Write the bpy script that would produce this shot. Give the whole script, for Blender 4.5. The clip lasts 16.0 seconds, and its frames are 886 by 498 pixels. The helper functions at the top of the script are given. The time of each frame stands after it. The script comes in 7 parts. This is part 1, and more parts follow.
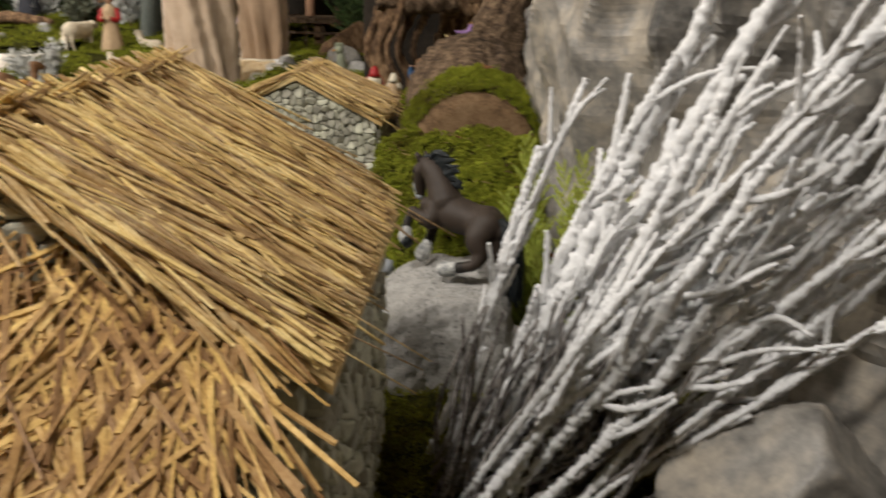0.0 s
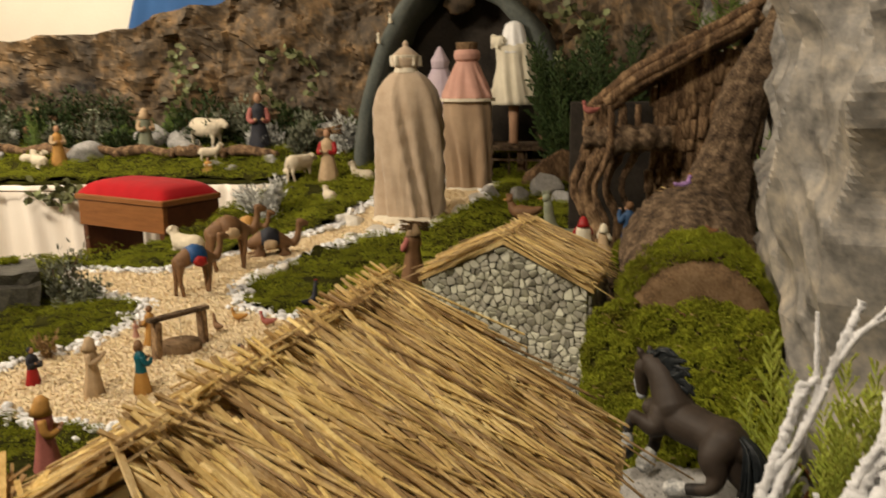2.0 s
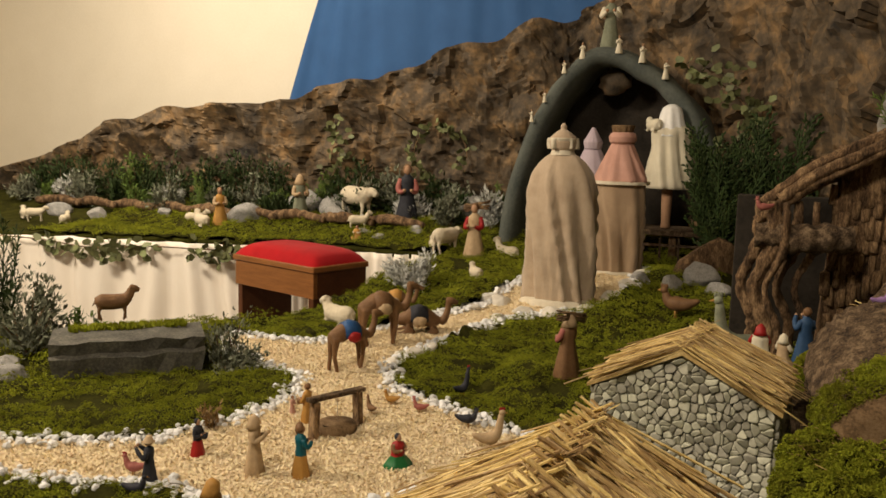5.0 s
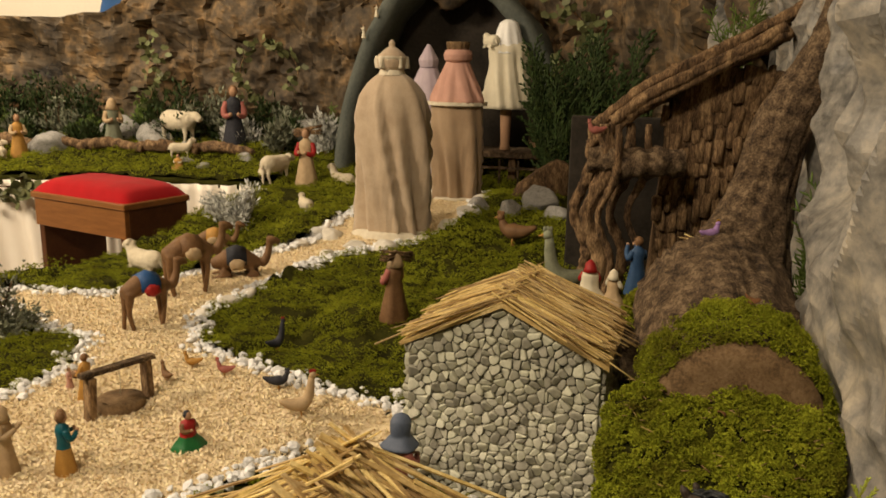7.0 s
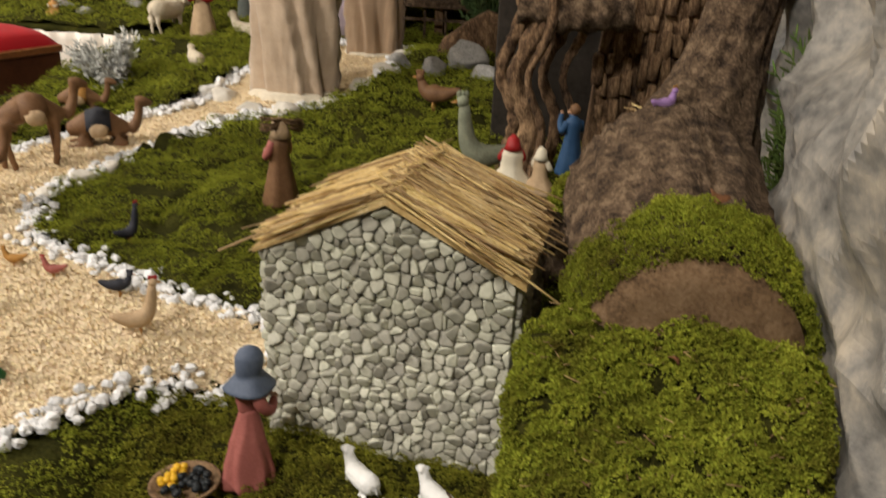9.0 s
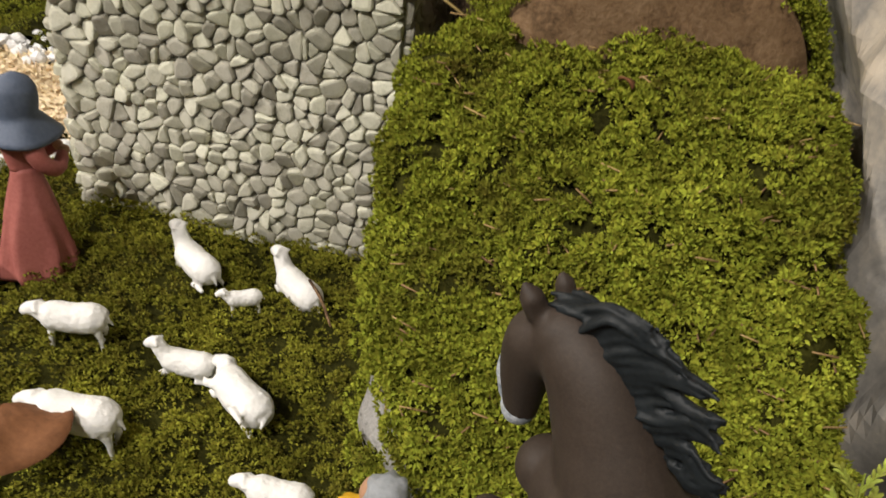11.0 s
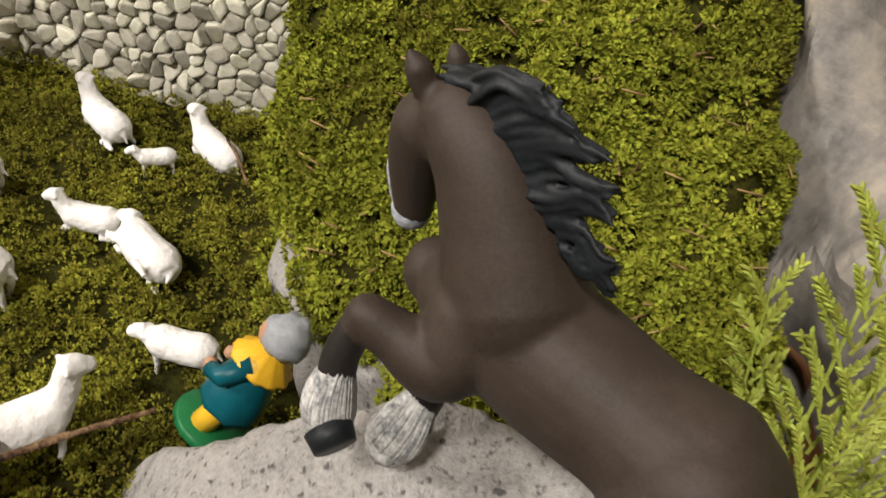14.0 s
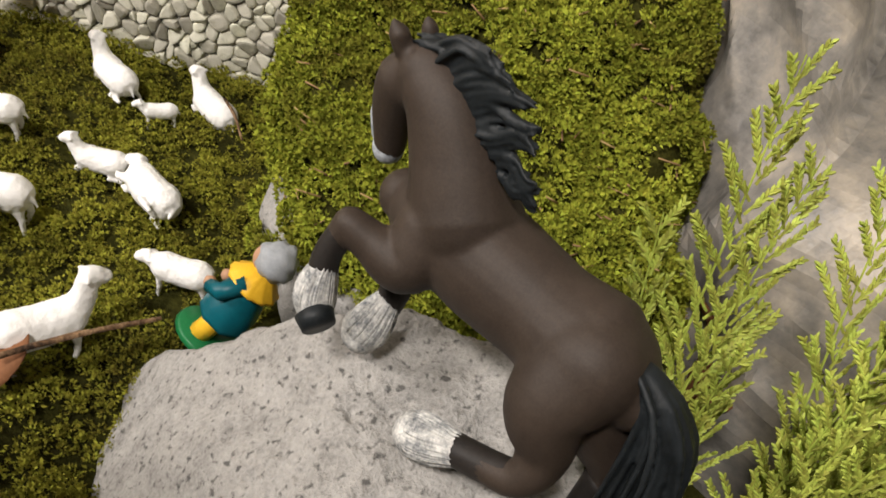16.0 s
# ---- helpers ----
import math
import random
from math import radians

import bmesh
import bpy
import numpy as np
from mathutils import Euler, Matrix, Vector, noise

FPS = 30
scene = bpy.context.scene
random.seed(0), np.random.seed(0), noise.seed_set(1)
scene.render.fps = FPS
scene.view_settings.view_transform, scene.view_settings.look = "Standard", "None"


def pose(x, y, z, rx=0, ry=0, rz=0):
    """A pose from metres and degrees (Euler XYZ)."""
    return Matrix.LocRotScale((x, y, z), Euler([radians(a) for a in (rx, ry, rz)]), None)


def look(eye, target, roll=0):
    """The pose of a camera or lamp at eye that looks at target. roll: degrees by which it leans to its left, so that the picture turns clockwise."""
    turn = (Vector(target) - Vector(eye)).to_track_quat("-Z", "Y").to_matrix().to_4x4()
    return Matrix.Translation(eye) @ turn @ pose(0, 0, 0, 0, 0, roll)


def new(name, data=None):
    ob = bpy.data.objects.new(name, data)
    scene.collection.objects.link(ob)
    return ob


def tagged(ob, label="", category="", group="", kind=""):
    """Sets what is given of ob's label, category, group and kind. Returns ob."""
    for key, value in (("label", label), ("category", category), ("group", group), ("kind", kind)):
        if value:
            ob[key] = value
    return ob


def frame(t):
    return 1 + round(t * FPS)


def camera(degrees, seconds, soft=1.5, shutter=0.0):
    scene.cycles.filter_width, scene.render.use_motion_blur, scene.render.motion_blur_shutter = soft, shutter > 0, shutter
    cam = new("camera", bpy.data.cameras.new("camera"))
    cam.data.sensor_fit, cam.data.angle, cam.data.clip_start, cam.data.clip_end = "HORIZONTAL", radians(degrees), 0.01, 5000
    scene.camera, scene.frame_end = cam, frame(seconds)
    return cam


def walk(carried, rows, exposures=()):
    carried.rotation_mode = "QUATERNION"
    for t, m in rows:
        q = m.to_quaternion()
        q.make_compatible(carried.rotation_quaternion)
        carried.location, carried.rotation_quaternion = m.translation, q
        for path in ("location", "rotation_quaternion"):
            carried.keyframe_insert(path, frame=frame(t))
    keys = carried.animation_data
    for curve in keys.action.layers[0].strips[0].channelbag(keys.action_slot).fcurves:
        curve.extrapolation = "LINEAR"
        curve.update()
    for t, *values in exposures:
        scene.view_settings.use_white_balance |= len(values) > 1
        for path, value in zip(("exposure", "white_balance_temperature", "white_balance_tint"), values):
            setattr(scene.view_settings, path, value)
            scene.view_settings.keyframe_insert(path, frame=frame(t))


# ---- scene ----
# ---- camera ----
cam = camera(57.3, 16.0, soft=1.6, shutter=0.4)
METRES, EYE, TILT, LEAN, TURN = 1.2, 0.42, -18.9, -1.7, 0.0
ROWS = [
    (0.0, 0.0, 0.0, 0.0, -0.0, 0.0, -0.0),
    (0.5, -0.0125, 0.0211, 0.0064, 7.82, 0.9, -1.52),
    (1.0, -0.0125, 0.0459, 0.0327, 10.88, 2.48, -1.44),
    (1.5, -0.0327, 0.0577, 0.0626, 11.27, 4.57, -0.98),
    (2.0, -0.026, 0.0651, 0.0924, 13.55, 6.92, -2.11),
    (2.5, -0.0474, 0.0605, 0.111, 18.71, 9.16, -5.07),
    (3.0, -0.0655, 0.0529, 0.1259, 22.42, 10.69, -7.19),
    (5.5, -0.0913, 0.0806, 0.1381, 21.29, 10.93, -6.95),
    (6.0, -0.0769, 0.1226, 0.1717, 16.96, 10.19, -4.92),
    (6.5, -0.0735, 0.1706, 0.1887, 13.32, 8.29, -3.87),
    (7.0, -0.0749, 0.2214, 0.1938, 12.12, 6.09, -3.45),
    (7.5, -0.0704, 0.2892, 0.2091, 11.88, 4.47, -3.55),
    (8.0, -0.0784, 0.3481, 0.2265, 11.51, 2.68, -3.63),
    (8.5, -0.0703, 0.4043, 0.2473, 9.86, -0.02, -3.48),
    (9.0, -0.0661, 0.4606, 0.2347, 7.82, -3.49, -3.63),
    (9.5, -0.0483, 0.5147, 0.2129, 6.21, -7.56, -3.56),
    (12.0, -0.0427, 0.6746, 0.1356, 2.49, -19.24, -6.01),
    (12.5, -0.0427, 0.6763, 0.1281, 2.34, -20.08, -6.14),
    (13.0, -0.0343, 0.6751, 0.1246, 2.19, -20.54, -6.3),
    (13.5, -0.0209, 0.665, 0.1262, 1.7, -21.0, -6.55),
    (14.0, -0.0207, 0.6511, 0.1242, 0.96, -21.5, -7.13),
    (14.5, -0.0194, 0.6335, 0.1249, -0.14, -22.27, -9.3),
    (15.0, -0.0196, 0.6141, 0.12, -0.34, -22.33, -10.15),
    (15.5, -0.0173, 0.5998, 0.1188, -0.46, -22.77, -11.03),
    (16.0, -0.0176, 0.5913, 0.1276, 0.32, -22.06, -10.79),
]
walk(cam, [(t, pose(0, 0, EYE, TILT, LEAN, TURN) @ pose(METRES * x, METRES * y, METRES * z, 90 + pitch, roll, yaw)) for t, x, y, z, yaw, pitch, roll in ROWS],
     exposures=[(0.0, 0.0, 5600, 10), (0.8, 0.0, 5700, 10), (1.6, -0.15, 6300, 10), (3.0, -0.35, 6600, 10), (5.5, -0.45, 6800, 10), (7.0, -0.35, 7200, 10), (8.0, -0.25, 6500, 10), (9.0, -0.1, 5700, 10), (9.7, 0.0, 5500, 10), (12.0, 0.3, 5700, 12), (16.0, 0.4, 5600, 13)])

# ---- world and lights: a room lit by warm ceiling lamps and an added wall fill ----
world = bpy.data.worlds.new("room_air")
scene.world = world
world.use_nodes = True
world.node_tree.nodes["Background"].inputs[0].default_value = (1.0, 0.86, 0.66, 1)
world.node_tree.nodes["Background"].inputs[1].default_value = 0.003


def area_lamp(name, eye, target, size, watts, colour):
    data = bpy.data.lights.new(name, "AREA")
    data.shape, data.size, data.size_y, data.energy, data.color = "RECTANGLE", size[0], size[1], watts, colour
    ob = new(name, data)
    ob.matrix_world = look(eye, target)
    return ob


WARM = (1.0, 0.86, 0.68)
area_lamp("ceiling_lamp_left", (-3.2, 0.5, 2.1), (-2.6, 3.0, 0.0), (0.8, 0.5), 145, WARM)
# Unseen fill, added to brighten the wall and cloth at the far left.
area_lamp("wall_fill_back", (-3.7, 3.1, 2.5), (-3.6, 4.1, 0.5), (0.9, 0.5), 85, WARM)
area_lamp("ceiling_lamp_front", (-0.80, -0.30, 2.25), (-0.05, 0.95, 0.0), (0.35, 0.3), 54, WARM)


# ---- materials ----
def material(name, c1, c2, scale=20.0, rough=0.8, bump=0.3, fine=None, c3=None, vary="", spread=0.35, metal=0.0, stretch=None, contrast=0.2, sheen=0.0, dist=0.002, spec=0.25, specks=0.0):
    """Two scales of noise between two or three colours, with a bump; vary: 'object' or 'island' changes the value piece by piece."""
    m = bpy.data.materials.new(name)
    m.use_nodes = True
    nt = m.node_tree
    n, l = nt.nodes, nt.links
    bsdf = n["Principled BSDF"]
    geo = n.new("ShaderNodeNewGeometry")
    src = geo.outputs["Position"]
    if stretch:
        tc = n.new("ShaderNodeTexCoord")
        mp = n.new("ShaderNodeMapping")
        mp.inputs["Scale"].default_value = stretch
        l.new(tc.outputs["Object"], mp.inputs["Vector"])
        src = mp.outputs["Vector"]
    big = n.new("ShaderNodeTexNoise")
    big.inputs["Scale"].default_value, big.inputs["Detail"].default_value, big.inputs["Roughness"].default_value = scale, 5, 0.6
    l.new(src, big.inputs["Vector"])
    small = n.new("ShaderNodeTexNoise")
    small.inputs["Scale"].default_value, small.inputs["Detail"].default_value, small.inputs["Roughness"].default_value = fine or scale * 9, 4, 0.65
    l.new(src, small.inputs["Vector"])
    mix = n.new("ShaderNodeMath")
    mix.operation = "MULTIPLY_ADD"
    mix.inputs[1].default_value = 0.45
    l.new(small.outputs["Fac"], mix.inputs[0])
    half = n.new("ShaderNodeMath")
    half.operation = "MULTIPLY"
    half.inputs[1].default_value = 0.55
    l.new(big.outputs["Fac"], half.inputs[0])
    l.new(half.outputs[0], mix.inputs[2])
    ramp = n.new("ShaderNodeValToRGB")
    ramp.color_ramp.elements[0].position, ramp.color_ramp.elements[1].position = 0.5 - contrast, 0.5 + contrast
    ramp.color_ramp.elements[0].color, ramp.color_ramp.elements[1].color = (*c1, 1), (*(c3 or c2), 1)
    if c3:
        e = ramp.color_ramp.elements.new(0.5)
        e.color = (*c2, 1)
    l.new(mix.outputs[0], ramp.inputs["Fac"])
    out = ramp.outputs["Color"]
    if vary:
        rnd = n.new("ShaderNodeObjectInfo").outputs["Random"] if vary == "object" else geo.outputs["Random Per Island"]
        rng = n.new("ShaderNodeMapRange")
        rng.inputs["To Min"].default_value, rng.inputs["To Max"].default_value = 1 - spread, 1 + spread
        l.new(rnd, rng.inputs["Value"])
        hsv = n.new("ShaderNodeHueSaturation")
        l.new(out, hsv.inputs["Color"])
        l.new(rng.outputs["Result"], hsv.inputs["Value"])
        h2 = n.new("ShaderNodeMath")
        h2.operation = "MULTIPLY_ADD"
        h2.inputs[1].default_value, h2.inputs[2].default_value = 0.03, 0.485
        l.new(rnd, h2.inputs[0])
        l.new(h2.outputs[0], hsv.inputs["Hue"])
        out = hsv.outputs["Color"]
    if specks:
        dots = n.new("ShaderNodeTexNoise")
        dots.inputs["Scale"].default_value, dots.inputs["Detail"].default_value = specks, 3
        l.new(geo.outputs["Position"], dots.inputs["Vector"])
        cutoff = n.new("ShaderNodeMapRange")
        cutoff.inputs["From Min"].default_value, cutoff.inputs["From Max"].default_value = 0.30, 0.42
        cutoff.inputs["To Min"].default_value, cutoff.inputs["To Max"].default_value = 0.3, 1.0
        l.new(dots.outputs["Fac"], cutoff.inputs["Value"])
        tone = n.new("ShaderNodeHueSaturation")
        l.new(out, tone.inputs["Color"])
        l.new(cutoff.outputs["Result"], tone.inputs["Value"])
        out = tone.outputs["Color"]
    l.new(out, bsdf.inputs["Base Color"])
    bsdf.inputs["Roughness"].default_value, bsdf.inputs["Metallic"].default_value = rough, metal
    bsdf.inputs["Specular IOR Level"].default_value = spec
    if sheen:
        bsdf.inputs["Sheen Weight"].default_value = sheen
    if bump:
        b = n.new("ShaderNodeBump")
        b.inputs["Strength"].default_value, b.inputs["Distance"].default_value = bump, dist
        l.new(mix.outputs[0], b.inputs["Height"])
        l.new(b.outputs["Normal"], bsdf.inputs["Normal"])
    return m


WALL = material("cream_plaster", (0.70, 0.64, 0.52), (0.78, 0.72, 0.60), 3, 0.9, 0.1, 60)
FLOOR = material("dull_floor", (0.16, 0.12, 0.09), (0.24, 0.19, 0.14), 4, 0.5, 0.1)
# Soil under the moss, near-black so that gaps between tufts carry painted shade.
SHADEDBED = material("shaded_moss_bed", (0.010, 0.009, 0.003), (0.030, 0.030, 0.006), 14, 1.0, 0.8, 160, c3=(0.065, 0.064, 0.011), dist=0.008, spec=0.04)
MOSSOLIVE = material("moss_olive", (0.085, 0.066, 0.012), (0.185, 0.180, 0.018), 16, 1.0, 0, 80, c3=(0.36, 0.35, 0.035), vary="island", spread=0.26, contrast=0.17, spec=0.08)
MOSS = material("moss_green", (0.105, 0.088, 0.013), (0.215, 0.235, 0.020), 12, 1.0, 0, 70, c3=(0.40, 0.42, 0.040), vary="island", spread=0.26, contrast=0.16, spec=0.08)
SAWDUST = material("sawdust", (0.58, 0.44, 0.26), (0.78, 0.65, 0.43), 60, 0.95, 0.8, 500, c3=(0.88, 0.78, 0.57), dist=0.003)
FLAKE = material("wood_flake", (0.70, 0.56, 0.35), (0.86, 0.74, 0.52), 40, 0.9, 0, vary="island", spread=0.10)
PEBBLE = material("white_marble_chips", (0.60, 0.60, 0.60), (0.86, 0.86, 0.86), 90, 0.75, 0.3, 600, vary="object", spread=0.15)
PEBBLE_FAR = material("white_marble_chips_far", (0.60, 0.60, 0.60), (0.86, 0.86, 0.86), 90, 0.75, 0.3, 600, vary="island", spread=0.15)
ROCKPAPER = material("brown_painted_paper", (0.020, 0.017, 0.014), (0.105, 0.075, 0.045), 3.4, 0.7, 0.5, 20, c3=(0.30, 0.185, 0.085), contrast=0.15, dist=0.015)
GREYPAPER = material("grey_painted_paper", (0.070, 0.068, 0.065), (0.235, 0.22, 0.195), 7, 0.42, 0.5, 45, c3=(0.44, 0.385, 0.305), contrast=0.15, dist=0.006)
ARCHCLAY = material("grey_green_papier_mache", (0.05, 0.06, 0.055), (0.13, 0.14, 0.12), 9, 0.8, 0.6, 70, dist=0.006)
# Near-black: the shade inside the grotto and the shelter put into colour.
HOLLOWSHADE = material("hollow_shade_dark", (0.010, 0.008, 0.006), (0.05, 0.04, 0.03), 8, 0.9, 0.4)
STRAW = material("golden_straw", (0.30, 0.185, 0.065), (0.55, 0.39, 0.17), 35, 0.55, 0.3, 300, c3=(0.74, 0.60, 0.34), vary="object", spread=0.45, stretch=(60, 60, 6))
STRAW_FAR = material("golden_straw_mass", (0.29, 0.175, 0.06), (0.53, 0.37, 0.155), 30, 0.55, 0.3, 300, c3=(0.74, 0.60, 0.34), vary="island", spread=0.5)
# Browner and darker than the straw of the house roofs.
BROWNSTRAW = material("brown_straw", (0.19, 0.10, 0.030), (0.40, 0.245, 0.085), 30, 0.6, 0.3, 300, c3=(0.60, 0.42, 0.19), vary="island", spread=0.55)
STONE = material("grey_gravel", (0.33, 0.32, 0.245), (0.53, 0.515, 0.415), 120, 0.85, 0.5, 900, c3=(0.58, 0.56, 0.48), vary="object", spread=0.3, dist=0.001)
STONE_FAR = material("grey_gravel_mass", (0.33, 0.32, 0.245), (0.53, 0.515, 0.415), 120, 0.85, 0.5, 900, vary="island", spread=0.3, dist=0.001)
MORTAR = material("grey_mortar", (0.20, 0.19, 0.155), (0.32, 0.305, 0.255), 90, 0.95, 0.5)
BARK = material("rough_bark", (0.020, 0.012, 0.007), (0.135, 0.080, 0.042), 45, 0.95, 1.0, 300, c3=(0.36, 0.235, 0.125), stretch=(1, 1, 0.3), dist=0.006, contrast=0.13)
PALEBARK = material("grey_brown_bark", (0.022, 0.014, 0.009), (0.110, 0.072, 0.042), 55, 0.95, 1.0, 300, c3=(0.27, 0.19, 0.115), dist=0.010, contrast=0.12)
CUTWOOD = material("cut_wood_end", (0.075, 0.045, 0.022), (0.185, 0.115, 0.058), 38, 0.9, 0.6, 260, c3=(0.27, 0.18, 0.10), dist=0.003, contrast=0.15)
ROCK = material("grey_limestone", (0.15, 0.145, 0.135), (0.32, 0.31, 0.29), 60, 0.9, 1.0, 480, c3=(0.44, 0.425, 0.40), dist=0.003, contrast=0.24, specks=260)
WHITETWIG = material("white_sprayed_twig", (0.62, 0.62, 0.62), (0.90, 0.90, 0.90), 160, 0.85, 1.0, 500, dist=0.003)
GREYTWIG = material("brown_twig_frosted", (0.035, 0.024, 0.019), (0.34, 0.32, 0.30), 90, 0.9, 0.7, 500, contrast=0.1)
BLUECLOTH = material("blue_cloth", (0.024, 0.082, 0.22), (0.036, 0.120, 0.31), 5, 0.75, 0.15, 300, sheen=0.2)
CURTAIN = material("cream_curtain_cloth", (0.84, 0.76, 0.65), (0.91, 0.85, 0.75), 6, 0.85, 0.15, 400, sheen=0.2)
REDVELVET = material("red_velvet", (0.26, 0.002, 0.005), (0.44, 0.006, 0.010), 12, 0.85, 0.2, 500, sheen=0.08, spec=0.15)
OAK = material("varnished_wood", (0.16, 0.060, 0.018), (0.30, 0.125, 0.040), 9, 0.35, 0.1, 90, stretch=(1, 8, 8))
DARKOAK = material("dark_varnished_wood", (0.06, 0.022, 0.010), (0.12, 0.045, 0.018), 9, 0.35, 0.1, 90)
ROBE = material("beige_brocade", (0.34, 0.245, 0.16), (0.57, 0.45, 0.325), 14, 0.75, 0.3, 500, sheen=0.3)
ROBE2 = material("tan_cloak_cloth", (0.27, 0.18, 0.11), (0.42, 0.30, 0.19), 14, 0.8, 0.3, 500, sheen=0.3)
PINK = material("rose_cloth", (0.42, 0.22, 0.17), (0.58, 0.34, 0.27), 18, 0.8, 0.3, 400)
LILAC = material("lilac_cloth", (0.38, 0.30, 0.36), (0.52, 0.44, 0.48), 18, 0.8, 0.3, 400)
CREAM = material("cream_cloth", (0.60, 0.54, 0.40), (0.76, 0.70, 0.55), 18, 0.8, 0.3, 400)
TRIM = material("ivory_fringe", (0.55, 0.48, 0.36), (0.75, 0.68, 0.54), 60, 0.9, 0.6, 500)
SKIN = material("painted_flesh_clay", (0.34, 0.19, 0.11), (0.45, 0.27, 0.16), 40, 0.6, 0.1)
WHITEGLAZE = material("white_painted_clay", (0.78, 0.77, 0.74), (0.90, 0.89, 0.86), 70, 0.45, 0.8, 500, dist=0.0016)
WOOL = material("cream_wool", (0.50, 0.43, 0.31), (0.70, 0.62, 0.47), 60, 0.9, 0.7, 400, dist=0.003)


# ---- mesh helpers ----
class Geo:
    """Collects faces of one mesh, each with a material number."""

    def __init__(self):
        self.v, self.f, self.m = [], [], []

    def add(self, verts, faces, mat=0):
        o = len(self.v)
        self.v.extend(verts)
        self.f.extend(tuple(i + o for i in f) for f in faces)
        self.m.extend([mat] * len(faces))
        return self

    def tube(self, pts, radii, seg=10, mat=0, flat=1.0, fold=0.0, folds=5):
        """A tube through points; a radius may be a number or a pair (across, along)."""
        pts = [Vector(p) for p in pts]
        verts, faces = [], []
        ref = Vector((0.13, 0.21, 0.97))
        n = len(pts)
        axis0 = (pts[-1] - pts[0]).normalized()
        if abs(axis0.dot(ref)) > 0.8:
            ref = Vector((1.0, 0.1, 0.05))
        for i, p in enumerate(pts):
            d = (pts[min(i + 1, n - 1)] - pts[max(i - 1, 0)]).normalized()
            a = (ref - d * ref.dot(d)).normalized()
            b = d.cross(a)
            r = radii[i]
            ra, rb = r if isinstance(r, tuple) else (r, r * flat)
            for k in range(seg):
                t = 2 * math.pi * k / seg
                w = 1 + fold * math.sin(folds * t + 0.6 * i)
                verts.append(tuple(p + a * (ra * w * math.cos(t)) + b * (rb * w * math.sin(t))))
        for i in range(n - 1):
            for k in range(seg):
                k2 = (k + 1) % seg
                faces.append((i * seg + k, i * seg + k2, (i + 1) * seg + k2, (i + 1) * seg + k))
        faces.append(tuple(range(seg - 1, -1, -1)))
        faces.append(tuple((n - 1) * seg + k for k in range(seg)))
        return self.add(verts, faces, mat)

    def ball(self, c, r, seg=12, rings=8, mat=0, turn=None, rough=0.0, seed=0):
        """An ellipsoid, roughened by noise."""
        r = r if isinstance(r, (tuple, list)) else (r, r, r)
        verts, faces = [], []
        for i in range(rings + 1):
            ph = math.pi * i / rings
            for k in range(seg if 0 < i < rings else 1):
                th = 2 * math.pi * k / seg
                q = Vector((math.sin(ph) * math.cos(th), math.sin(ph) * math.sin(th), math.cos(ph)))
                s = 1 + (rough * noise.noise(q * 2.3 + Vector((seed * 3.1, seed * 1.7, seed))) if rough else 0)
                p = Vector((q.x * r[0] * s, q.y * r[1] * s, q.z * r[2] * s))
                if turn is not None:
                    p = turn @ p
                verts.append(tuple(p + Vector(c)))
        ring = lambda i, k: 0 if i == 0 else (1 + (rings - 1) * seg if i == rings else 1 + (i - 1) * seg + k % seg)
        for i in range(rings):
            for k in range(seg):
                q = [ring(i, k), ring(i + 1, k), ring(i + 1, k + 1), ring(i, k + 1)]
                q = list(dict.fromkeys(q))
                faces.append(tuple(q))
        return self.add(verts, faces, mat)

    def box(self, m, size, mat=0, bevel=0.12):
        """A box with chamfered edges, in the pose m."""
        sx, sy, sz = (s / 2 for s in size)
        c = min(sx, sy, sz) * bevel
        verts, faces = [], []
        for z, sh in ((-sz, c), (-sz + c, 0), (sz - c, 0), (sz, c)):
            x, y = sx - sh, sy - sh
            for a, b in ((x - c, -y), (x, -y + c), (x, y - c), (x - c, y), (-x + c, y), (-x, y - c), (-x, -y + c), (-x + c, -y)):
                verts.append(tuple(m @ Vector((a, b, z))))
        for i in range(3):
            for k in range(8):
                faces.append((i * 8 + k, i * 8 + (k + 1) % 8, (i + 1) * 8 + (k + 1) % 8, (i + 1) * 8 + k))
        faces += [tuple(range(7, -1, -1)), tuple(24 + k for k in range(8))]
        return self.add(verts, faces, mat)

    def mesh(self, name, mats, smooth=True):
        me = bpy.data.meshes.new(name)
        me.from_pydata([tuple(v) for v in self.v], [], self.f)
        for m in mats:
            me.materials.append(m)
        me.polygons.foreach_set("material_index", self.m)
        me.polygons.foreach_set("use_smooth", [smooth] * len(self.f))
        me.update()
        return me

    def thing(self, name, mats, parent=None, smooth=True, label="", category="", group="", kind="", at=None):
        mats = mats if isinstance(mats, (list, tuple)) else [mats]
        ob = new(name, self.mesh(name, mats, smooth))
        if parent is not None:
            ob.parent = parent
        if at is not None:
            ob.matrix_basis = at
        return tagged(ob, label, category, group, kind)


def empty(name, at, label, category, group="", kind=""):
    ob = new(name)
    ob.empty_display_size = 0.02
    ob.matrix_basis = at
    return tagged(ob, label, category, group, kind)


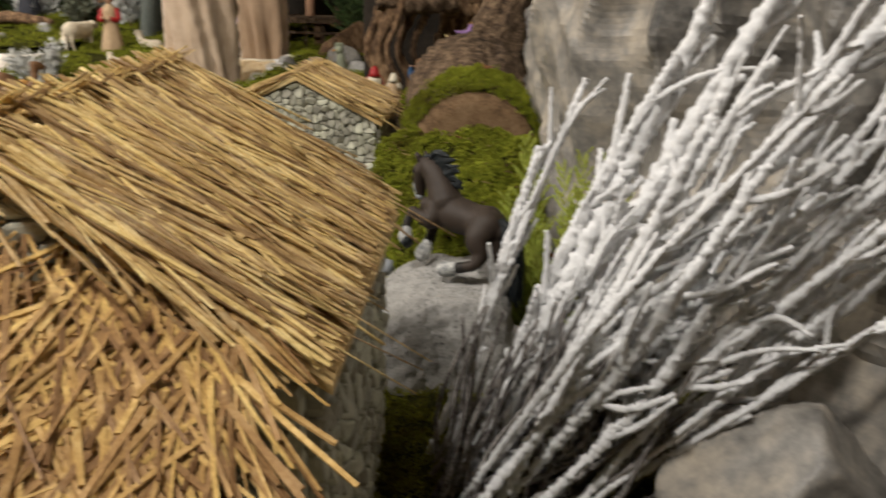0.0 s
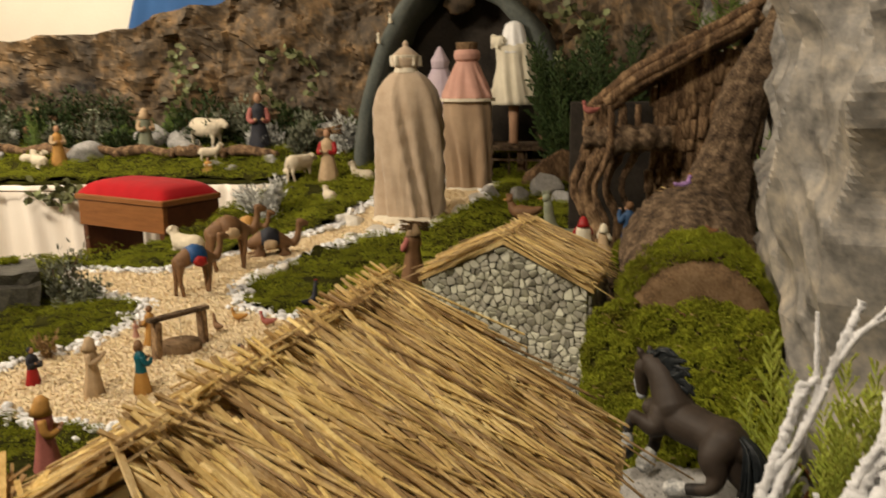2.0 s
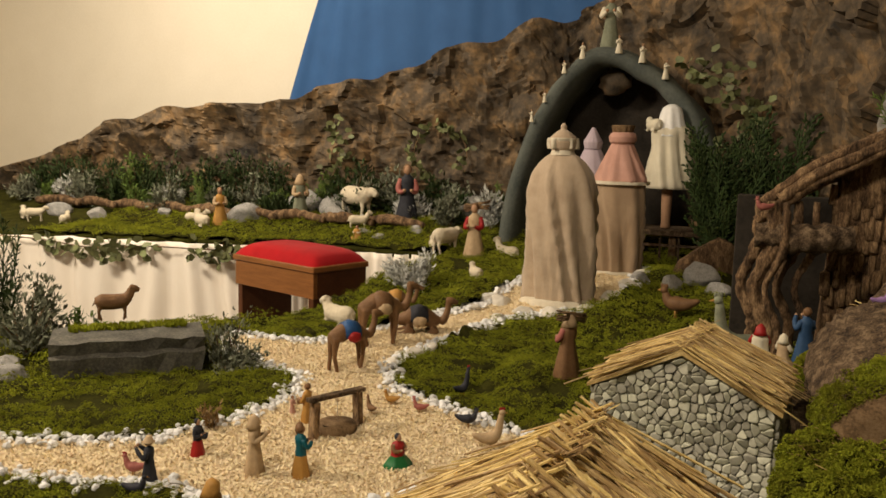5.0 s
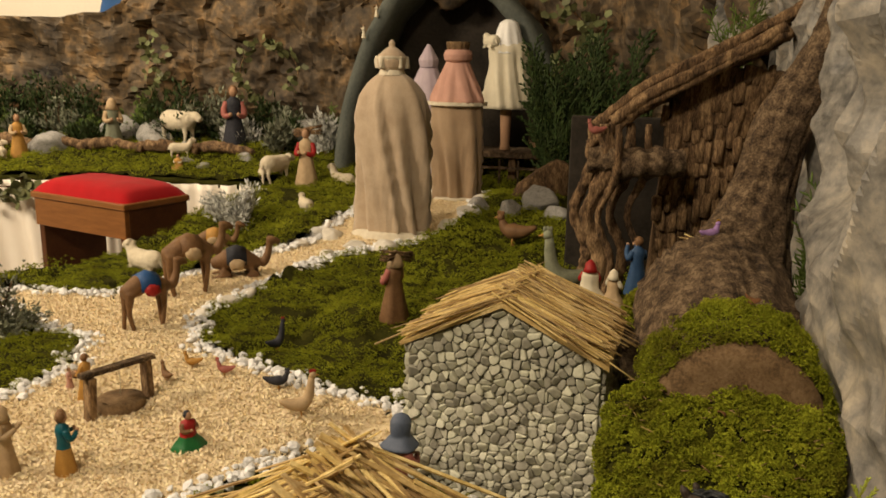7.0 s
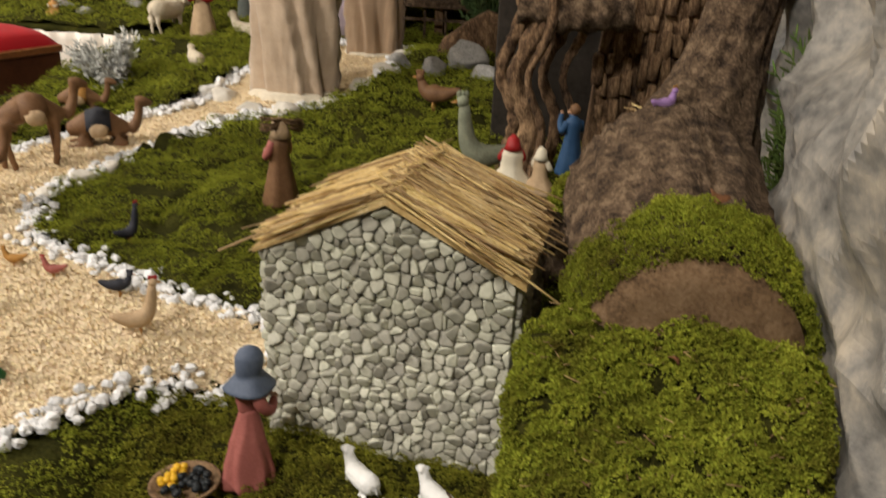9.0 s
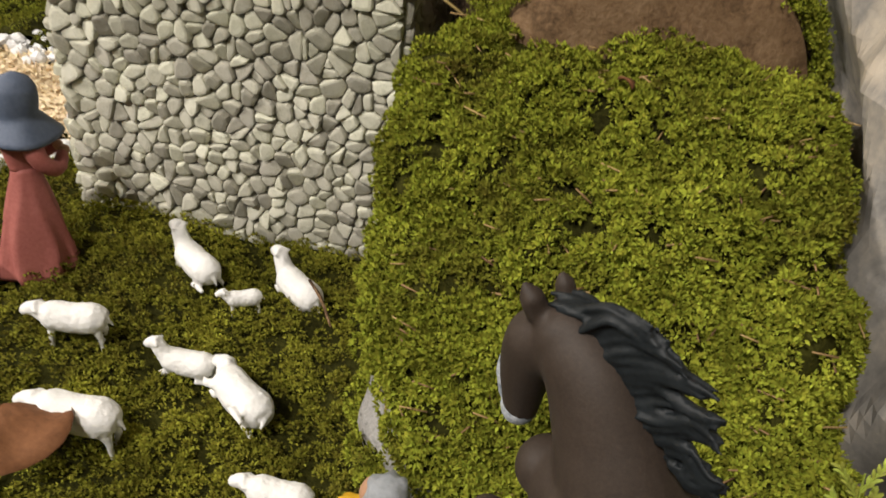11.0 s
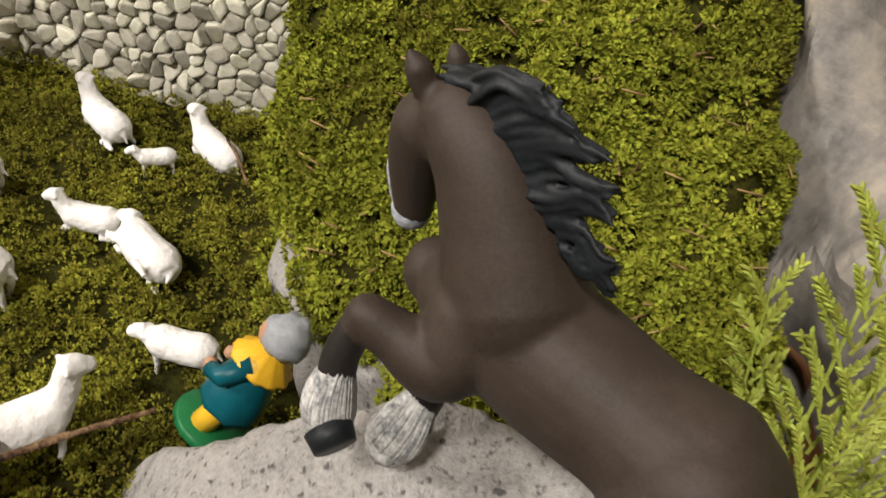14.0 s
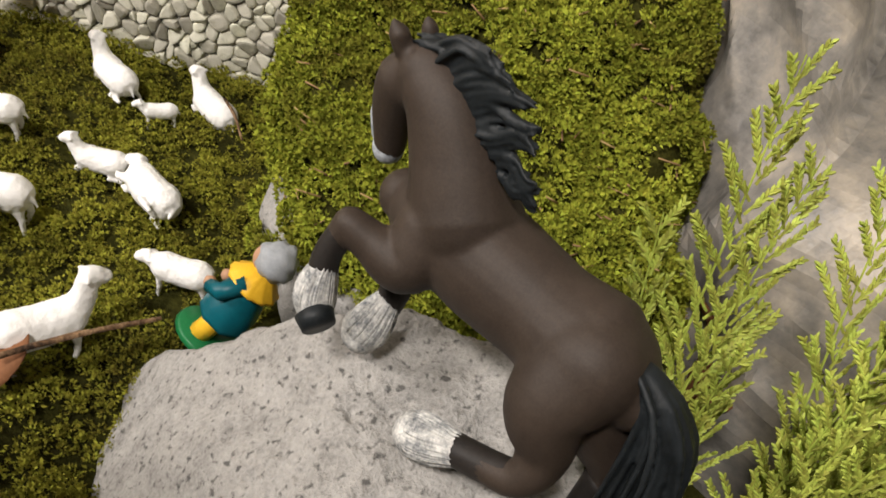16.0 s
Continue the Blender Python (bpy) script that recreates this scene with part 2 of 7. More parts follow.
def smooth_union(ob, voxel, steps=4, wool=0.0):
    """Melts the overlapping tubes and balls of a figure into one skin."""
    r = ob.modifiers.new("melt", "REMESH")
    r.mode, r.voxel_size, r.use_smooth_shade = "VOXEL", voxel, True
    if wool:
        tex = bpy.data.textures.new("wool", "CLOUDS")
        tex.noise_scale = wool
        w = ob.modifiers.new("wool", "DISPLACE")
        w.texture, w.strength, w.mid_level = tex, wool * 0.42, 0.5
    s = ob.modifiers.new("soften", "SMOOTH")
    s.factor, s.iterations = 0.5, steps
    return ob


def sstep(a, b, x):
    t = max(0.0, min(1.0, (x - a) / (b - a)))
    return t * t * (3 - 2 * t)


def inside(poly, x, y):
    c = False
    for i in range(len(poly)):
        (x1, y1), (x2, y2) = poly[i], poly[i - 1]
        if (y1 > y) != (y2 > y) and x < (x2 - x1) * (y - y1) / (y2 - y1) + x1:
            c = not c
    return c


def spline(pts, n):
    """n points on a smooth line through pts."""
    pts = [Vector(p) for p in pts]
    out = []
    for j in range(n):
        s = j / (n - 1) * (len(pts) - 1)
        i = min(int(s), len(pts) - 2)
        t = s - i
        p0, p1, p2, p3 = pts[max(i - 1, 0)], pts[i], pts[i + 1], pts[min(i + 2, len(pts) - 1)]
        out.append(0.5 * ((2 * p1) + (p2 - p0) * t + (2 * p0 - 5 * p1 + 4 * p2 - p3) * t * t + (3 * p1 - p0 - 3 * p2 + p3) * t ** 3))
    return out


def ground_z(x, y):
    """The height of the display's ground."""
    z = 0.06 * sstep(2.3, 3.2, y) + 0.10 * sstep(3.3, 4.1, y)
    z -= 0.048 * sstep(-0.56, -0.42, x) * (1 - sstep(1.36, 1.52, y))
    return z + 0.006 * noise.noise(Vector((x * 7, y * 7, 0.3)))


COURT = [(-1.6, 1.0), (-1.315, 1.10), (-1.11, 1.21), (-1.05, 1.37), (-1.04, 1.53), (-1.10, 1.66), (-1.45, 1.82), (-1.5, 1.93), (-1.24, 1.95), (-1.2, 2.1),
         (-1.12, 2.35), (-1.0, 2.62), (-1.0, 2.85), (-0.85, 3.4), (-0.58, 3.4), (-0.6, 2.75), (-0.75, 2.6), (-0.9, 2.45), (-0.93, 2.235), (-0.98, 1.93),
         (-0.97, 1.86), (-0.87, 1.68), (-0.69, 1.606), (-0.58, 1.555), (-0.449, 1.523), (-0.38, 1.49), (-0.39, 1.42), (-0.50, 1.36), (-0.545, 1.268),
         (-0.62, 1.15), (-0.75, 1.05), (-0.98, 1.06), (-1.2, 0.99), (-1.6, 0.9)]
PLATFORM = [(-2.7, 0.0), (-2.7, 1.40), (-2.05, 1.66), (-1.78, 1.82), (-1.64, 2.08), (-1.48, 2.24), (-1.48, 2.55), (-1.52, 2.9), (-1.45, 3.4), (-2.0, 3.4), (-2.5, 3.3), (-3.6, 3.03), (-5.6, 2.6), (-5.6, 4.4), (0.9, 4.4), (0.9, 0.0)]

# ---- the room ----
def slab(name, c, size, mat, label, category):
    return Geo().box(pose(*c), size, bevel=0.02).thing(name, mat, smooth=False, label=label, category=category, kind="structure")


slab("wall_north", (-2.5, 5.06, 1.4), (8.4, 0.12, 4.4), WALL, "plain cream plastered wall behind the display", "wall")
slab("wall_west", (-6.27, -0.25, 1.4), (0.12, 10.5, 4.4), WALL, "plain cream plastered side wall", "wall")
slab("wall_east", (1.56, -0.25, 1.4), (0.12, 10.5, 4.4), WALL, "plain cream plastered side wall", "wall")
slab("wall_south", (-2.5, -5.56, 1.4), (8.4, 0.12, 4.4), WALL, "plain cream plastered wall", "wall")
slab("floor", (-2.4, -0.25, -0.83), (8.2, 10.9, 0.1), FLOOR, "dull brown room floor", "floor")
slab("ceiling", (-2.4, -0.25, 3.64), (8.2, 10.9, 0.1), WALL, "plain cream ceiling", "ceiling")

# ---- the display's ground ----
def ground_sheet():
    g = Geo()
    step = 0.04
    nx, ny = int(6.5 / step) + 1, int(4.4 / step) + 1
    ids = {}
    for j in range(ny):
        for i in range(nx):
            x, y = -5.6 + i * step, j * step
            if inside(PLATFORM, x, y) or x > 0.88:
                ids[i, j] = len(g.v)
                g.v.append((x, y, ground_z(x, y)))
    for (i, j), a in list(ids.items()):
        q = [ids.get(k) for k in ((i, j), (i + 1, j), (i + 1, j + 1), (i, j + 1))]
        if None not in q:
            g.f.append(tuple(q))
            g.m.append(0)
    ob = g.thing("ground", SHADEDBED, label="moss-covered ground of the miniature landscape", category="ground", kind="structure")
    s = ob.modifiers.new("depth", "SOLIDIFY")
    s.thickness, s.offset = 0.03, -1
    return ob


ground_sheet()


def sawdust_sheet():
    g = Geo()
    step = 0.02
    ids = {}
    for j in range(int(2.7 / step)):
        for i in range(int(1.3 / step)):
            x, y = -1.6 + i * step, 0.85 + j * step
            if inside(COURT, x, y):
                ids[i, j] = len(g.v)
                g.v.append((x, y, ground_z(x, y) + 0.008 + 0.004 * noise.noise(Vector((x * 30, y * 30, 2)))))
    for (i, j) in list(ids):
        q = [ids.get(k) for k in ((i, j), (i + 1, j), (i + 1, j + 1), (i, j + 1))]
        if None not in q:
            g.f.append(tuple(q))
            g.m.append(0)
    return g.thing("sawdust_path", SAWDUST, label="courtyard and path strewn with pale sawdust", category="path", kind="structure")


sawdust_sheet()


# ---- painted paper rocks round the display ----
def rock_sheet(name, line, tops, mat, label, rows, cols, depth, seed, foot=-0.05, fold=0.0, crisp=1.0, crumple=1.0):
    """A crumpled sheet of painted paper that stands along a line of the plan."""
    pts = spline([(*p, h) for p, h in zip(line, tops)], cols)
    g = Geo()
    for i, p in enumerate(pts):
        d = (pts[min(i + 1, cols - 1)] - pts[max(i - 1, 0)])
        nrm = Vector((-d.y, d.x, 0)).normalized()
        for j in range(rows):
            u = j / (rows - 1)
            z = foot + (p.z - foot) * u
            q = Vector((p.x, p.y, z))
            w = 1 - 2 * abs(noise.noise(q * 2.6 + Vector((seed, 0, 0))))
            w2 = 1 - 2 * abs(noise.noise(q * 6.5 + Vector((0, seed, 0))))
            w3 = 1 - 2 * abs(noise.noise(q * 17 + Vector((0, 0, seed))))
            f1 = 1 - 2 * abs(noise.noise(Vector((q.x * 9, q.y * 9, q.z * 2.6 + seed))))
            dc, cp = noise.voronoi(q * 5.0 + Vector((seed, 0, 0)))
            facet = (q * 5.0 + Vector((seed, 0, 0)) - cp[0]).dot(noise.noise_vector(cp[0] * 3.7)) * 1.6
            dd, cq = noise.voronoi(q * 13.0 + Vector((0, seed, 0)))
            facet += (q * 13.0 + Vector((0, seed, 0)) - cq[0]).dot(noise.noise_vector(cq[0] * 3.7)) * 0.55
            k = depth * facet * crisp + depth * (0.8 * w + crumple * (0.35 * w2 + 0.1 * w3) + fold * f1) + 0.16 * depth * 4 * u * u
            top = 0.05 * (p.z - foot) * noise.noise(Vector((p.x * 5, p.y * 5, seed))) * u
            g.v.append(tuple(q + nrm * k + Vector((0, 0, top + 0.25 * depth * w2 * (1 - u)))))
    for i in range(cols - 1):
        for j in range(rows - 1):
            g.f.append((i * rows + j, (i + 1) * rows + j, (i + 1) * rows + j + 1, i * rows + j + 1))
            g.m.append(0)
    ob = g.thing(name, mat, smooth=False, label=label, category="rock backdrop", kind="structure")
    s = ob.modifiers.new("paper", "SOLIDIFY")
    s.thickness = 0.004
    return ob


rock_sheet("backdrop", [(0.34, 2.75), (0.2, 3.2), (-0.1, 3.6), (-0.5, 3.95), (-1.0, 4.2), (-1.45, 4.2), (-2.07, 4.2), (-2.83, 4.2), (-3.6, 4.2), (-4.07, 4.2), (-4.56, 4.2), (-5.1, 4.2), (-5.7, 4.2)],
           [1.5, 1.5, 1.45, 1.35, 1.24, 1.12, 0.94, 0.79, 0.73, 0.64, 0.46, 0.32, 0.25], ROCKPAPER, "brown painted crumpled paper mountains behind the scene", 70, 420, 0.065, 3.3)
rock_sheet("backdrop_side", [(0.78, -0.2), (0.58, 0.4), (0.42, 0.8), (0.275, 1.02), (0.225, 1.2), (0.245, 1.47), (0.285, 1.7), (0.34, 2.1), (0.36, 2.75), (0.25, 3.15)],
           [1.2, 1.2, 1.15, 1.1, 1.1, 1.15, 1.2, 1.3, 1.4, 1.4], GREYPAPER, "grey and ochre painted crumpled paper cliff", 150, 420, 0.030, 8.1, fold=1.7, crisp=0.0, crumple=2.6)

# ---- houses ----
def voronoi_cells(poly, spacing, rnd, jitter=0.5):
    """Packed irregular cells that fill a convex polygon."""
    xs, ys = [p[0] for p in poly], [p[1] for p in poly]
    seeds = []
    y, row = min(ys) + spacing * 0.4, 0
    while y < max(ys):
        x = min(xs) + spacing * (0.3 + 0.5 * (row % 2))
        while x < max(xs):
            q = (x + rnd.uniform(-1, 1) * jitter * spacing, y + rnd.uniform(-1, 1) * jitter * spacing)
            if inside(poly, *q):
                seeds.append(q)
            x += spacing * rnd.uniform(0.8, 1.25)
        y += spacing * 0.86
        row += 1
    cells = []
    for s in seeds:
        c = [Vector(p) for p in poly]
        for o in seeds:
            if o == s or abs(o[0] - s[0]) > 3.2 * spacing or abs(o[1] - s[1]) > 3.2 * spacing:
                continue
            mid, d = Vector(((s[0] + o[0]) / 2, (s[1] + o[1]) / 2)), Vector((o[0] - s[0], o[1] - s[1]))
            out = []
            for i in range(len(c)):
                a, b = c[i - 1], c[i]
                da, db = (a - mid).dot(d), (b - mid).dot(d)
                if (da <= 0) != (db <= 0):
                    out.append(a + (b - a) * (da / (da - db)))
                if db <= 0:
                    out.append(b)
            c = out
            if len(c) < 3:
                break
        if len(c) >= 3:
            cells.append(c)
    return cells


def stone_geo(g, cell, to3d, rnd, h):
    """One glued stone: a cell shrunk, rounded and raised."""
    cen = sum(cell, Vector((0, 0))) / len(cell)
    ring = []
    for i in range(len(cell)):
        a, b = cell[i], cell[(i + 1) % len(cell)]
        if (a - b).length > 0.0015:
            ring += [a + (b - a) * 0.22, a + (b - a) * 0.78]
    n = len(ring)
    if n < 5:
        return
    tilt = Vector((rnd.uniform(-0.4, 0.4), rnd.uniform(-0.4, 0.4)))
    verts, faces = [], []
    for s, z in ((0.95, -0.001), (0.94, 0.5 * h), (0.84, 0.9 * h), (0.58, h)):
        for p in ring:
            q = cen + (p - cen) * s
            verts.append(to3d(q.x, q.y, z + (tilt.dot(q - cen) if z > 0 else 0)))
    for k in range(3):
        for i in range(n):
            j = (i + 1) % n
            faces.append((k * n + i, k * n + j, k * n + n + j, k * n + n + i))
    faces.append(tuple(3 * n + i for i in range(n)))
    g.add(verts, faces)


def straw_mesh(length, rnd):
    """One split straw: a narrow, slightly bent and twisted bar along x."""
    w = rnd.uniform(0.0007, 0.0021)
    g = Geo()
    bend, tw = rnd.uniform(-0.006, 0.006), rnd.uniform(-0.6, 0.6)
    verts, faces = [], []
    for i in range(4):
        u = i / 3
        a = tw * u
        for sx, sz in ((-1, -0.4), (1, -0.4), (1, 0.4), (-1, 0.4)):
            y, z = sx * w * (1 - 0.3 * u), sz * w
            verts.append((u * length, y * math.cos(a) - z * math.sin(a) + bend * u * u, y * math.sin(a) + z * math.cos(a) + 0.5 * bend * u * (1 - u)))
    for i in range(3):
        for k in range(4):
            faces.append((i * 4 + k, i * 4 + (k + 1) % 4, i * 4 + 4 + (k + 1) % 4, i * 4 + 4 + k))
    faces += [(3, 2, 1, 0), (12, 13, 14, 15)]
    return g.add(verts, faces)


def thatch_slope(roof, top_a, top_b, low_a, low_b, count, parts, rnd, lengths, wild=0.10, mat=None):
    """Straws from ridge to eave; some are objects of their own, the rest one mass."""
    top_a, top_b, low_a, low_b = (Vector(p) for p in (top_a, top_b, low_a, low_b))
    down = ((low_a + low_b) - (top_a + top_b)) / 2
    along = ((top_b - top_a) + (low_b - low_a)) / 2
    nrm = along.cross(down).normalized()
    if nrm.z < 0:
        nrm = -nrm
    fall = down.length
    mass = Geo()
    stock = [straw_mesh(rnd.uniform(*lengths), rnd).mesh("straw", [mat or STRAW]) for _ in range(14)]
    for i in range(count):
        u, v = rnd.random(), rnd.random() ** 0.9
        a = top_a + (top_b - top_a) * u
        b = low_a + (low_b - low_a) * u
        ln = rnd.uniform(*lengths)
        s = v * (fall - ln * 0.99) if rnd.random() > 0.06 else -rnd.uniform(0.005, 0.022)
        p = a + (b - a) * (s / fall) + nrm * rnd.uniform(0.0, 0.009)
        d = ((b - a).normalized() + along.normalized() * rnd.gauss(0, wild) + nrm * rnd.gauss(0.01, 0.03)).normalized()
        y = nrm.cross(d).normalized()
        m = Matrix((d, y, d.cross(y))).transposed().to_4x4()
        m.translation = p
        if i < parts:
            ob = new("straw", stock[i % len(stock)])
            ob.parent = roof
            ob.matrix_basis = m
        else:
            s = straw_mesh(ln, rnd)
            mass.add([tuple(m @ Vector(q)) for q in s.v], s.f)
    mass.thing("straw_layer", mat or STRAW_FAR, roof, smooth=False, kind="stuff")


def house(name, m, width, depth, eave, apex, over, label, straws, parts, spacing, seed, stone_parts, wild, gables=(0,), lengths=(0.05, 0.11)):
    """A model house: stone-clad walls under a straw roof. The front gable faces -y."""
    rnd = random.Random(seed)
    top = empty(name, m, label, "model house")
    w = width / 2
    core = Geo()
    prof = [(-w, -0.05), (w, -0.05), (w, eave), (0, apex), (-w, eave)]
    core.add([(x, 0, z) for x, z in prof] + [(x, depth, z) for x, z in prof], [(0, 1, 2, 3, 4), (9, 8, 7, 6, 5)] + [(i, i + 5, (i + 1) % 5 + 5, (i + 1) % 5) for i in range(5)])
    wall = core.thing("wall", MORTAR, top, smooth=False, label="mortar core clad with small stones")
    sides = [([(-w, -0.045), (w, -0.045), (w, eave - 0.002), (0, apex - 0.004), (-w, eave - 0.002)], lambda a, b, z: (a, -z, b), stone_parts),
             ([(0, -0.045), (depth, -0.045), (depth, eave - 0.004), (0, eave - 0.004)], lambda a, b, z: (w + z, a, b), 0),
             ([(0, -0.045), (depth, -0.045), (depth, eave - 0.004), (0, eave - 0.004)], lambda a, b, z: (-w - z, depth - a, b), 0)]
    for poly, to3d, many in sides:
        rest = Geo()
        for k, cell in enumerate(voronoi_cells(poly, spacing, rnd)):
            g = Geo() if k < many else rest
            stone_geo(g, cell, to3d, rnd, rnd.uniform(0.35, 0.6) * spacing)
            if k < many and g.f:
                g.thing("stone", STONE, wall, smooth=False)
        if rest.f:
            rest.thing("stone_cladding", STONE_FAR, wall, smooth=False, kind="stuff")
    slope = (apex - eave) / w
    ex, ez = w + over, eave - slope * over
    board = Geo()
    t = 0.006
    f, b = -over * 0.9, depth + over * 0.8
    board.add([(-ex, f, ez), (0, f, apex), (ex, f, ez), (-ex, b, ez), (0, b, apex), (ex, b, ez), (-ex, f, ez + t), (0, f, apex + t), (ex, f, ez + t), (-ex, b, ez + t), (0, b, apex + t), (ex, b, ez + t)],
              [(0, 3, 4, 1), (1, 4, 5, 2), (6, 7, 10, 9), (7, 8, 11, 10), (0, 1, 7, 6), (1, 2, 8, 7), (3, 9, 10, 4), (4, 10, 11, 5), (0, 6, 9, 3), (2, 5, 11, 8)])
    roof = board.thing("roof", STRAW_FAR, top, smooth=False, label="golden straw thatch")
    t += 0.001
    thatch_slope(roof, (0, f, apex + t), (0, b, apex + t), (ex, f, ez + t), (ex, b, ez + t), straws, parts, rnd, lengths, wild)
    thatch_slope(roof, (0, f, apex + t), (0, b, apex + t), (-ex, f, ez + t), (-ex, b, ez + t), straws * 2 // 3, parts // 2, rnd, lengths, wild)
    return top


house("stone_house", Matrix(((0.975, -0.03, 0, -0.232), (-0.223, 1.0, 0, 1.335), (0, 0, 1, 0), (0, 0, 0, 1))), 0.262, 0.185, 0.183, 0.247, 0.010, "small stone-clad house with a golden straw roof", 640, 130, 0.0128, 5, 300, 0.13, lengths=(0.07, 0.13))
house("thatched_house", pose(-0.250, 0.415, 0.0, 0, 0, -3), 0.36, 0.31, 0.213, 0.327, 0.018, "stone-clad house with a shaggy straw thatch", 2700, 200, 0.017, 11, 60, 0.24, lengths=(0.06, 0.14))

# ---- moss, the mound and the tree by the stone house ----
HORSEBROWN = material("matt_dark_brown_paint", (0.024, 0.0165, 0.0115), (0.052, 0.038, 0.028), 45, 0.6, 0.35, 900, dist=0.0006, spec=0.3)
MANEBLACK = material("blue_black_paint", (0.006, 0.0075, 0.008), (0.019, 0.023, 0.026), 160, 0.5, 0.3, 900, dist=0.0008)
LEGDARK = material("black_brown_paint", (0.010, 0.0085, 0.0075), (0.026, 0.022, 0.019), 90, 0.55, 0.3, 700, dist=0.0006)
SOCKWHITE = material("dry_brushed_white_paint", (0.10, 0.11, 0.12), (0.66, 0.65, 0.61), 150, 0.6, 0.6, 700, dist=0.001, contrast=0.14)
MUZZLE = material("grey_white_muzzle_paint", (0.10, 0.12, 0.14), (0.55, 0.58, 0.62), 110, 0.55, 0.2, 500, contrast=0.12)
TEAL = material("teal_paint", (0.004, 0.065, 0.085), (0.006, 0.10, 0.13), 60, 0.4, 0.2, 500, dist=0.0008)
YELLOW = material("yellow_paint", (0.62, 0.36, 0.01), (0.78, 0.47, 0.02), 60, 0.4, 0.2, 500, dist=0.0008)
GREYHAIR = material("grey_paint", (0.22, 0.23, 0.24), (0.34, 0.36, 0.38), 90, 0.5, 0.5, 500, dist=0.001)
GREENBASE = material("green_paint", (0.01, 0.11, 0.03), (0.02, 0.16, 0.05), 60, 0.4, 0.1)
TERRACOTTA = material("dusty_rose_paint", (0.28, 0.085, 0.070), (0.42, 0.15, 0.125), 50, 0.6, 0.3, 400)
BLUEGREY = material("blue_grey_paint", (0.075, 0.095, 0.14), (0.125, 0.15, 0.21), 60, 0.6, 0.3, 400)
LEAFBROWN = material("dead_leaf", (0.11, 0.045, 0.018), (0.24, 0.105, 0.045), 40, 0.8, 0.4, 300, vary="island")
NEEDLE = material("dry_needle", (0.20, 0.12, 0.05), (0.42, 0.28, 0.12), 60, 0.8, 0, vary="island", spread=0.4)
THUJA = material("fresh_thuja", (0.23, 0.28, 0.035), (0.47, 0.50, 0.08), 60, 0.6, 0, 300, vary="island", spread=0.3)
CONIFER = material("dark_conifer", (0.014, 0.029, 0.008), (0.050, 0.074, 0.019), 30, 0.7, 0, 200, vary="island", spread=0.4)
HERB = material("green_herb", (0.05, 0.09, 0.015), (0.14, 0.19, 0.04), 30, 0.8, 0, vary="island", spread=0.4)
GREYHERB = material("grey_green_herb", (0.11, 0.12, 0.08), (0.26, 0.27, 0.19), 30, 0.9, 0, vary="island", spread=0.4)
LICHEN = material("silver_lichen", (0.36, 0.36, 0.33), (0.62, 0.62, 0.58), 60, 0.9, 0, vary="island", spread=0.25)

rng = np.random.default_rng(7)


def tuft_mass(name, pts, nrms, size, mat, parent=None, blades=4, label="", category="", lean=0.9, width=0.32):
    """Many small pointed leaves that stand out from the given points."""
    pts, nrms = np.asarray(pts), np.asarray(nrms)
    n = len(pts)
    p = np.repeat(pts, blades, 0)
    nn = np.repeat(nrms, blades, 0)
    d = rng.normal(size=(n * blades, 3))
    d -= nn * (d * nn).sum(1, keepdims=True)
    d /= np.linalg.norm(d, axis=1, keepdims=True) + 1e-9
    out = nn + d * rng.uniform(0.2, lean, (n * blades, 1))
    out /= np.linalg.norm(out, axis=1, keepdims=True)
    side = np.cross(out, d)
    side /= np.linalg.norm(side, axis=1, keepdims=True) + 1e-9
    ln = size * rng.uniform(0.5, 1.2, (n * blades, 1))
    base = p + d * size * 0.15
    w = ln * width * 0.5
    mid = base + out * ln * 0.45
    v = np.stack([base, mid + side * w, base + out * ln + nn * ln * 0.1, mid - side * w], 1).reshape(-1, 3)
    me = bpy.data.meshes.new(name)
    q = n * blades
    me.vertices.add(q * 4)
    me.vertices.foreach_set("co", v.ravel())
    me.loops.add(q * 4)
    me.loops.foreach_set("vertex_index", np.arange(q * 4))
    me.polygons.add(q)
    me.polygons.foreach_set("loop_start", np.arange(q) * 4)
    me.materials.append(mat)
    me.update(calc_edges=True)
    ob = new(name, me)
    if parent is not None:
        ob.parent = parent
    return tagged(ob, label, category, kind="stuff")


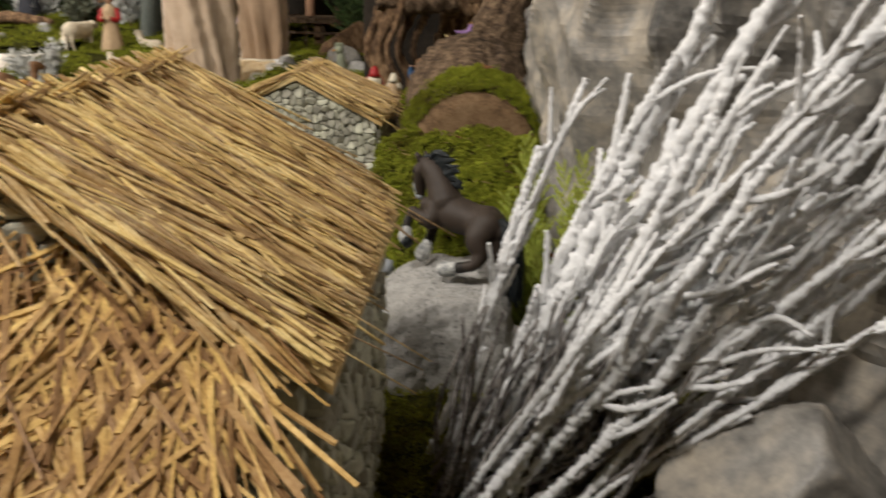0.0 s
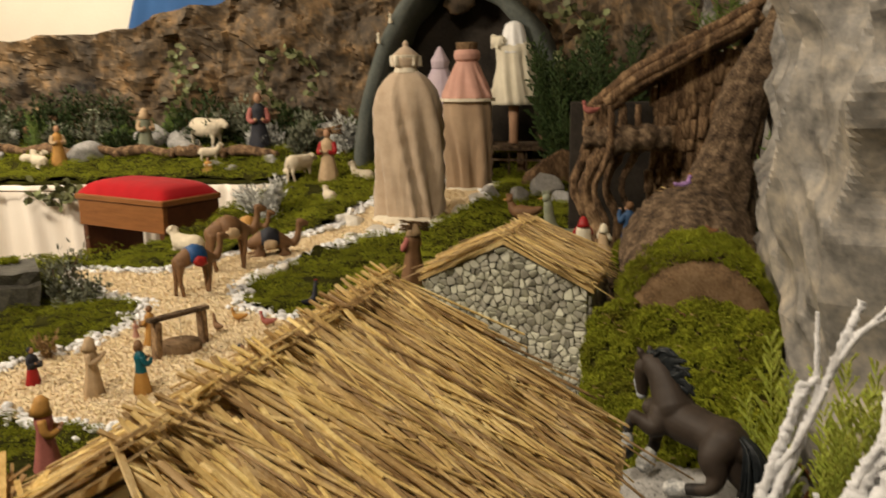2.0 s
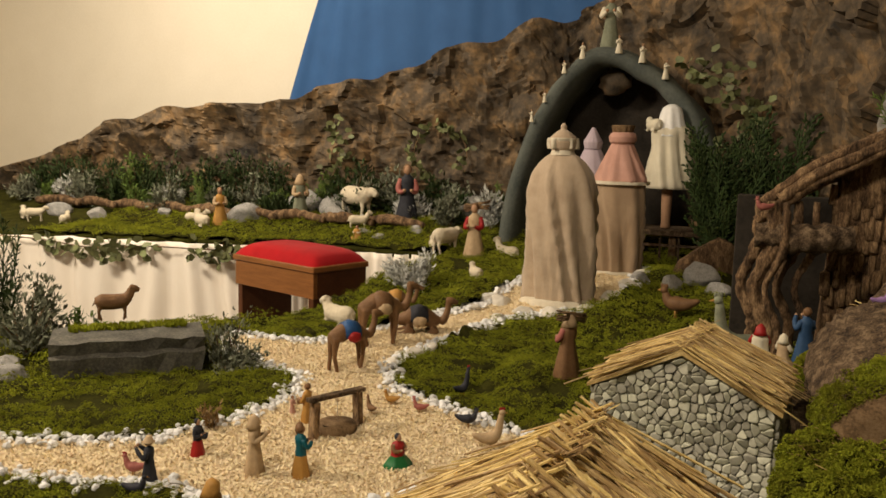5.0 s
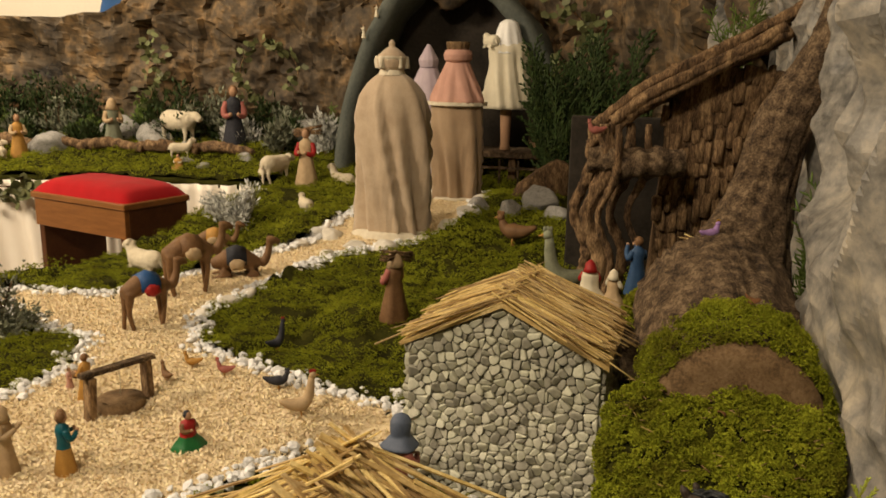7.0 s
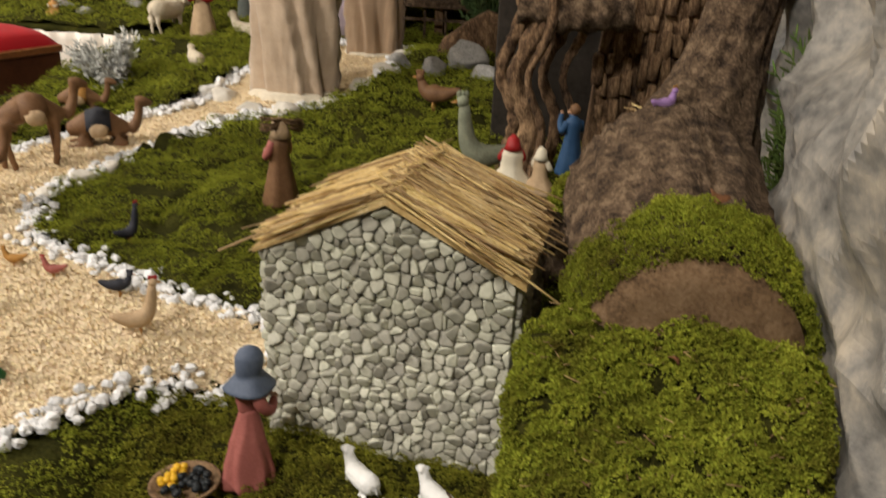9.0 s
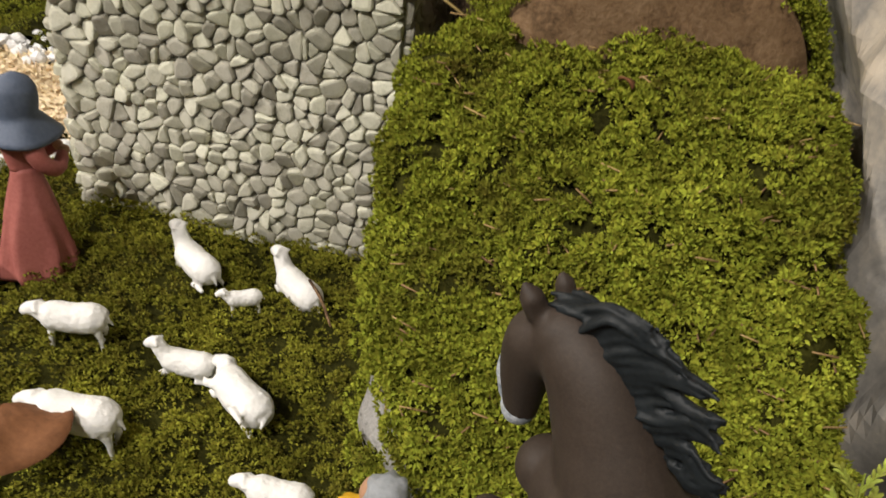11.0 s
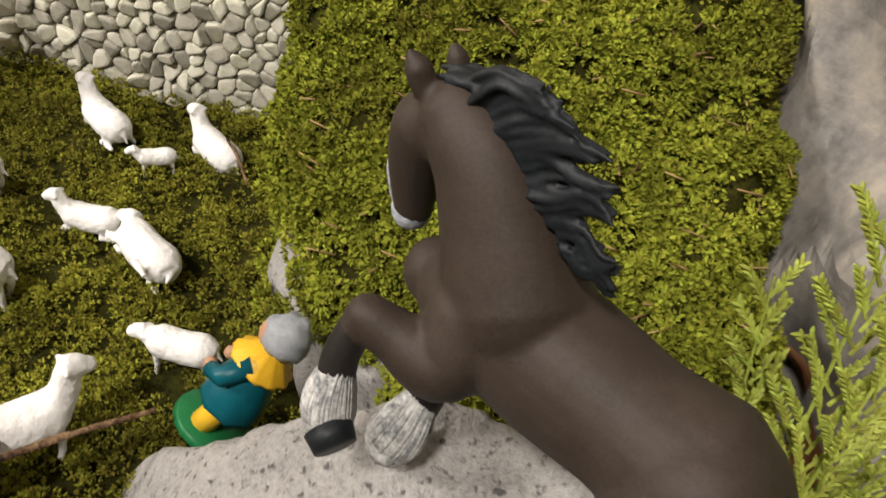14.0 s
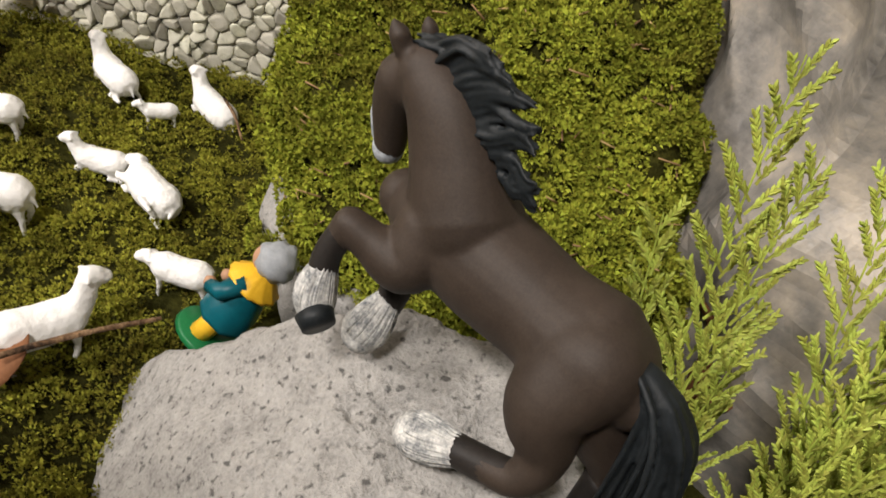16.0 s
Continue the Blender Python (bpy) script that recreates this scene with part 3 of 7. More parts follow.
def surface_points(ob, per_square_metre, box=None, keep=None, mat=None):
    """Random points on a mesh that stands at the origin, with face normals."""
    me = ob.data
    me.calc_loop_triangles()
    nt = len(me.loop_triangles)
    tri = np.empty(nt * 3, np.int32)
    me.loop_triangles.foreach_get("vertices", tri)
    co = np.empty(len(me.vertices) * 3)
    me.vertices.foreach_get("co", co)
    a, b, c = (co.reshape(-1, 3)[tri.reshape(-1, 3)[:, k]] for k in range(3))
    nv = np.cross(b - a, c - a)
    area = np.linalg.norm(nv, axis=1) / 2 + 1e-12
    nv /= 2 * area[:, None]
    if mat is not None:
        mi = np.empty(nt, np.int32)
        me.loop_triangles.foreach_get("material_index", mi)
        area = np.where(mi == mat, area, 0.0)
    if box:
        m = (a + b + c) / 3
        area = np.where((m[:, 0] > box[0]) & (m[:, 1] > box[1]) & (m[:, 0] < box[2]) & (m[:, 1] < box[3]), area, 0.0)
    i = rng.choice(nt, int(area.sum() * per_square_metre), p=area / area.sum())
    u, v = np.sqrt(rng.random(len(i))), rng.random(len(i))
    p = a[i] * (1 - u)[:, None] + b[i] * (u * (1 - v))[:, None] + c[i] * (u * v)[:, None]
    if keep:
        ok = [k for k in range(len(p)) if keep(*p[k])]
        p, i = p[ok], i[ok]
    return p, nv[i]


def fronds(name, pts, nrms, r, leaves, mat, parent=None, blades=4, label="", category=""):
    """Moss: little domes of splayed leaves, with dark gaps left between them."""
    n = len(pts)
    up = nrms + np.array((0.0, 0.0, 0.5))
    up /= np.linalg.norm(up, axis=1, keepdims=True)
    rr = r * rng.uniform(0.6, 1.25, (n, 1))
    lift = rr * rng.uniform(-0.3, 1.2, (n, 1))
    p, nn, rr, lift = (np.repeat(q, leaves, 0) for q in (pts, up, rr, lift))
    d = rng.normal(size=p.shape)
    d -= nn * (d * nn).sum(1, keepdims=True)
    d /= np.linalg.norm(d, axis=1, keepdims=True) + 1e-9
    u = np.sqrt(rng.random((len(p), 1)))
    q = p + d * rr * u + nn * (lift + rr * 0.8 * (1 - u * u))
    k = nn + d * u * 1.3
    k /= np.linalg.norm(k, axis=1, keepdims=True)
    return tuft_mass(name, q, k, r * 0.44, mat, parent, blades, label, category, lean=1.8, width=0.55)


def mossy(x, y):
    return inside(PLATFORM, x, y) and not inside(COURT, x, y)


def bumpy(x, y):
    """The ground with cushions of moss on it."""
    c = 0.5 + 0.5 * noise.noise(Vector((x * 8, y * 8, 5.0)))
    d = 0.5 + 0.5 * noise.noise(Vector((x * 24, y * 24, 2.0)))
    away = sstep(1.45, 1.75, y)
    far = 0.045 * max(0.0, noise.noise(Vector((x * 4.2, y * 4.2, 8.0)))) * away
    crack = 1 - sstep(0.0, 0.09, abs(noise.noise(Vector((x * 5.5, y * 5.5, 3.0)))))
    return ground_z(x, y) + 0.018 * c + 0.016 * d * d + far - 0.018 * crack * (0.4 + 0.6 * away)


def cushion_sheet(name, box, step, fz, keep, mat, label, category):
    g, ids = Geo(), {}
    x0, y0, x1, y1 = box
    for j in range(int((y1 - y0) / step) + 1):
        for i in range(int((x1 - x0) / step) + 1):
            x, y = x0 + i * step, y0 + j * step
            if keep(x, y):
                ids[i, j] = len(g.v)
                g.v.append((x, y, fz(x, y)))
    for (i, j) in list(ids):
        q = [ids.get(k) for k in ((i, j), (i + 1, j), (i + 1, j + 1), (i, j + 1))]
        if None not in q:
            g.f.append(tuple(q))
            g.m.append(0)
    return g.thing(name, mat, label=label, category=category, kind="stuff")


MOUND = [(-0.060, 1.062), (-0.02, 1.045), (0.03, 1.03), (0.07, 1.005), (0.105, 0.995), (0.126, 1.03), (0.136, 1.10), (0.145, 1.18), (0.158, 1.27), (0.145, 1.30), (0.05, 1.31), (-0.06, 1.31), (-0.088, 1.26), (-0.090, 1.18), (-0.080, 1.11)]
# Ring kept free of moss; the bed's dark colour paints the crevice's shade.
CREVICE = [(0.04 + (x - 0.04) * 1.13, 1.16 + (y - 1.16) * 1.10) for x, y in MOUND]
open_ground = lambda x, y, z: not inside(CREVICE, x, y) and noise.noise(Vector((x * 52, y * 52, 6.0))) > -0.40
bare = lambda x, y, z: noise.noise(Vector((x * 5, y * 5, 1.7))) > -0.50 and noise.noise(Vector((x * 17, y * 17, 2.7))) > -0.42
carpet = cushion_sheet("moss_carpet", (-1.5, 0.55, 0.36, 4.1), 0.0125, lambda x, y: bumpy(x, y) - 0.002, mossy, SHADEDBED, "cushions of green moss over soil darkened for shade", "moss")
upper = cushion_sheet("moss_carpet", (-3.6, 1.0, -1.5, 4.1), 0.03, lambda x, y: bumpy(x, y) - 0.002, mossy, SHADEDBED, "cushions of green moss on the upper tier", "moss")
fronds("moss_near", *surface_points(carpet, 21000, (-0.48, 0.85, 0.10, 1.5), open_ground), 0.0058, 22, MOSSOLIVE, blades=3, label="dense green moss in front of the stone house", category="moss")
fronds("moss_under_branches", *surface_points(carpet, 13000, (-0.08, 0.55, 0.36, 0.85)), 0.0062, 16, MOSSOLIVE, label="green moss under the white branches", category="moss")
fronds("moss_middle", *surface_points(carpet, 24000, (-1.5, 0.9, -0.48, 2.3), bare), 0.0056, 6, MOSS, label="green moss beside the sawdust path", category="moss")
fronds("moss_behind_house", *surface_points(carpet, 18000, (-0.48, 1.5, 0.36, 2.3), bare), 0.0056, 6, MOSS, label="green moss behind the stone house", category="moss")
fronds("moss_back", *surface_points(carpet, 8500, (-1.5, 2.3, 0.36, 4.1), bare), 0.010, 6, MOSS, label="green moss at the back of the landscape", category="moss")
fronds("moss_far", *surface_points(upper, 4500, None, bare), 0.012, 6, MOSS, label="green moss on the upper tier", category="moss")

def mossy_boulder():
    """A steep-sided boulder whose top and front are thick with moss."""
    g = Geo()
    c = Vector((0.04, 1.16))
    seg, rings, walls = 120, 44, 20
    for k in range(seg):
        t = 2 * math.pi * k / seg
        d = Vector((math.cos(t), math.sin(t)))
        R = 0.1
        for i in range(len(MOUND)):
            a, b = Vector(MOUND[i - 1]) - c, Vector(MOUND[i]) - c
            e = b - a
            den = d.x * e.y - d.y * e.x
            if abs(den) > 1e-9:
                far, w = (a.x * e.y - a.y * e.x) / den, (a.x * d.y - a.y * d.x) / den
                if far > 0 and -1e-6 <= w <= 1 + 1e-6:
                    R = far
        for j in range(rings + walls):
            u = min(1.0, j / (rings - 1))
            v = max(0, j - rings + 1) / walls
            q = c + d * (R * (u + 0.05 * math.sin(3.0 * v) - 0.05 * v))
            z = 0.06 + 0.65 * (q.y - 1.07) + 0.30 * (q.x + 0.05) + 0.03 * math.exp(-((q.x - 0.1) ** 2 + (q.y - 1.03) ** 2) / 0.0012)
            z = min(z, 0.172 + 0.15 * (z - 0.172)) - 0.016 * u ** 6
            p = Vector((q.x, q.y, z + (-0.075 - z) * v))
            w = 0.024 * noise.noise(p * 17) + 0.008 * noise.noise(p * 45 + Vector((4, 0, 0))) + 0.02 * noise.noise(p * 8 + Vector((0, 5, 0)))
            p += Vector((d.x * u * 0.6, d.y * u * 0.6, 1 - 0.8 * v)) * w * (0.3 + 0.7 * min(1.0, 3 * u))
            g.v.append(tuple(p))
    n = rings + walls
    for k in range(seg):
        for j in range(n - 1):
            a, b = k * n + j, (k + 1) % seg * n + j
            x, y, z = g.v[a]
            rocky = j > rings + 1 and (x < -0.02 or noise.noise(Vector((x * 20, y * 20, z * 20))) > 0.25)
            g.f.append((a, a + 1, b + 1, b))
            g.m.append(1 if rocky and noise.noise(Vector((x * 30, y * 30, z * 30))) > -0.2 else 0)
    ob = g.thing("mossy_boulder", [SHADEDBED, ROCK], label="grey boulder overgrown with bright green moss", category="boulder")
    p, q = surface_points(ob, 30000, None, lambda x, y, z: noise.noise(Vector((x * 64, y * 64, z * 64))) > -0.36, 0)
    fronds("moss", p, q, 0.0064, 30, MOSS, ob, blades=4)
    nd = Geo()
    for a, b in zip(*surface_points(ob, 2600, (-0.08, 1.0, 0.16, 1.3), lambda x, y, z: z > 0.03)):
        t, ln = rng.uniform(0, 6.28), rng.uniform(0.006, 0.016)
        a = a + b * 0.006
        nd.tube([a, (a[0] + ln * math.cos(t), a[1] + ln * math.sin(t), a[2] + rng.uniform(0, 0.006))], [0.0007, 0.0004], 4)
    nd.thing("dry_needles", NEEDLE, ob, kind="stuff")


mossy_boulder()


def dead_leaf(x, y, z, size, yaw, tilt):
    """A dry curled leaf."""
    g = Geo()
    n = 7
    for i in range(n):
        u = i / (n - 1)
        w = 0.42 * math.sin(math.pi * min(1, u * 0.95 + 0.04)) ** 0.8
        for s in (-1, -0.4, 0.4, 1):
            g.v.append(((u - 0.5) * size, s * w * size, size * (0.35 * abs(s) ** 1.5 * w + 0.15 * math.sin(3 * u + s)) + 0.0))
    for i in range(n - 1):
        for k in range(3):
            g.f.append((i * 4 + k, i * 4 + 4 + k, i * 4 + 5 + k, i * 4 + 1 + k))
            g.m.append(0)
    ob = g.thing("dead_leaf", LEAFBROWN, label="dry curled brown leaf lying on moss", category="leaf", group="dead leaves", at=pose(x, y, z, tilt, 0.3 * tilt, yaw))
    s = ob.modifiers.new("thick", "SOLIDIFY")
    s.thickness = 0.0006
    return ob


for q in ((-0.020, 1.070, 0.074, 0.012, 40, 45), (-0.205, 0.985, -0.012, 0.045, 20, 10), (-0.185, 0.975, -0.010, 0.035, 80, -15), (-0.265, 1.075, -0.008, 0.05, 70, 10),
          (0.172, 1.150, 0.115, 0.034, 100, 60), (0.178, 1.105, 0.075, 0.030, 60, 50), (0.172, 1.19, 0.125, 0.026, 20, 40), (0.160, 1.05, 0.045, 0.034, 120, 40), (0.175, 1.02, 0.020, 0.040, 30, 25), (0.150, 1.00, 0.010, 0.036, 80, -20), (0.185, 1.08, 0.050, 0.036, 150, 50), (0.135, 0.985, 0.0, 0.030, 10, 15), (0.03, 1.20, 0.185, 0.012, 120, 20), (0.075, 1.36, 0.272, 0.024, 60, 15)):
    dead_leaf(q[0], q[1], max(q[2], bumpy(q[0], q[1]) + 0.006), *q[3:])


def fallen_log():
    """A thick log whose sawn end looks out over the moss, with a moss saddle."""
    top = empty("log", pose(0.057, 1.275, 0.145), "thick barked log with a sawn end and a saddle of moss", "log")
    g = Geo()
    seg, rings = 110, 50
    for i in range(rings):
        y = 0.30 * i / (rings - 1)
        for k in range(seg):
            t = 2 * math.pi * k / seg
            r = 0.094 + 0.02 * i / rings + 0.006 * noise.noise(Vector((math.cos(t) * 4, math.sin(t) * 4, y * 9))) + 0.010 * (0.5 - abs(noise.noise(Vector((math.cos(t) * 7, math.sin(t) * 7, y * 9))))) + 0.006 * (0.5 - abs(noise.noise(Vector((math.cos(t) * 16, math.sin(t) * 16, y * 26)))))
            g.v.append((r * math.cos(t), y, r * math.sin(t) + 0.05 * (y / 0.3)))
    for i in range(rings - 1):
        for k in range(seg):
            g.f.append((i * seg + k, i * seg + (k + 1) % seg, (i + 1) * seg + (k + 1) % seg, (i + 1) * seg + k))
            g.m.append(0)
    g.f.append(tuple((rings - 1) * seg + k for k in range(seg)))
    g.m.append(0)
    g.thing("bark", PALEBARK, top)
    c = Geo()
    for j, (r, y) in enumerate(((0.1005, 0.006), (0.098, -0.004), (0.075, -0.006), (0.05, -0.005), (0.02, -0.006))):
        for k in range(seg):
            t = 2 * math.pi * k / seg
            c.v.append((r * math.cos(t), y + 0.0012 * noise.noise(Vector((r * 200, k * 0.3, 0))), r * math.sin(t)))
    for j in range(4):
        for k in range(seg):
            c.f.append((j * seg + k, j * seg + (k + 1) % seg, (j + 1) * seg + (k + 1) % seg, (j + 1) * seg + k))
            c.m.append(0)
    c.f.append(tuple(4 * seg + k for k in range(seg)))
    c.m.append(0)
    c.thing("sawn_end", CUTWOOD, top, label="brown sawn wood end")
    pts, nr = [], []
    for _ in range(19000):
        t, y = rng.uniform(0.15, 2.9), rng.uniform(-0.004, 0.115)
        if y > 0.075 + 0.05 * noise.noise(Vector((t * 2, 0, 3))) or noise.noise(Vector((t * 5, y * 30, 1))) < -0.45:
            continue
        r = 0.101 + 0.012 * math.sin(math.pi * min(1, y / 0.1)) + 0.008 * noise.noise(Vector((t * 8, y * 70, 2))) + 0.004 * noise.noise(Vector((t * 22, y * 190, 5)))
        pts.append((r * math.cos(t), y, r * math.sin(t) + 0.17 * y))
        nr.append((math.cos(t), -0.25, math.sin(t)))
    pick = rng.choice(len(pts), 2600, replace=False)
    fronds("moss", np.array(pts)[pick], np.array(nr)[pick], 0.0048, 11, MOSS, top, blades=4)


fallen_log()


def gnarl(g, pts, radii, n, seg, seed, amp=0.12, mat=0, bark=0.1):
    """A knotty tube: smooth line, uneven skin."""
    line = spline(pts, n)
    rr = [radii[0] + 0.0] * n
    for i in range(n):
        s = i / (n - 1) * (len(radii) - 1)
        k = min(int(s), len(radii) - 2)
        rr[i] = radii[k] + (radii[k + 1] - radii[k]) * (s - k)
    o = len(g.v)
    g.tube(line, rr, seg, mat)
    for i in range(n):
        for k in range(seg):
            v = Vector(g.v[o + i * seg + k])
            c = line[i]
            d = v - c
            ang = 2 * math.pi * k / seg
            along = i / n * 5
            ridge = 1 - 2 * abs(noise.noise(Vector((math.cos(ang) * 2.6 + seed, math.sin(ang) * 2.6, along * 0.7))))
            plate = 1 - 2 * abs(noise.noise(Vector((math.cos(ang) * 6, math.sin(ang) * 6 + seed, along * 2.4))))
            w = amp * noise.noise(v * (0.9 / rr[0]) + Vector((seed, 0, 0))) + bark * (0.6 * ridge + 0.4 * plate)
            g.v[o + i * seg + k] = tuple(c + d * (1 + w))


def tree():
    top = empty("leaning_trunk", pose(0, 0, 0), "leaning bare trunk with a flared root, pale grey bark", "tree trunk")
    g = Geo()
    gnarl(g, [(0.05, 1.56, 0.10), (0.075, 1.63, 0.21), (0.115, 1.71, 0.29), (0.138, 1.75, 0.37), (0.158, 1.76, 0.46), (0.205, 1.77, 0.55), (0.235, 1.78, 0.62), (0.25, 1.79, 0.70)],
          [0.125, 0.088, 0.060, 0.046, 0.041, 0.038, 0.036, 0.03], 150, 90, 4.0, 0.16, bark=0.17)
    g.thing("trunk", PALEBARK, top)
    b = Geo()
    gnarl(b, [(0.19, 1.76, 0.52), (0.21, 1.76, 0.56), (0.205, 1.755, 0.60)], [0.016, 0.012, 0.010], 8, 9, 2.0)
    b.thing("stub", PALEBARK, top)


tree()


def bark_hut():
    """A shelter of bark slabs and old roots."""
    rnd = random.Random(3)
    top = empty("bark_shelter", pose(0, 0, 0), "rustic shelter of bark slabs and gnarled roots", "shelter")
    w = Geo()
    w.box(pose(0.12, 2.34, 0.28, 4, 3, 4), (0.25, 0.05, 0.56), bevel=0.3)
    wall = w.thing("bark_wall", BARK, top)
    for j in range(13):
        for i in range(9):
            z = 0.02 + j * 0.043 + rnd.uniform(-0.012, 0.012)
            x = 0.010 + i * 0.027 + rnd.uniform(-0.008, 0.008) + 0.012 * math.sin(j)
            p = Geo()
            p.box(pose(0, 0, 0), (rnd.uniform(0.014, 0.026), rnd.uniform(0.012, 0.034), rnd.uniform(0.03, 0.065)), bevel=0.35)
            p.v = [tuple(Vector(v) * (1 + 0.18 * noise.noise(Vector(v) * 60 + Vector((i, j, 0))))) for v in p.v]
            p.thing("bark_plate", BARK, wall, at=pose(x, 2.312 + rnd.uniform(-0.006, 0.004), z, rnd.uniform(-8, 8), rnd.uniform(-7, 7), rnd.uniform(-10, 10)))
    for k in range(15):
        r = Geo()
        y0 = 2.235 + 0.018 * (k % 8) + rnd.uniform(-0.006, 0.006)
        lift = rnd.uniform(-0.012, 0.016) + (0.02 if k > 7 else 0.0)
        x0, x1 = -0.16 + rnd.uniform(-0.03, 0.06), 0.25 + rnd.uniform(-0.05, 0.03)
        line = [(x, y0 + rnd.uniform(-0.004, 0.004), 0.418 + (x + 0.16) * 0.545 - 0.03 * max(0.0, -0.06 - x) / 0.1 + lift + rnd.uniform(-0.004, 0.004)) for x in np.linspace(x0, x1, 6)]
        gnarl(r, line, [rnd.uniform(0.009, 0.014)] * 6, 60, 16, 5.0 + k, 0.35, bark=0.45)
        r.thing("bark_strip", BARK, top)
    for k, (x, y, r0) in enumerate(((-0.150, 2.2, 0.016), (-0.100, 2.26, 0.010), (-0.185, 2.28, 0.012), (-0.125, 2.17, 0.007), (-0.06, 2.24, 0.007))):
        c = Geo()
        gnarl(c, [(x, y, 0.0), (x + 0.02, y, 0.12), (x - 0.015, y, 0.22), (x + 0.02, y, 0.32), (x + 0.02, y, 0.43)], [r0 * 1.3, r0, r0 * 0.8, r0 * 1.1, r0 * 0.8], 80, 30, 9.0 + k, 0.5, bark=0.35)
        c.thing("root_post", BARK, top)
    c = Geo()
    gnarl(c, [(-0.17, 2.2, 0.35), (-0.06, 2.2, 0.345), (0.04, 2.22, 0.35)], [0.022, 0.03, 0.024], 50, 24, 1.0, 0.4, bark=0.3)
    c.thing("lintel", PALEBARK, top)
    # Panel behind the posts, coloured near-black for the shade inside the shelter.
    d = Geo()
    d.box(pose(-0.05, 2.5, 0.2), (0.36, 0.03, 0.46), bevel=0.2)
    d.thing("back_panel", HOLLOWSHADE, top, smooth=False)


bark_hut()


# ---- horse on its rock ----
def rock(name, c, size, seed, mat, label, flat=None, sharp=0.35, seg=36, rings=24, yaw=0, group=""):
    """An angular stone: a ball cut by random planes and roughened."""
    rnd = random.Random(seed)
    g = Geo()
    g.ball((0, 0, 0), 1.0, seg, rings)
    planes = []
    for _ in range(11):
        d = Vector((rnd.gauss(0, 1), rnd.gauss(0, 1), rnd.gauss(0, 0.8))).normalized()
        planes.append((d, rnd.uniform(0.55, 0.82)))
    if flat:
        planes += flat
    out = []
    for v in g.v:
        v = Vector(v)
        for d, k in planes:
            e = v.dot(d) - k
            if e > 0:
                v -= d * e
        v *= 1 + 0.03 * noise.noise(v * 3 + Vector((seed, 0, 0))) + 0.022 * noise.noise(v * 9) + 0.016 * noise.noise(v * 22) - 0.03 * max(0.0, noise.noise(v * 15) - 0.35)
        out.append((v.x * size[0], v.y * size[1], v.z * size[2]))
    g.v = out
    return g.thing(name, mat, label=label, category="stone", group=group, at=pose(*c, 0, 0, yaw))


def horse_rock():
    """An angular limestone block: flat facets with softened, pitted edges."""
    corners = [(-0.045, 0.967, 0.064), (0.0, 0.975, 0.085), (0.07, 0.955, 0.088), (0.088, 0.885, 0.076), (0.06, 0.86, 0.068), (-0.03, 0.865, 0.052), (-0.116, 1.0, -0.009), (-0.105, 0.93, 0.0), (-0.08, 0.865, 0.008),
               (-0.16, 0.99, -0.07), (-0.145, 0.88, -0.07), (-0.07, 0.82, -0.07), (0.08, 0.82, -0.07), (0.115, 0.88, -0.07), (0.11, 0.98, -0.07), (0.0, 1.02, -0.07), (-0.13, 1.02, -0.07)]
    bm = bmesh.new()
    c = Vector((-0.01, 0.915, 0.0))
    for p in corners:
        bm.verts.new(Vector(p) - c)
    bmesh.ops.convex_hull(bm, input=bm.verts)
    bm.normal_update()
    planes = []
    for f in bm.faces:
        k = f.normal.dot(f.verts[0].co)
        planes.append((f.normal.copy(), k) if k > 0 else (-f.normal, -k))
    bm.free()
    g = Geo()
    g.ball((0, 0, 0), 1.0, 220, 150)
    out = []
    for v in g.v:
        d = Vector(v).normalized()
        near = sorted(k / d.dot(n) for n, k in planes if d.dot(n) > 0.05)[:3]
        r = near[0] - sum(0.0025 * math.exp(-(x - near[0]) / 0.004) for x in near[1:])
        p = d * r
        w = 0.004 * noise.noise(p * 28) + 0.0022 * noise.noise(p * 75) + 0.0012 * noise.noise(p * 190)
        w -= 0.006 * max(0.0, noise.noise(p * 120 + Vector((3, 0, 0))) - 0.42) + 0.004 * max(0.0, noise.noise(p * 60) - 0.45)
        out.append(tuple(p + d * w))
    g.v = out
    g.thing("horse_rock", ROCK, label="pitted grey limestone rock under the rearing horse", category="stone", at=pose(*c))


horse_rock()


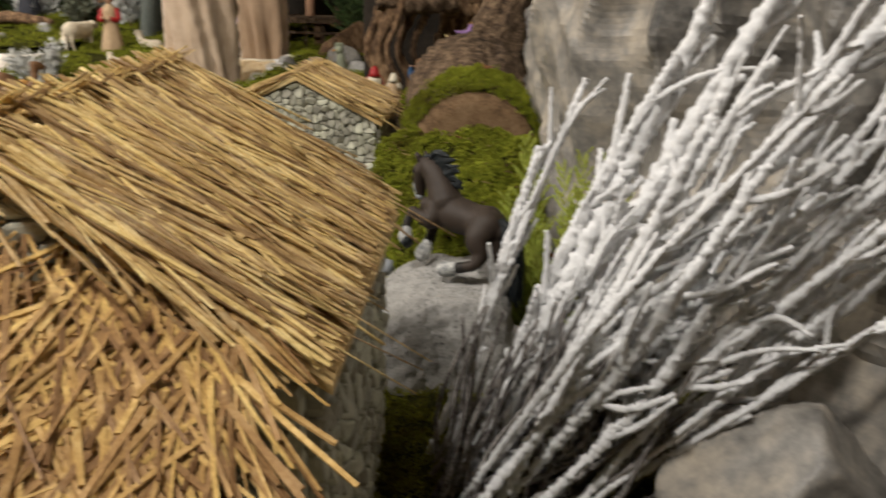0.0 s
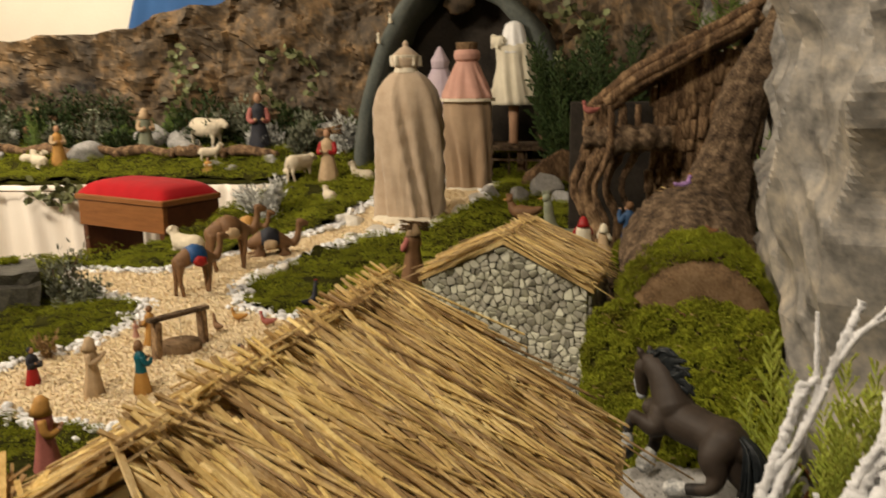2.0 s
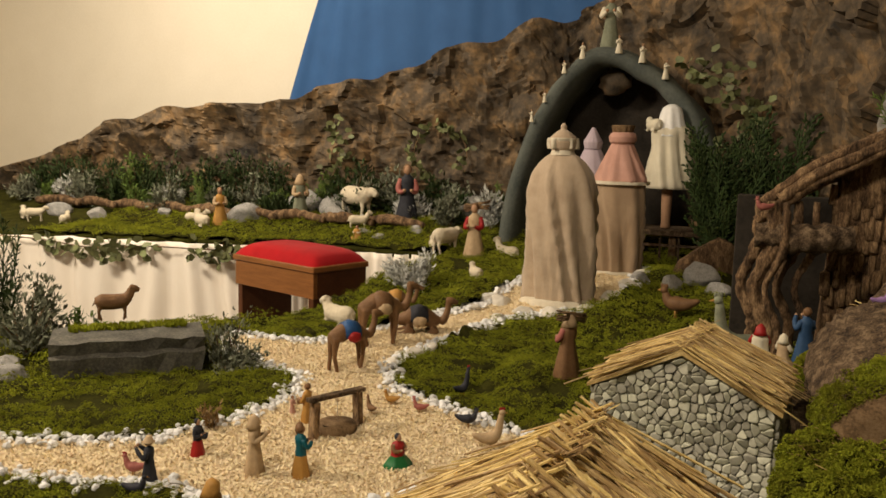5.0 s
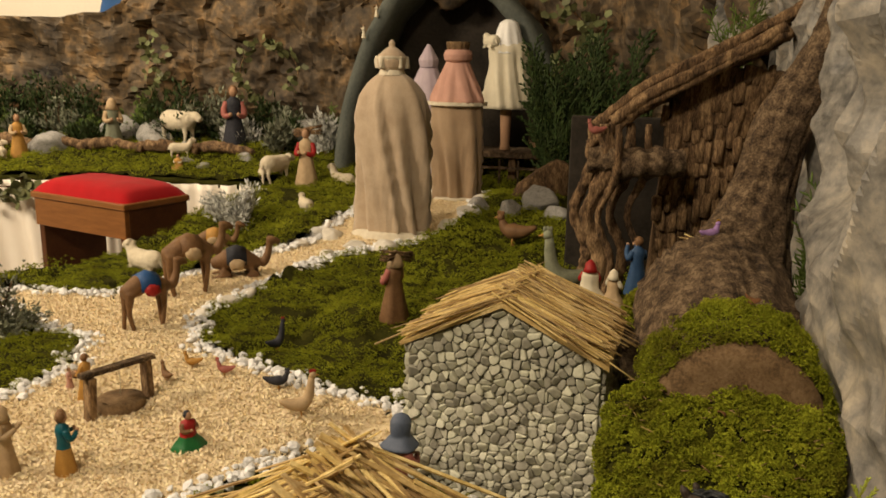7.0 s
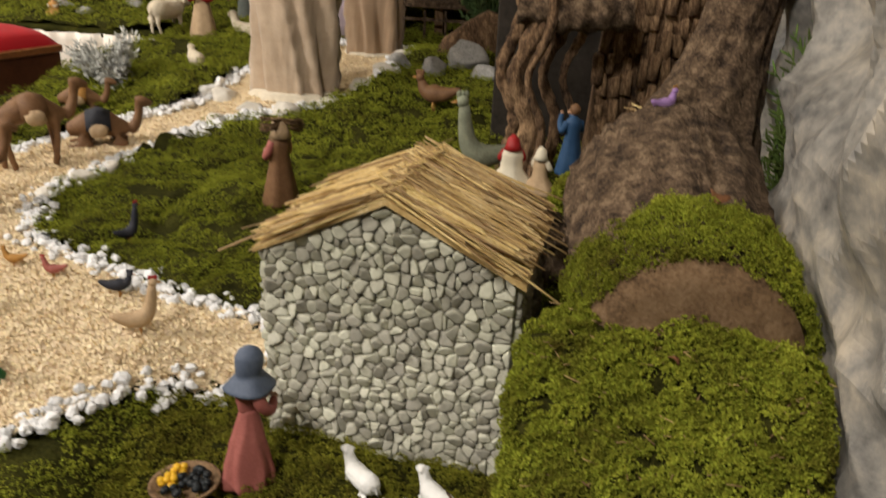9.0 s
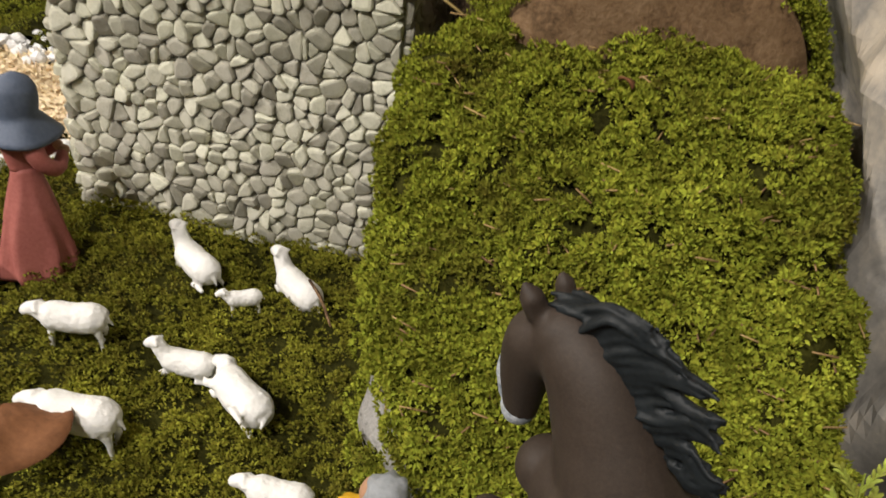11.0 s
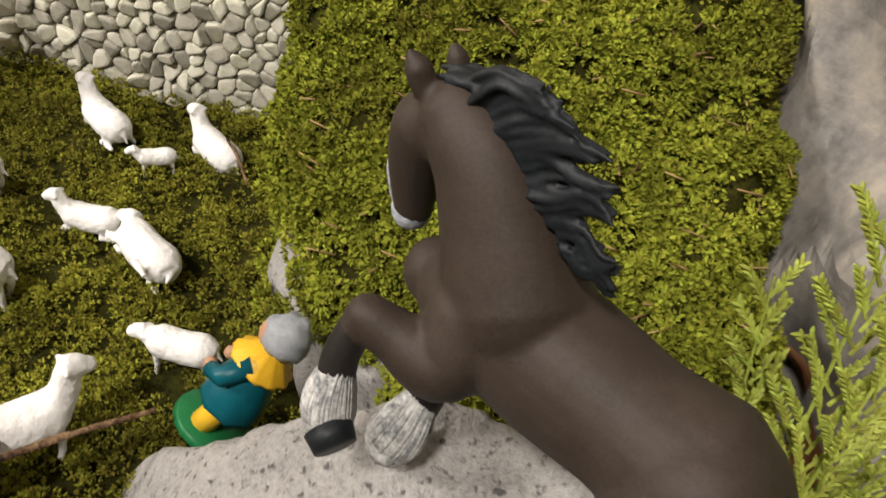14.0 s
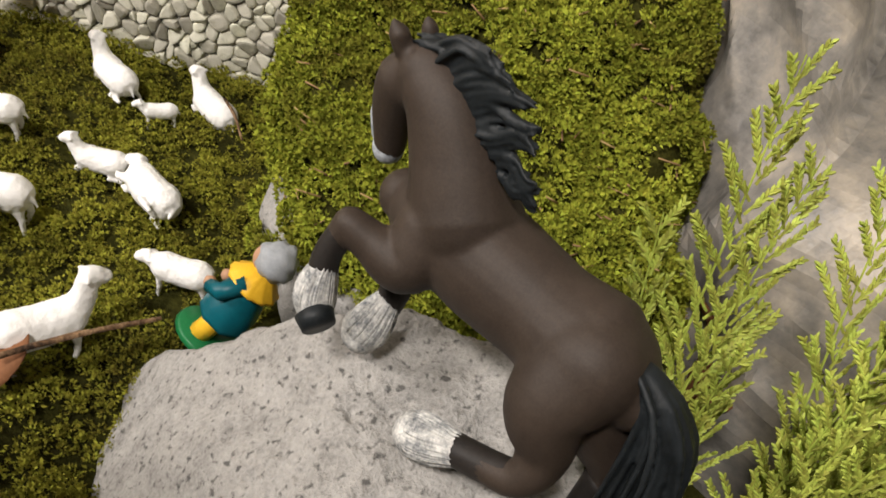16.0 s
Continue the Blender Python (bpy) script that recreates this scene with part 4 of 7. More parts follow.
def horse():
    top = empty("horse_figurine", pose(0, 0, 0), "dark brown rearing toy horse with black mane and white feathered hooves", "horse figurine")
    g = Geo()
    def T(pts, rad, seg=24):
        g.tube(spline(pts, len(pts) * 5), np.interp(np.linspace(0, len(rad) - 1, len(pts) * 5), range(len(rad)), rad), seg)
        g.ball(pts[0], rad[0] * 0.98, 24, 16)
        g.ball(pts[-1], rad[-1] * 0.98, 24, 16)

    T([(-0.010, 0.968, 0.146), (0.004, 0.959, 0.146), (0.026, 0.942, 0.142), (0.046, 0.925, 0.140), (0.062, 0.911, 0.139), (0.076, 0.899, 0.136)], [0.011, 0.0215, 0.0225, 0.0205, 0.0235, 0.013])
    T([(0.012, 0.952, 0.154), (0.006, 0.961, 0.170), (-0.002, 0.969, 0.185), (-0.011, 0.977, 0.194)], [0.022, 0.0190, 0.0155, 0.0120])
    T([(-0.013, 0.979, 0.194), (-0.0185, 0.983, 0.186), (-0.0205, 0.9845, 0.174), (-0.0205, 0.985, 0.162), (-0.0200, 0.985, 0.1535)], [0.009, 0.0115, 0.0095, 0.0072, 0.0058])
    g.tube([(-0.0215, 0.9795, 0.199), (-0.0245, 0.9800, 0.2055), (-0.0275, 0.9815, 0.2095)], [0.0040, 0.0042, 0.0010], 10)
    g.tube([(-0.0130, 0.9865, 0.201), (-0.0145, 0.9875, 0.2065), (-0.0160, 0.9885, 0.2100)], [0.0036, 0.0035, 0.0010], 10)
    # near foreleg, raised and bent
    T([(0.002, 0.948, 0.148), (-0.006, 0.942, 0.135), (-0.020, 0.946, 0.139), (-0.0285, 0.9485, 0.143)], [0.015, 0.012, 0.0080, 0.0068])
    T([(-0.0285, 0.9485, 0.143), (-0.032, 0.9475, 0.136)], [0.0066, 0.0056])
    # far foreleg
    T([(-0.004, 0.968, 0.138), (-0.004, 0.963, 0.122), (-0.006, 0.957, 0.108), (-0.009, 0.954, 0.099)], [0.012, 0.008, 0.006, 0.006])
    # near hind leg
    T([(0.060, 0.905, 0.140), (0.050, 0.896, 0.126), (0.052, 0.888, 0.110), (0.046, 0.884, 0.099), (0.034, 0.892, 0.093), (0.025, 0.899, 0.089)], [0.021, 0.0165, 0.010, 0.0068, 0.006, 0.006])
    # far hind leg
    T([(0.066, 0.910, 0.138), (0.072, 0.903, 0.115), (0.082, 0.897, 0.095), (0.078, 0.894, 0.070), (0.076, 0.892, 0.055)], [0.020, 0.014, 0.008, 0.006, 0.007])
    body = g.thing("body", HORSEBROWN, top)
    smooth_union(body, 0.0010, 14)
    mz = Geo()
    mz.ball((-0.0205, 0.9855, 0.1545), (0.0066, 0.0066, 0.0072), 14, 10)
    mz.tube([(-0.0248, 0.9885, 0.157), (-0.0275, 0.9900, 0.166), (-0.0285, 0.9910, 0.175)], [0.0034, 0.0028, 0.0010], 10)
    smooth_union(mz.thing("muzzle", MUZZLE, top, label="grey-white painted muzzle and blaze"), 0.0009, 3)
    rnd = random.Random(9)
    mane = Geo()
    tips = [Vector(p) for p in ((0.010, 0.953, 0.2145), (0.0155, 0.949, 0.2125), (0.023, 0.942, 0.2085), (0.0265, 0.939, 0.2040), (0.0270, 0.938, 0.1960), (0.0310, 0.9350, 0.1850), (0.0310, 0.9355, 0.1760))]
    for i in range(170):
        u = i / 169
        root = Vector((-0.0110, 0.9755, 0.2045)).lerp(Vector((0.0225, 0.9430, 0.178)), u) + Vector((rnd.gauss(0, 0.0015), rnd.gauss(0, 0.0015), rnd.gauss(0, 0.0010)))
        tip = tips[min(6, int(u * 7))] + Vector((rnd.gauss(0, 0.0012), rnd.gauss(0, 0.0012), rnd.gauss(0, 0.0012)))
        tip = root.lerp(tip, rnd.uniform(0.8, 1.0))
        wave = 0.0022 * math.sin(int(u * 7) * 2.4 + 0.02 * i)
        bow = 0.006 * (1 - u)
        mid = root.lerp(tip, 0.35) + Vector((0, 0, bow + wave))
        m2 = root.lerp(tip, 0.70) + Vector((0, 0, bow * 0.7 - wave))
        k = rnd.uniform(0.5, 0.95)
        mane.tube(spline([root, mid, m2, tip], 12), [k * w for w in (0.0012, 0.0014, 0.0015, 0.0015, 0.0015, 0.0014, 0.0014, 0.0013, 0.0012, 0.0010, 0.0007, 0.0003)], 7, flat=0.7)
    for i in range(26):
        root = Vector((-0.016, 0.981, 0.2035)) + Vector((rnd.gauss(0, 0.002), rnd.gauss(0, 0.002), 0))
        mane.tube(spline([root, root + Vector((0.007, -0.005, 0.003)), root + Vector((0.016, -0.012, 0.001))], 6), [0.0007, 0.0010, 0.0011, 0.0010, 0.0007, 0.0003], 6)
    smooth_union(mane.thing("mane", MANEBLACK, top, label="blue-black windblown mane in wavy locks"), 0.0007, 1)
    tail = Geo()
    for i in range(110):
        o = Vector((rnd.gauss(0, 0.0030), rnd.gauss(0, 0.0030), 0))
        k = rnd.uniform(0.6, 1.0)
        tail.tube(spline([Vector((0.0745, 0.898, 0.151)) + o * 0.5, Vector((0.0845, 0.889, 0.142)) + o, Vector((0.0905, 0.884, 0.118)) + o * 1.7, Vector((0.0925, 0.882, 0.105 - 0.06 * k)) + o * 2.2], 9),
                  [0.0012, 0.0014, 0.0015, 0.0015, 0.0014, 0.0013, 0.0011, 0.0008, 0.0004], 6)
    smooth_union(tail.thing("tail", MANEBLACK, top, label="blue-black hanging tail"), 0.0008, 1)
    for pts, r in (([(-0.0305, 0.948, 0.140), (-0.0345, 0.9455, 0.130), (-0.0355, 0.9425, 0.122)], [0.0054, 0.0056, 0.0058]), ([(-0.0045, 0.962, 0.118), (-0.006, 0.957, 0.108), (-0.009, 0.954, 0.099)], [0.0062, 0.0064, 0.0064]),
                   ([(0.046, 0.884, 0.099), (0.036, 0.891, 0.0935), (0.025, 0.899, 0.089)], [0.0062, 0.0065, 0.0064]), ([(0.081, 0.8965, 0.093), (0.078, 0.894, 0.072), (0.076, 0.892, 0.055)], [0.0070, 0.0066, 0.0074])):
        f = Geo()
        f.tube(spline(pts, 8), np.interp(np.linspace(0, 2, 8), range(3), r), 18)
        f.thing("lower_leg", LEGDARK, top, label="black lower leg")
    for k, (pts, r) in enumerate((([(-0.0350, 0.9430, 0.125), (-0.0365, 0.9405, 0.118), (-0.0365, 0.9375, 0.1105)], [0.0054, 0.0076, 0.0082]), ([(-0.008, 0.955, 0.1035), (-0.012, 0.951, 0.095), (-0.016, 0.9485, 0.0875)], [0.0060, 0.0088, 0.0098]),
                   ([(0.028, 0.897, 0.090), (0.018, 0.902, 0.0865), (0.0105, 0.906, 0.0845)], [0.0060, 0.0090, 0.0094]), ([(0.0765, 0.893, 0.062), (0.076, 0.891, 0.052), (0.0755, 0.889, 0.044)], [0.0062, 0.0086, 0.0092]))):
        f = Geo()
        a, b, c = (Vector(p) for p in pts)
        for i in range(110):
            t = rnd.uniform(0, 6.28)
            ax = (c - a).normalized()
            e1 = ax.orthogonal().normalized()
            sd = e1 * math.cos(t) + ax.cross(e1) * math.sin(t)
            o = rnd.uniform(-0.0015, 0.003)
            f.tube(spline([a + sd * r[0] * 0.85 + ax * o, b + sd * r[1] * 0.93 + ax * o * 0.5, c + sd * r[2] * 0.92, c + ax * r[2] * 0.35 + sd * r[2] * 0.55], 8), [0.0004, 0.0006, 0.0008, 0.0008, 0.0008, 0.0008, 0.0006, 0.0003], 5)
        f.tube(spline([a, b, c], 8), np.interp(np.linspace(0, 2, 8), range(3), [q * 0.94 for q in r]), 22)
        f.ball(c, r[2] * 0.92, 16, 12)
        f.thing("feathered_hoof", SOCKWHITE, top, label="white dry-brushed feathered hoof")
        if k == 0:
            h = Geo()
            h.tube([c + Vector((0.0010, -0.0040, -0.0010)), c + Vector((0.0040, -0.0090, -0.0030))], [0.0076, 0.0066], 20)
            h.thing("hoof_sole", MANEBLACK, top, label="black hoof sole")


rock("half_buried_stone", (0.053, 1.150, 0.130), (0.016, 0.013, 0.018), 3, ROCK, "grey stone showing through moss", seg=24, rings=16)
horse()
for pts, r in (([(-0.150, 1.247, -0.012), (-0.137, 1.225, -0.010), (-0.125, 1.200, -0.012)], 0.0011), ([(-0.185, 0.965, 0.004), (-0.155, 0.985, 0.006), (-0.120, 1.010, 0.002)], 0.0016)):
    g = Geo()
    gnarl(g, pts, [r, r, r * 0.6], 14, 7, 3.0, 0.5)
    g.thing("thin_twig", BARK, label="thin dark twig lying on the moss", category="twig", group="twigs on the moss")


# ---- lambs and small figures on the near moss ----
def sheep(name, loc, yaw, size, lying=False, head=0.5, tilt=0, label="", mat=None, group="white lambs on the moss", voxel=None, side=0.0, category="sheep figurine"):
    """A glazed sheep of body length size, facing +x before it is turned."""
    g = Geo()
    L = size
    hz = L * (0.24 if lying else 0.52)
    g.tube(spline([(-0.48 * L, 0, hz), (-0.3 * L, 0, hz + 0.02 * L), (0, 0, hz), (0.3 * L, 0, hz + 0.03 * L), (0.42 * L, 0, hz + 0.03 * L)], 14), np.interp(np.linspace(0, 4, 14), range(5), [0.13 * L, 0.235 * L, 0.225 * L, 0.215 * L, 0.12 * L]), 14)
    hx, hh = 0.50 * L, hz + L * (0.10 + 0.40 * head)
    g.tube([(0.32 * L, 0, hz + 0.06 * L), (0.44 * L, side * 0.1 * L, (hz + hh) / 2 + 0.03 * L), (hx, side * 0.2 * L, hh)], [0.17 * L, 0.13 * L, 0.11 * L], 12)
    g.tube([(hx - 0.05 * L, side * 0.2 * L, hh + 0.02 * L), (hx + 0.08 * L, side * 0.24 * L, hh - 0.01 * L), (hx + 0.20 * L, side * 0.28 * L, hh - 0.07 * L)], [0.11 * L, 0.105 * L, 0.065 * L], 10)
    for s in (-1, 1):
        g.tube([(hx - 0.02 * L, side * 0.2 * L + s * 0.06 * L, hh + 0.05 * L), (hx - 0.06 * L, side * 0.2 * L + s * 0.15 * L, hh + 0.03 * L)], [0.04 * L, 0.022 * L], 6)
        if lying:
            g.tube([(0.25 * L, s * 0.10 * L, 0.12 * L), (0.45 * L, s * 0.14 * L, 0.04 * L), (0.34 * L, s * 0.15 * L, 0.03 * L)], [0.07 * L, 0.045 * L, 0.035 * L], 8)
            g.tube([(-0.3 * L, s * 0.12 * L, 0.14 * L), (-0.2 * L, s * 0.2 * L, 0.05 * L), (-0.45 * L, s * 0.17 * L, 0.03 * L)], [0.09 * L, 0.05 * L, 0.035 * L], 8)
        else:
            g.tube([(0.28 * L, s * 0.09 * L, hz - 0.05 * L), (0.30 * L, s * 0.10 * L, 0.2 * L), (0.29 * L + s * 0.03 * L, s * 0.10 * L, 0)], [0.075 * L, 0.042 * L, 0.035 * L], 8)
            g.tube([(-0.33 * L, s * 0.09 * L, hz - 0.02 * L), (-0.40 * L, s * 0.10 * L, 0.24 * L), (-0.36 * L - s * 0.04 * L, s * 0.10 * L, 0)], [0.095 * L, 0.045 * L, 0.035 * L], 8)
    g.tube([(-0.48 * L, 0, hz + 0.05 * L), (-0.56 * L, 0, hz - 0.10 * L)], [0.04 * L, 0.025 * L], 6)
    ob = g.thing(name, mat or WHITEGLAZE, label=label, category=category, group=group, at=pose(*loc, tilt, 0, yaw))
    smooth_union(ob, voxel or L * 0.026, 2, wool=L * 0.07)
    return ob


Z = -0.022
for x, y, yaw, s, ly, hd, tl, lab in ((-0.238, 1.262, 138, 0.054, True, 0.75, 0, "white glazed lamb lying on moss by the house wall"), (-0.160, 1.256, 136, 0.054, True, 0.7, 0, "white glazed lamb lying on moss by the house wall"),
                                      (-0.196, 1.236, 200, 0.030, False, 0.4, 0, "tiny white glazed lamb standing between two others"), (-0.288, 1.172, 185, 0.050, False, 0.1, 0, "white glazed sheep grazing on moss"),
                                      (-0.212, 1.165, 175, 0.044, True, 0.6, 0, "white glazed sheep with its head raised"), (-0.176, 1.126, 138, 0.058, True, 0.1, 70, "white glazed lamb that lies on its side"),
                                      (-0.252, 1.098, 175, 0.058, False, 0.0, 0, "white glazed sheep seen from its rump"), (-0.126, 1.063, 172, 0.044, False, 0.05, 0, "white glazed lamb with lowered head"),
                                      (-0.178, 0.998, 40, 0.058, False, 0.95, 0, "white glazed ram standing with its head held high")):
    sheep("white_sheep", (x, y, bumpy(x, y) - 0.001 if tl == 0 else bumpy(x, y) + 0.012), yaw, s * 0.90, ly, hd, tl, lab)


def figure(name, loc, h, yaw, mats, label, group="", hood=None, arms=0.3, wide=1.0, lean=0, sit=False, skirt=None, category="clay figurine", hat=0.0, load=None):
    """A simple robed clay figure: mats are robe, skin, cloak, hair."""
    g = Geo()
    H = h * (0.7 if sit else 1.0)
    prof = [(0.0, 0.20), (0.03, 0.205), (0.25, 0.165), (0.45, 0.125), (0.60, 0.105), (0.70, 0.125), (0.78, 0.115), (0.83, 0.055), (0.86, 0.04)]
    if sit:
        prof = [(0.0, 0.34), (0.05, 0.35), (0.2, 0.28), (0.4, 0.16), (0.58, 0.15), (0.70, 0.155), (0.78, 0.135), (0.83, 0.06), (0.86, 0.045)]
    seg = 20
    for i, (z, r) in enumerate(prof):
        r *= wide
        for k in range(seg):
            t = 2 * math.pi * k / seg
            w = 1 + 0.10 * math.sin(6 * t + 1.3) * (1 - z) ** 1.3
            g.v.append((r * w * h * math.cos(t) * 0.82, r * w * h * math.sin(t), z * H))
    for i in range(len(prof) - 1):
        for k in range(seg):
            g.f.append((i * seg + k, i * seg + (k + 1) % seg, (i + 1) * seg + (k + 1) % seg, (i + 1) * seg + k))
            g.m.append((4 if skirt else 0) if i < 3 else 0)
    g.f.append(tuple(range(seg - 1, -1, -1)))
    g.m.append(0)
    r = 0.075 * h
    g.ball((0.01 * h, 0, H * 0.86 + 0.06 * h), (r * 0.95, r * 0.85, r * 1.15), 14, 10, 1)
    g.ball((-0.012 * h, 0, H * 0.86 + 0.075 * h), (r * 1.02, r * 0.98, r * 1.12), 14, 10, 3)
    if hood:
        g.tube([(-0.02 * h, 0, H * 0.80), (-0.015 * h, 0, H * 0.86 + 0.02 * h), (0.0, 0, H * 0.86 + 0.10 * h), (-0.02 * h, 0, H * 0.86 + 0.16 * h)], [0.13 * h, 0.10 * h, 0.085 * h, 0.03 * h], 14, 3, flat=1.0)
    if hat:
        g.tube([(0, 0, H * 0.86 + 0.07 * h), (0, 0, H * 0.86 + 0.075 * h), (0, 0, H * 0.86 + 0.10 * h), (-0.01 * h, 0, H * 0.86 + 0.19 * h)], [hat * h, hat * h * 0.97, 0.09 * h, 0.06 * h], 18, 3)
    for s in (-1, 1):
        g.tube(spline([(0.0, s * 0.105 * h, H * 0.76), (0.03 * h, s * 0.155 * h, H * 0.62), (0.06 * h + 0.10 * h * arms, s * 0.13 * h, H * (0.50 + 0.25 * arms)), (0.12 * h + 0.12 * h * arms, s * 0.07 * h, H * (0.50 + 0.35 * arms))], 9),
               np.interp(np.linspace(0, 3, 9), range(4), [0.05 * h, 0.048 * h, 0.045 * h, 0.032 * h]), 9, 2)
        g.ball((0.14 * h + 0.12 * h * arms, s * 0.06 * h, H * (0.51 + 0.36 * arms)), 0.03 * h, 8, 6, 1)
    if load == "basket":
        g.tube([(0.16 * h, 0.05 * h, H * 0.5), (0.16 * h, 0.05 * h, H * 0.62)], [0.09 * h, 0.11 * h], 14, 3)
    if load == "jar":
        g.tube([(0.05 * h, 0.14 * h, H * 0.74), (0.05 * h, 0.14 * h, H * 0.85), (0.05 * h, 0.14 * h, H * 0.95), (0.05 * h, 0.14 * h, H * 1.0)], [0.04 * h, 0.09 * h, 0.07 * h, 0.04 * h], 12, 3)
    robe, skin, cloak, hair = mats[:4]
    ob = g.thing(name, [robe, skin, cloak, hair, skirt or robe], label=label, category=category, group=group, at=pose(*loc, 0, lean, yaw))
    if load == "bundle":
        for k in range(14):
            a = k * 0.7
            st = Geo()
            st.tube([(-0.12 * h, -0.22 * h + 0.05 * h * math.sin(a), H * 0.92 + 0.07 * h * math.cos(a)), (-0.05 * h, 0.02 * h, H * 0.97 + 0.05 * h * math.sin(a * 2)), (-0.05 * h + 0.06 * h * math.sin(a), 0.27 * h, H * 1.0 + 0.08 * h * math.cos(a * 1.7))], [0.016 * h, 0.014 * h, 0.010 * h], 6)
            st.thing("stick", BARK if k % 3 else CUTWOOD, ob)
    return ob


def bonnet_woman(x, y, h, yaw):
    """A farm woman seen from behind: flared skirt, narrow waist, wide bonnet with a neck cape."""
    g = Geo()
    seg = 48
    for mat, flat, prof in ((0, 0.9, [(0.0, 0.175), (0.02, 0.185), (0.12, 0.165), (0.28, 0.130), (0.42, 0.095), (0.52, 0.068), (0.56, 0.064)]), (2, 0.78, [(0.545, 0.068), (0.60, 0.082), (0.68, 0.098), (0.74, 0.085), (0.78, 0.045)]),
                            (3, 0.95, [(0.69, 0.150), (0.705, 0.160), (0.755, 0.120), (0.80, 0.084), (0.87, 0.094), (0.93, 0.092), (0.975, 0.066), (1.0, 0.012)])):
        o = len(g.v)
        zs = np.linspace(prof[0][0], prof[-1][0], 22)
        rs = np.interp(zs, [p[0] for p in prof], [p[1] for p in prof])
        for z, r in zip(zs, rs):
            for k in range(seg):
                t = 2 * math.pi * k / seg
                w = 1.0
                if mat == 0:
                    w += 0.13 * (1 - z / 0.56) * (1 - 2 * abs(math.sin(4 * t + 1.4 * noise.noise(Vector((math.cos(t), math.sin(t), z * 3))))))
                if mat == 3 and z < 0.80:
                    w += 0.08 * math.sin(3 * t + 0.5) + 0.22 * max(0.0, math.cos(t - 0.4))
                g.v.append((r * w * h * math.cos(t), r * flat * w * h * math.sin(t), z * h))
        for i in range(21):
            for k in range(seg):
                g.f.append((o + i * seg + k, o + i * seg + (k + 1) % seg, o + (i + 1) * seg + (k + 1) % seg, o + (i + 1) * seg + k))
                g.m.append(mat)
        g.f += [tuple(o + k for k in range(seg - 1, -1, -1)), tuple(o + 21 * seg + k for k in range(seg))]
        g.m += [mat, mat]
    for q in (-1, 1):
        g.tube(spline([(0.0, q * 0.085 * h, 0.72 * h), (0.02 * h, q * 0.125 * h, 0.62 * h), (0.10 * h, q * 0.11 * h, 0.56 * h), (0.16 * h, q * 0.04 * h, 0.60 * h)], 9), [0.045 * h, 0.048 * h, 0.046 * h, 0.042 * h, 0.04 * h, 0.038 * h, 0.034 * h, 0.03 * h, 0.025 * h], 10, 2)
        g.ball((0.17 * h, q * 0.035 * h, 0.61 * h), 0.026 * h, 8, 6, 1)
    g.thing("woman_figurine", [TERRACOTTA, SKIN, TERRACOTTA, BLUEGREY], label="farm woman figurine in rose dress and wide blue-grey bonnet", category="clay figurine", at=pose(x, y, bumpy(x, y) - 0.003, -3, 5, yaw))


bonnet_woman(-0.352, 1.248, 0.150, 50)


def gnome():
    g = Geo()
    g.tube([(0, 0, 0), (0, 0, 0.003)], [0.017, 0.016], 20, 0)
    for s in (-1, 1):
        g.tube([(0.002, s * 0.006, 0.002), (0, s * 0.006, 0.018)], [0.0055, 0.005], 10, 1)
    g.tube(spline([(0, 0, 0.014), (0, 0, 0.022), (0, 0, 0.034), (0, 0, 0.043)], 10), np.interp(np.linspace(0, 3, 10), range(4), [0.013, 0.0125, 0.0095, 0.008]), 16, 2, fold=0.05, folds=7)
    for s in (-1, 1):
        g.tube([(0, s * 0.008, 0.040), (0.006, s * 0.013, 0.030), (0.012, s * 0.009, 0.026)], [0.0045, 0.0042, 0.0035], 9, 2)
        g.ball((0.014, s * 0.007, 0.026), 0.003, 8, 6, 4)
    g.tube([(0, 0, 0.0375), (0, 0, 0.039), (0, 0, 0.043), (0, 0, 0.047)], [0.0130, 0.0130, 0.0085, 0.005], 33, 1, fold=0.05, folds=11)
    g.ball((0.003, 0, 0.0525), (0.0066, 0.0066, 0.0075), 16, 12, 4)
    g.ball((-0.0015, 0, 0.0545), (0.0096, 0.0096, 0.0098), 16, 12, 3, rough=0.25)
    return g.thing("dwarf_figurine", [GREENBASE, YELLOW, TEAL, GREYHAIR, SKIN], label="small figurine with grey hair, yellow collar and teal smock", category="clay figurine", at=pose(-0.098, 1.018, -0.014) @ pose(0, 0, 0, -12, 30, 0) @ pose(0, 0, 0, 0, 0, 150) @ Matrix.Scale(1.16, 4))


gnome()


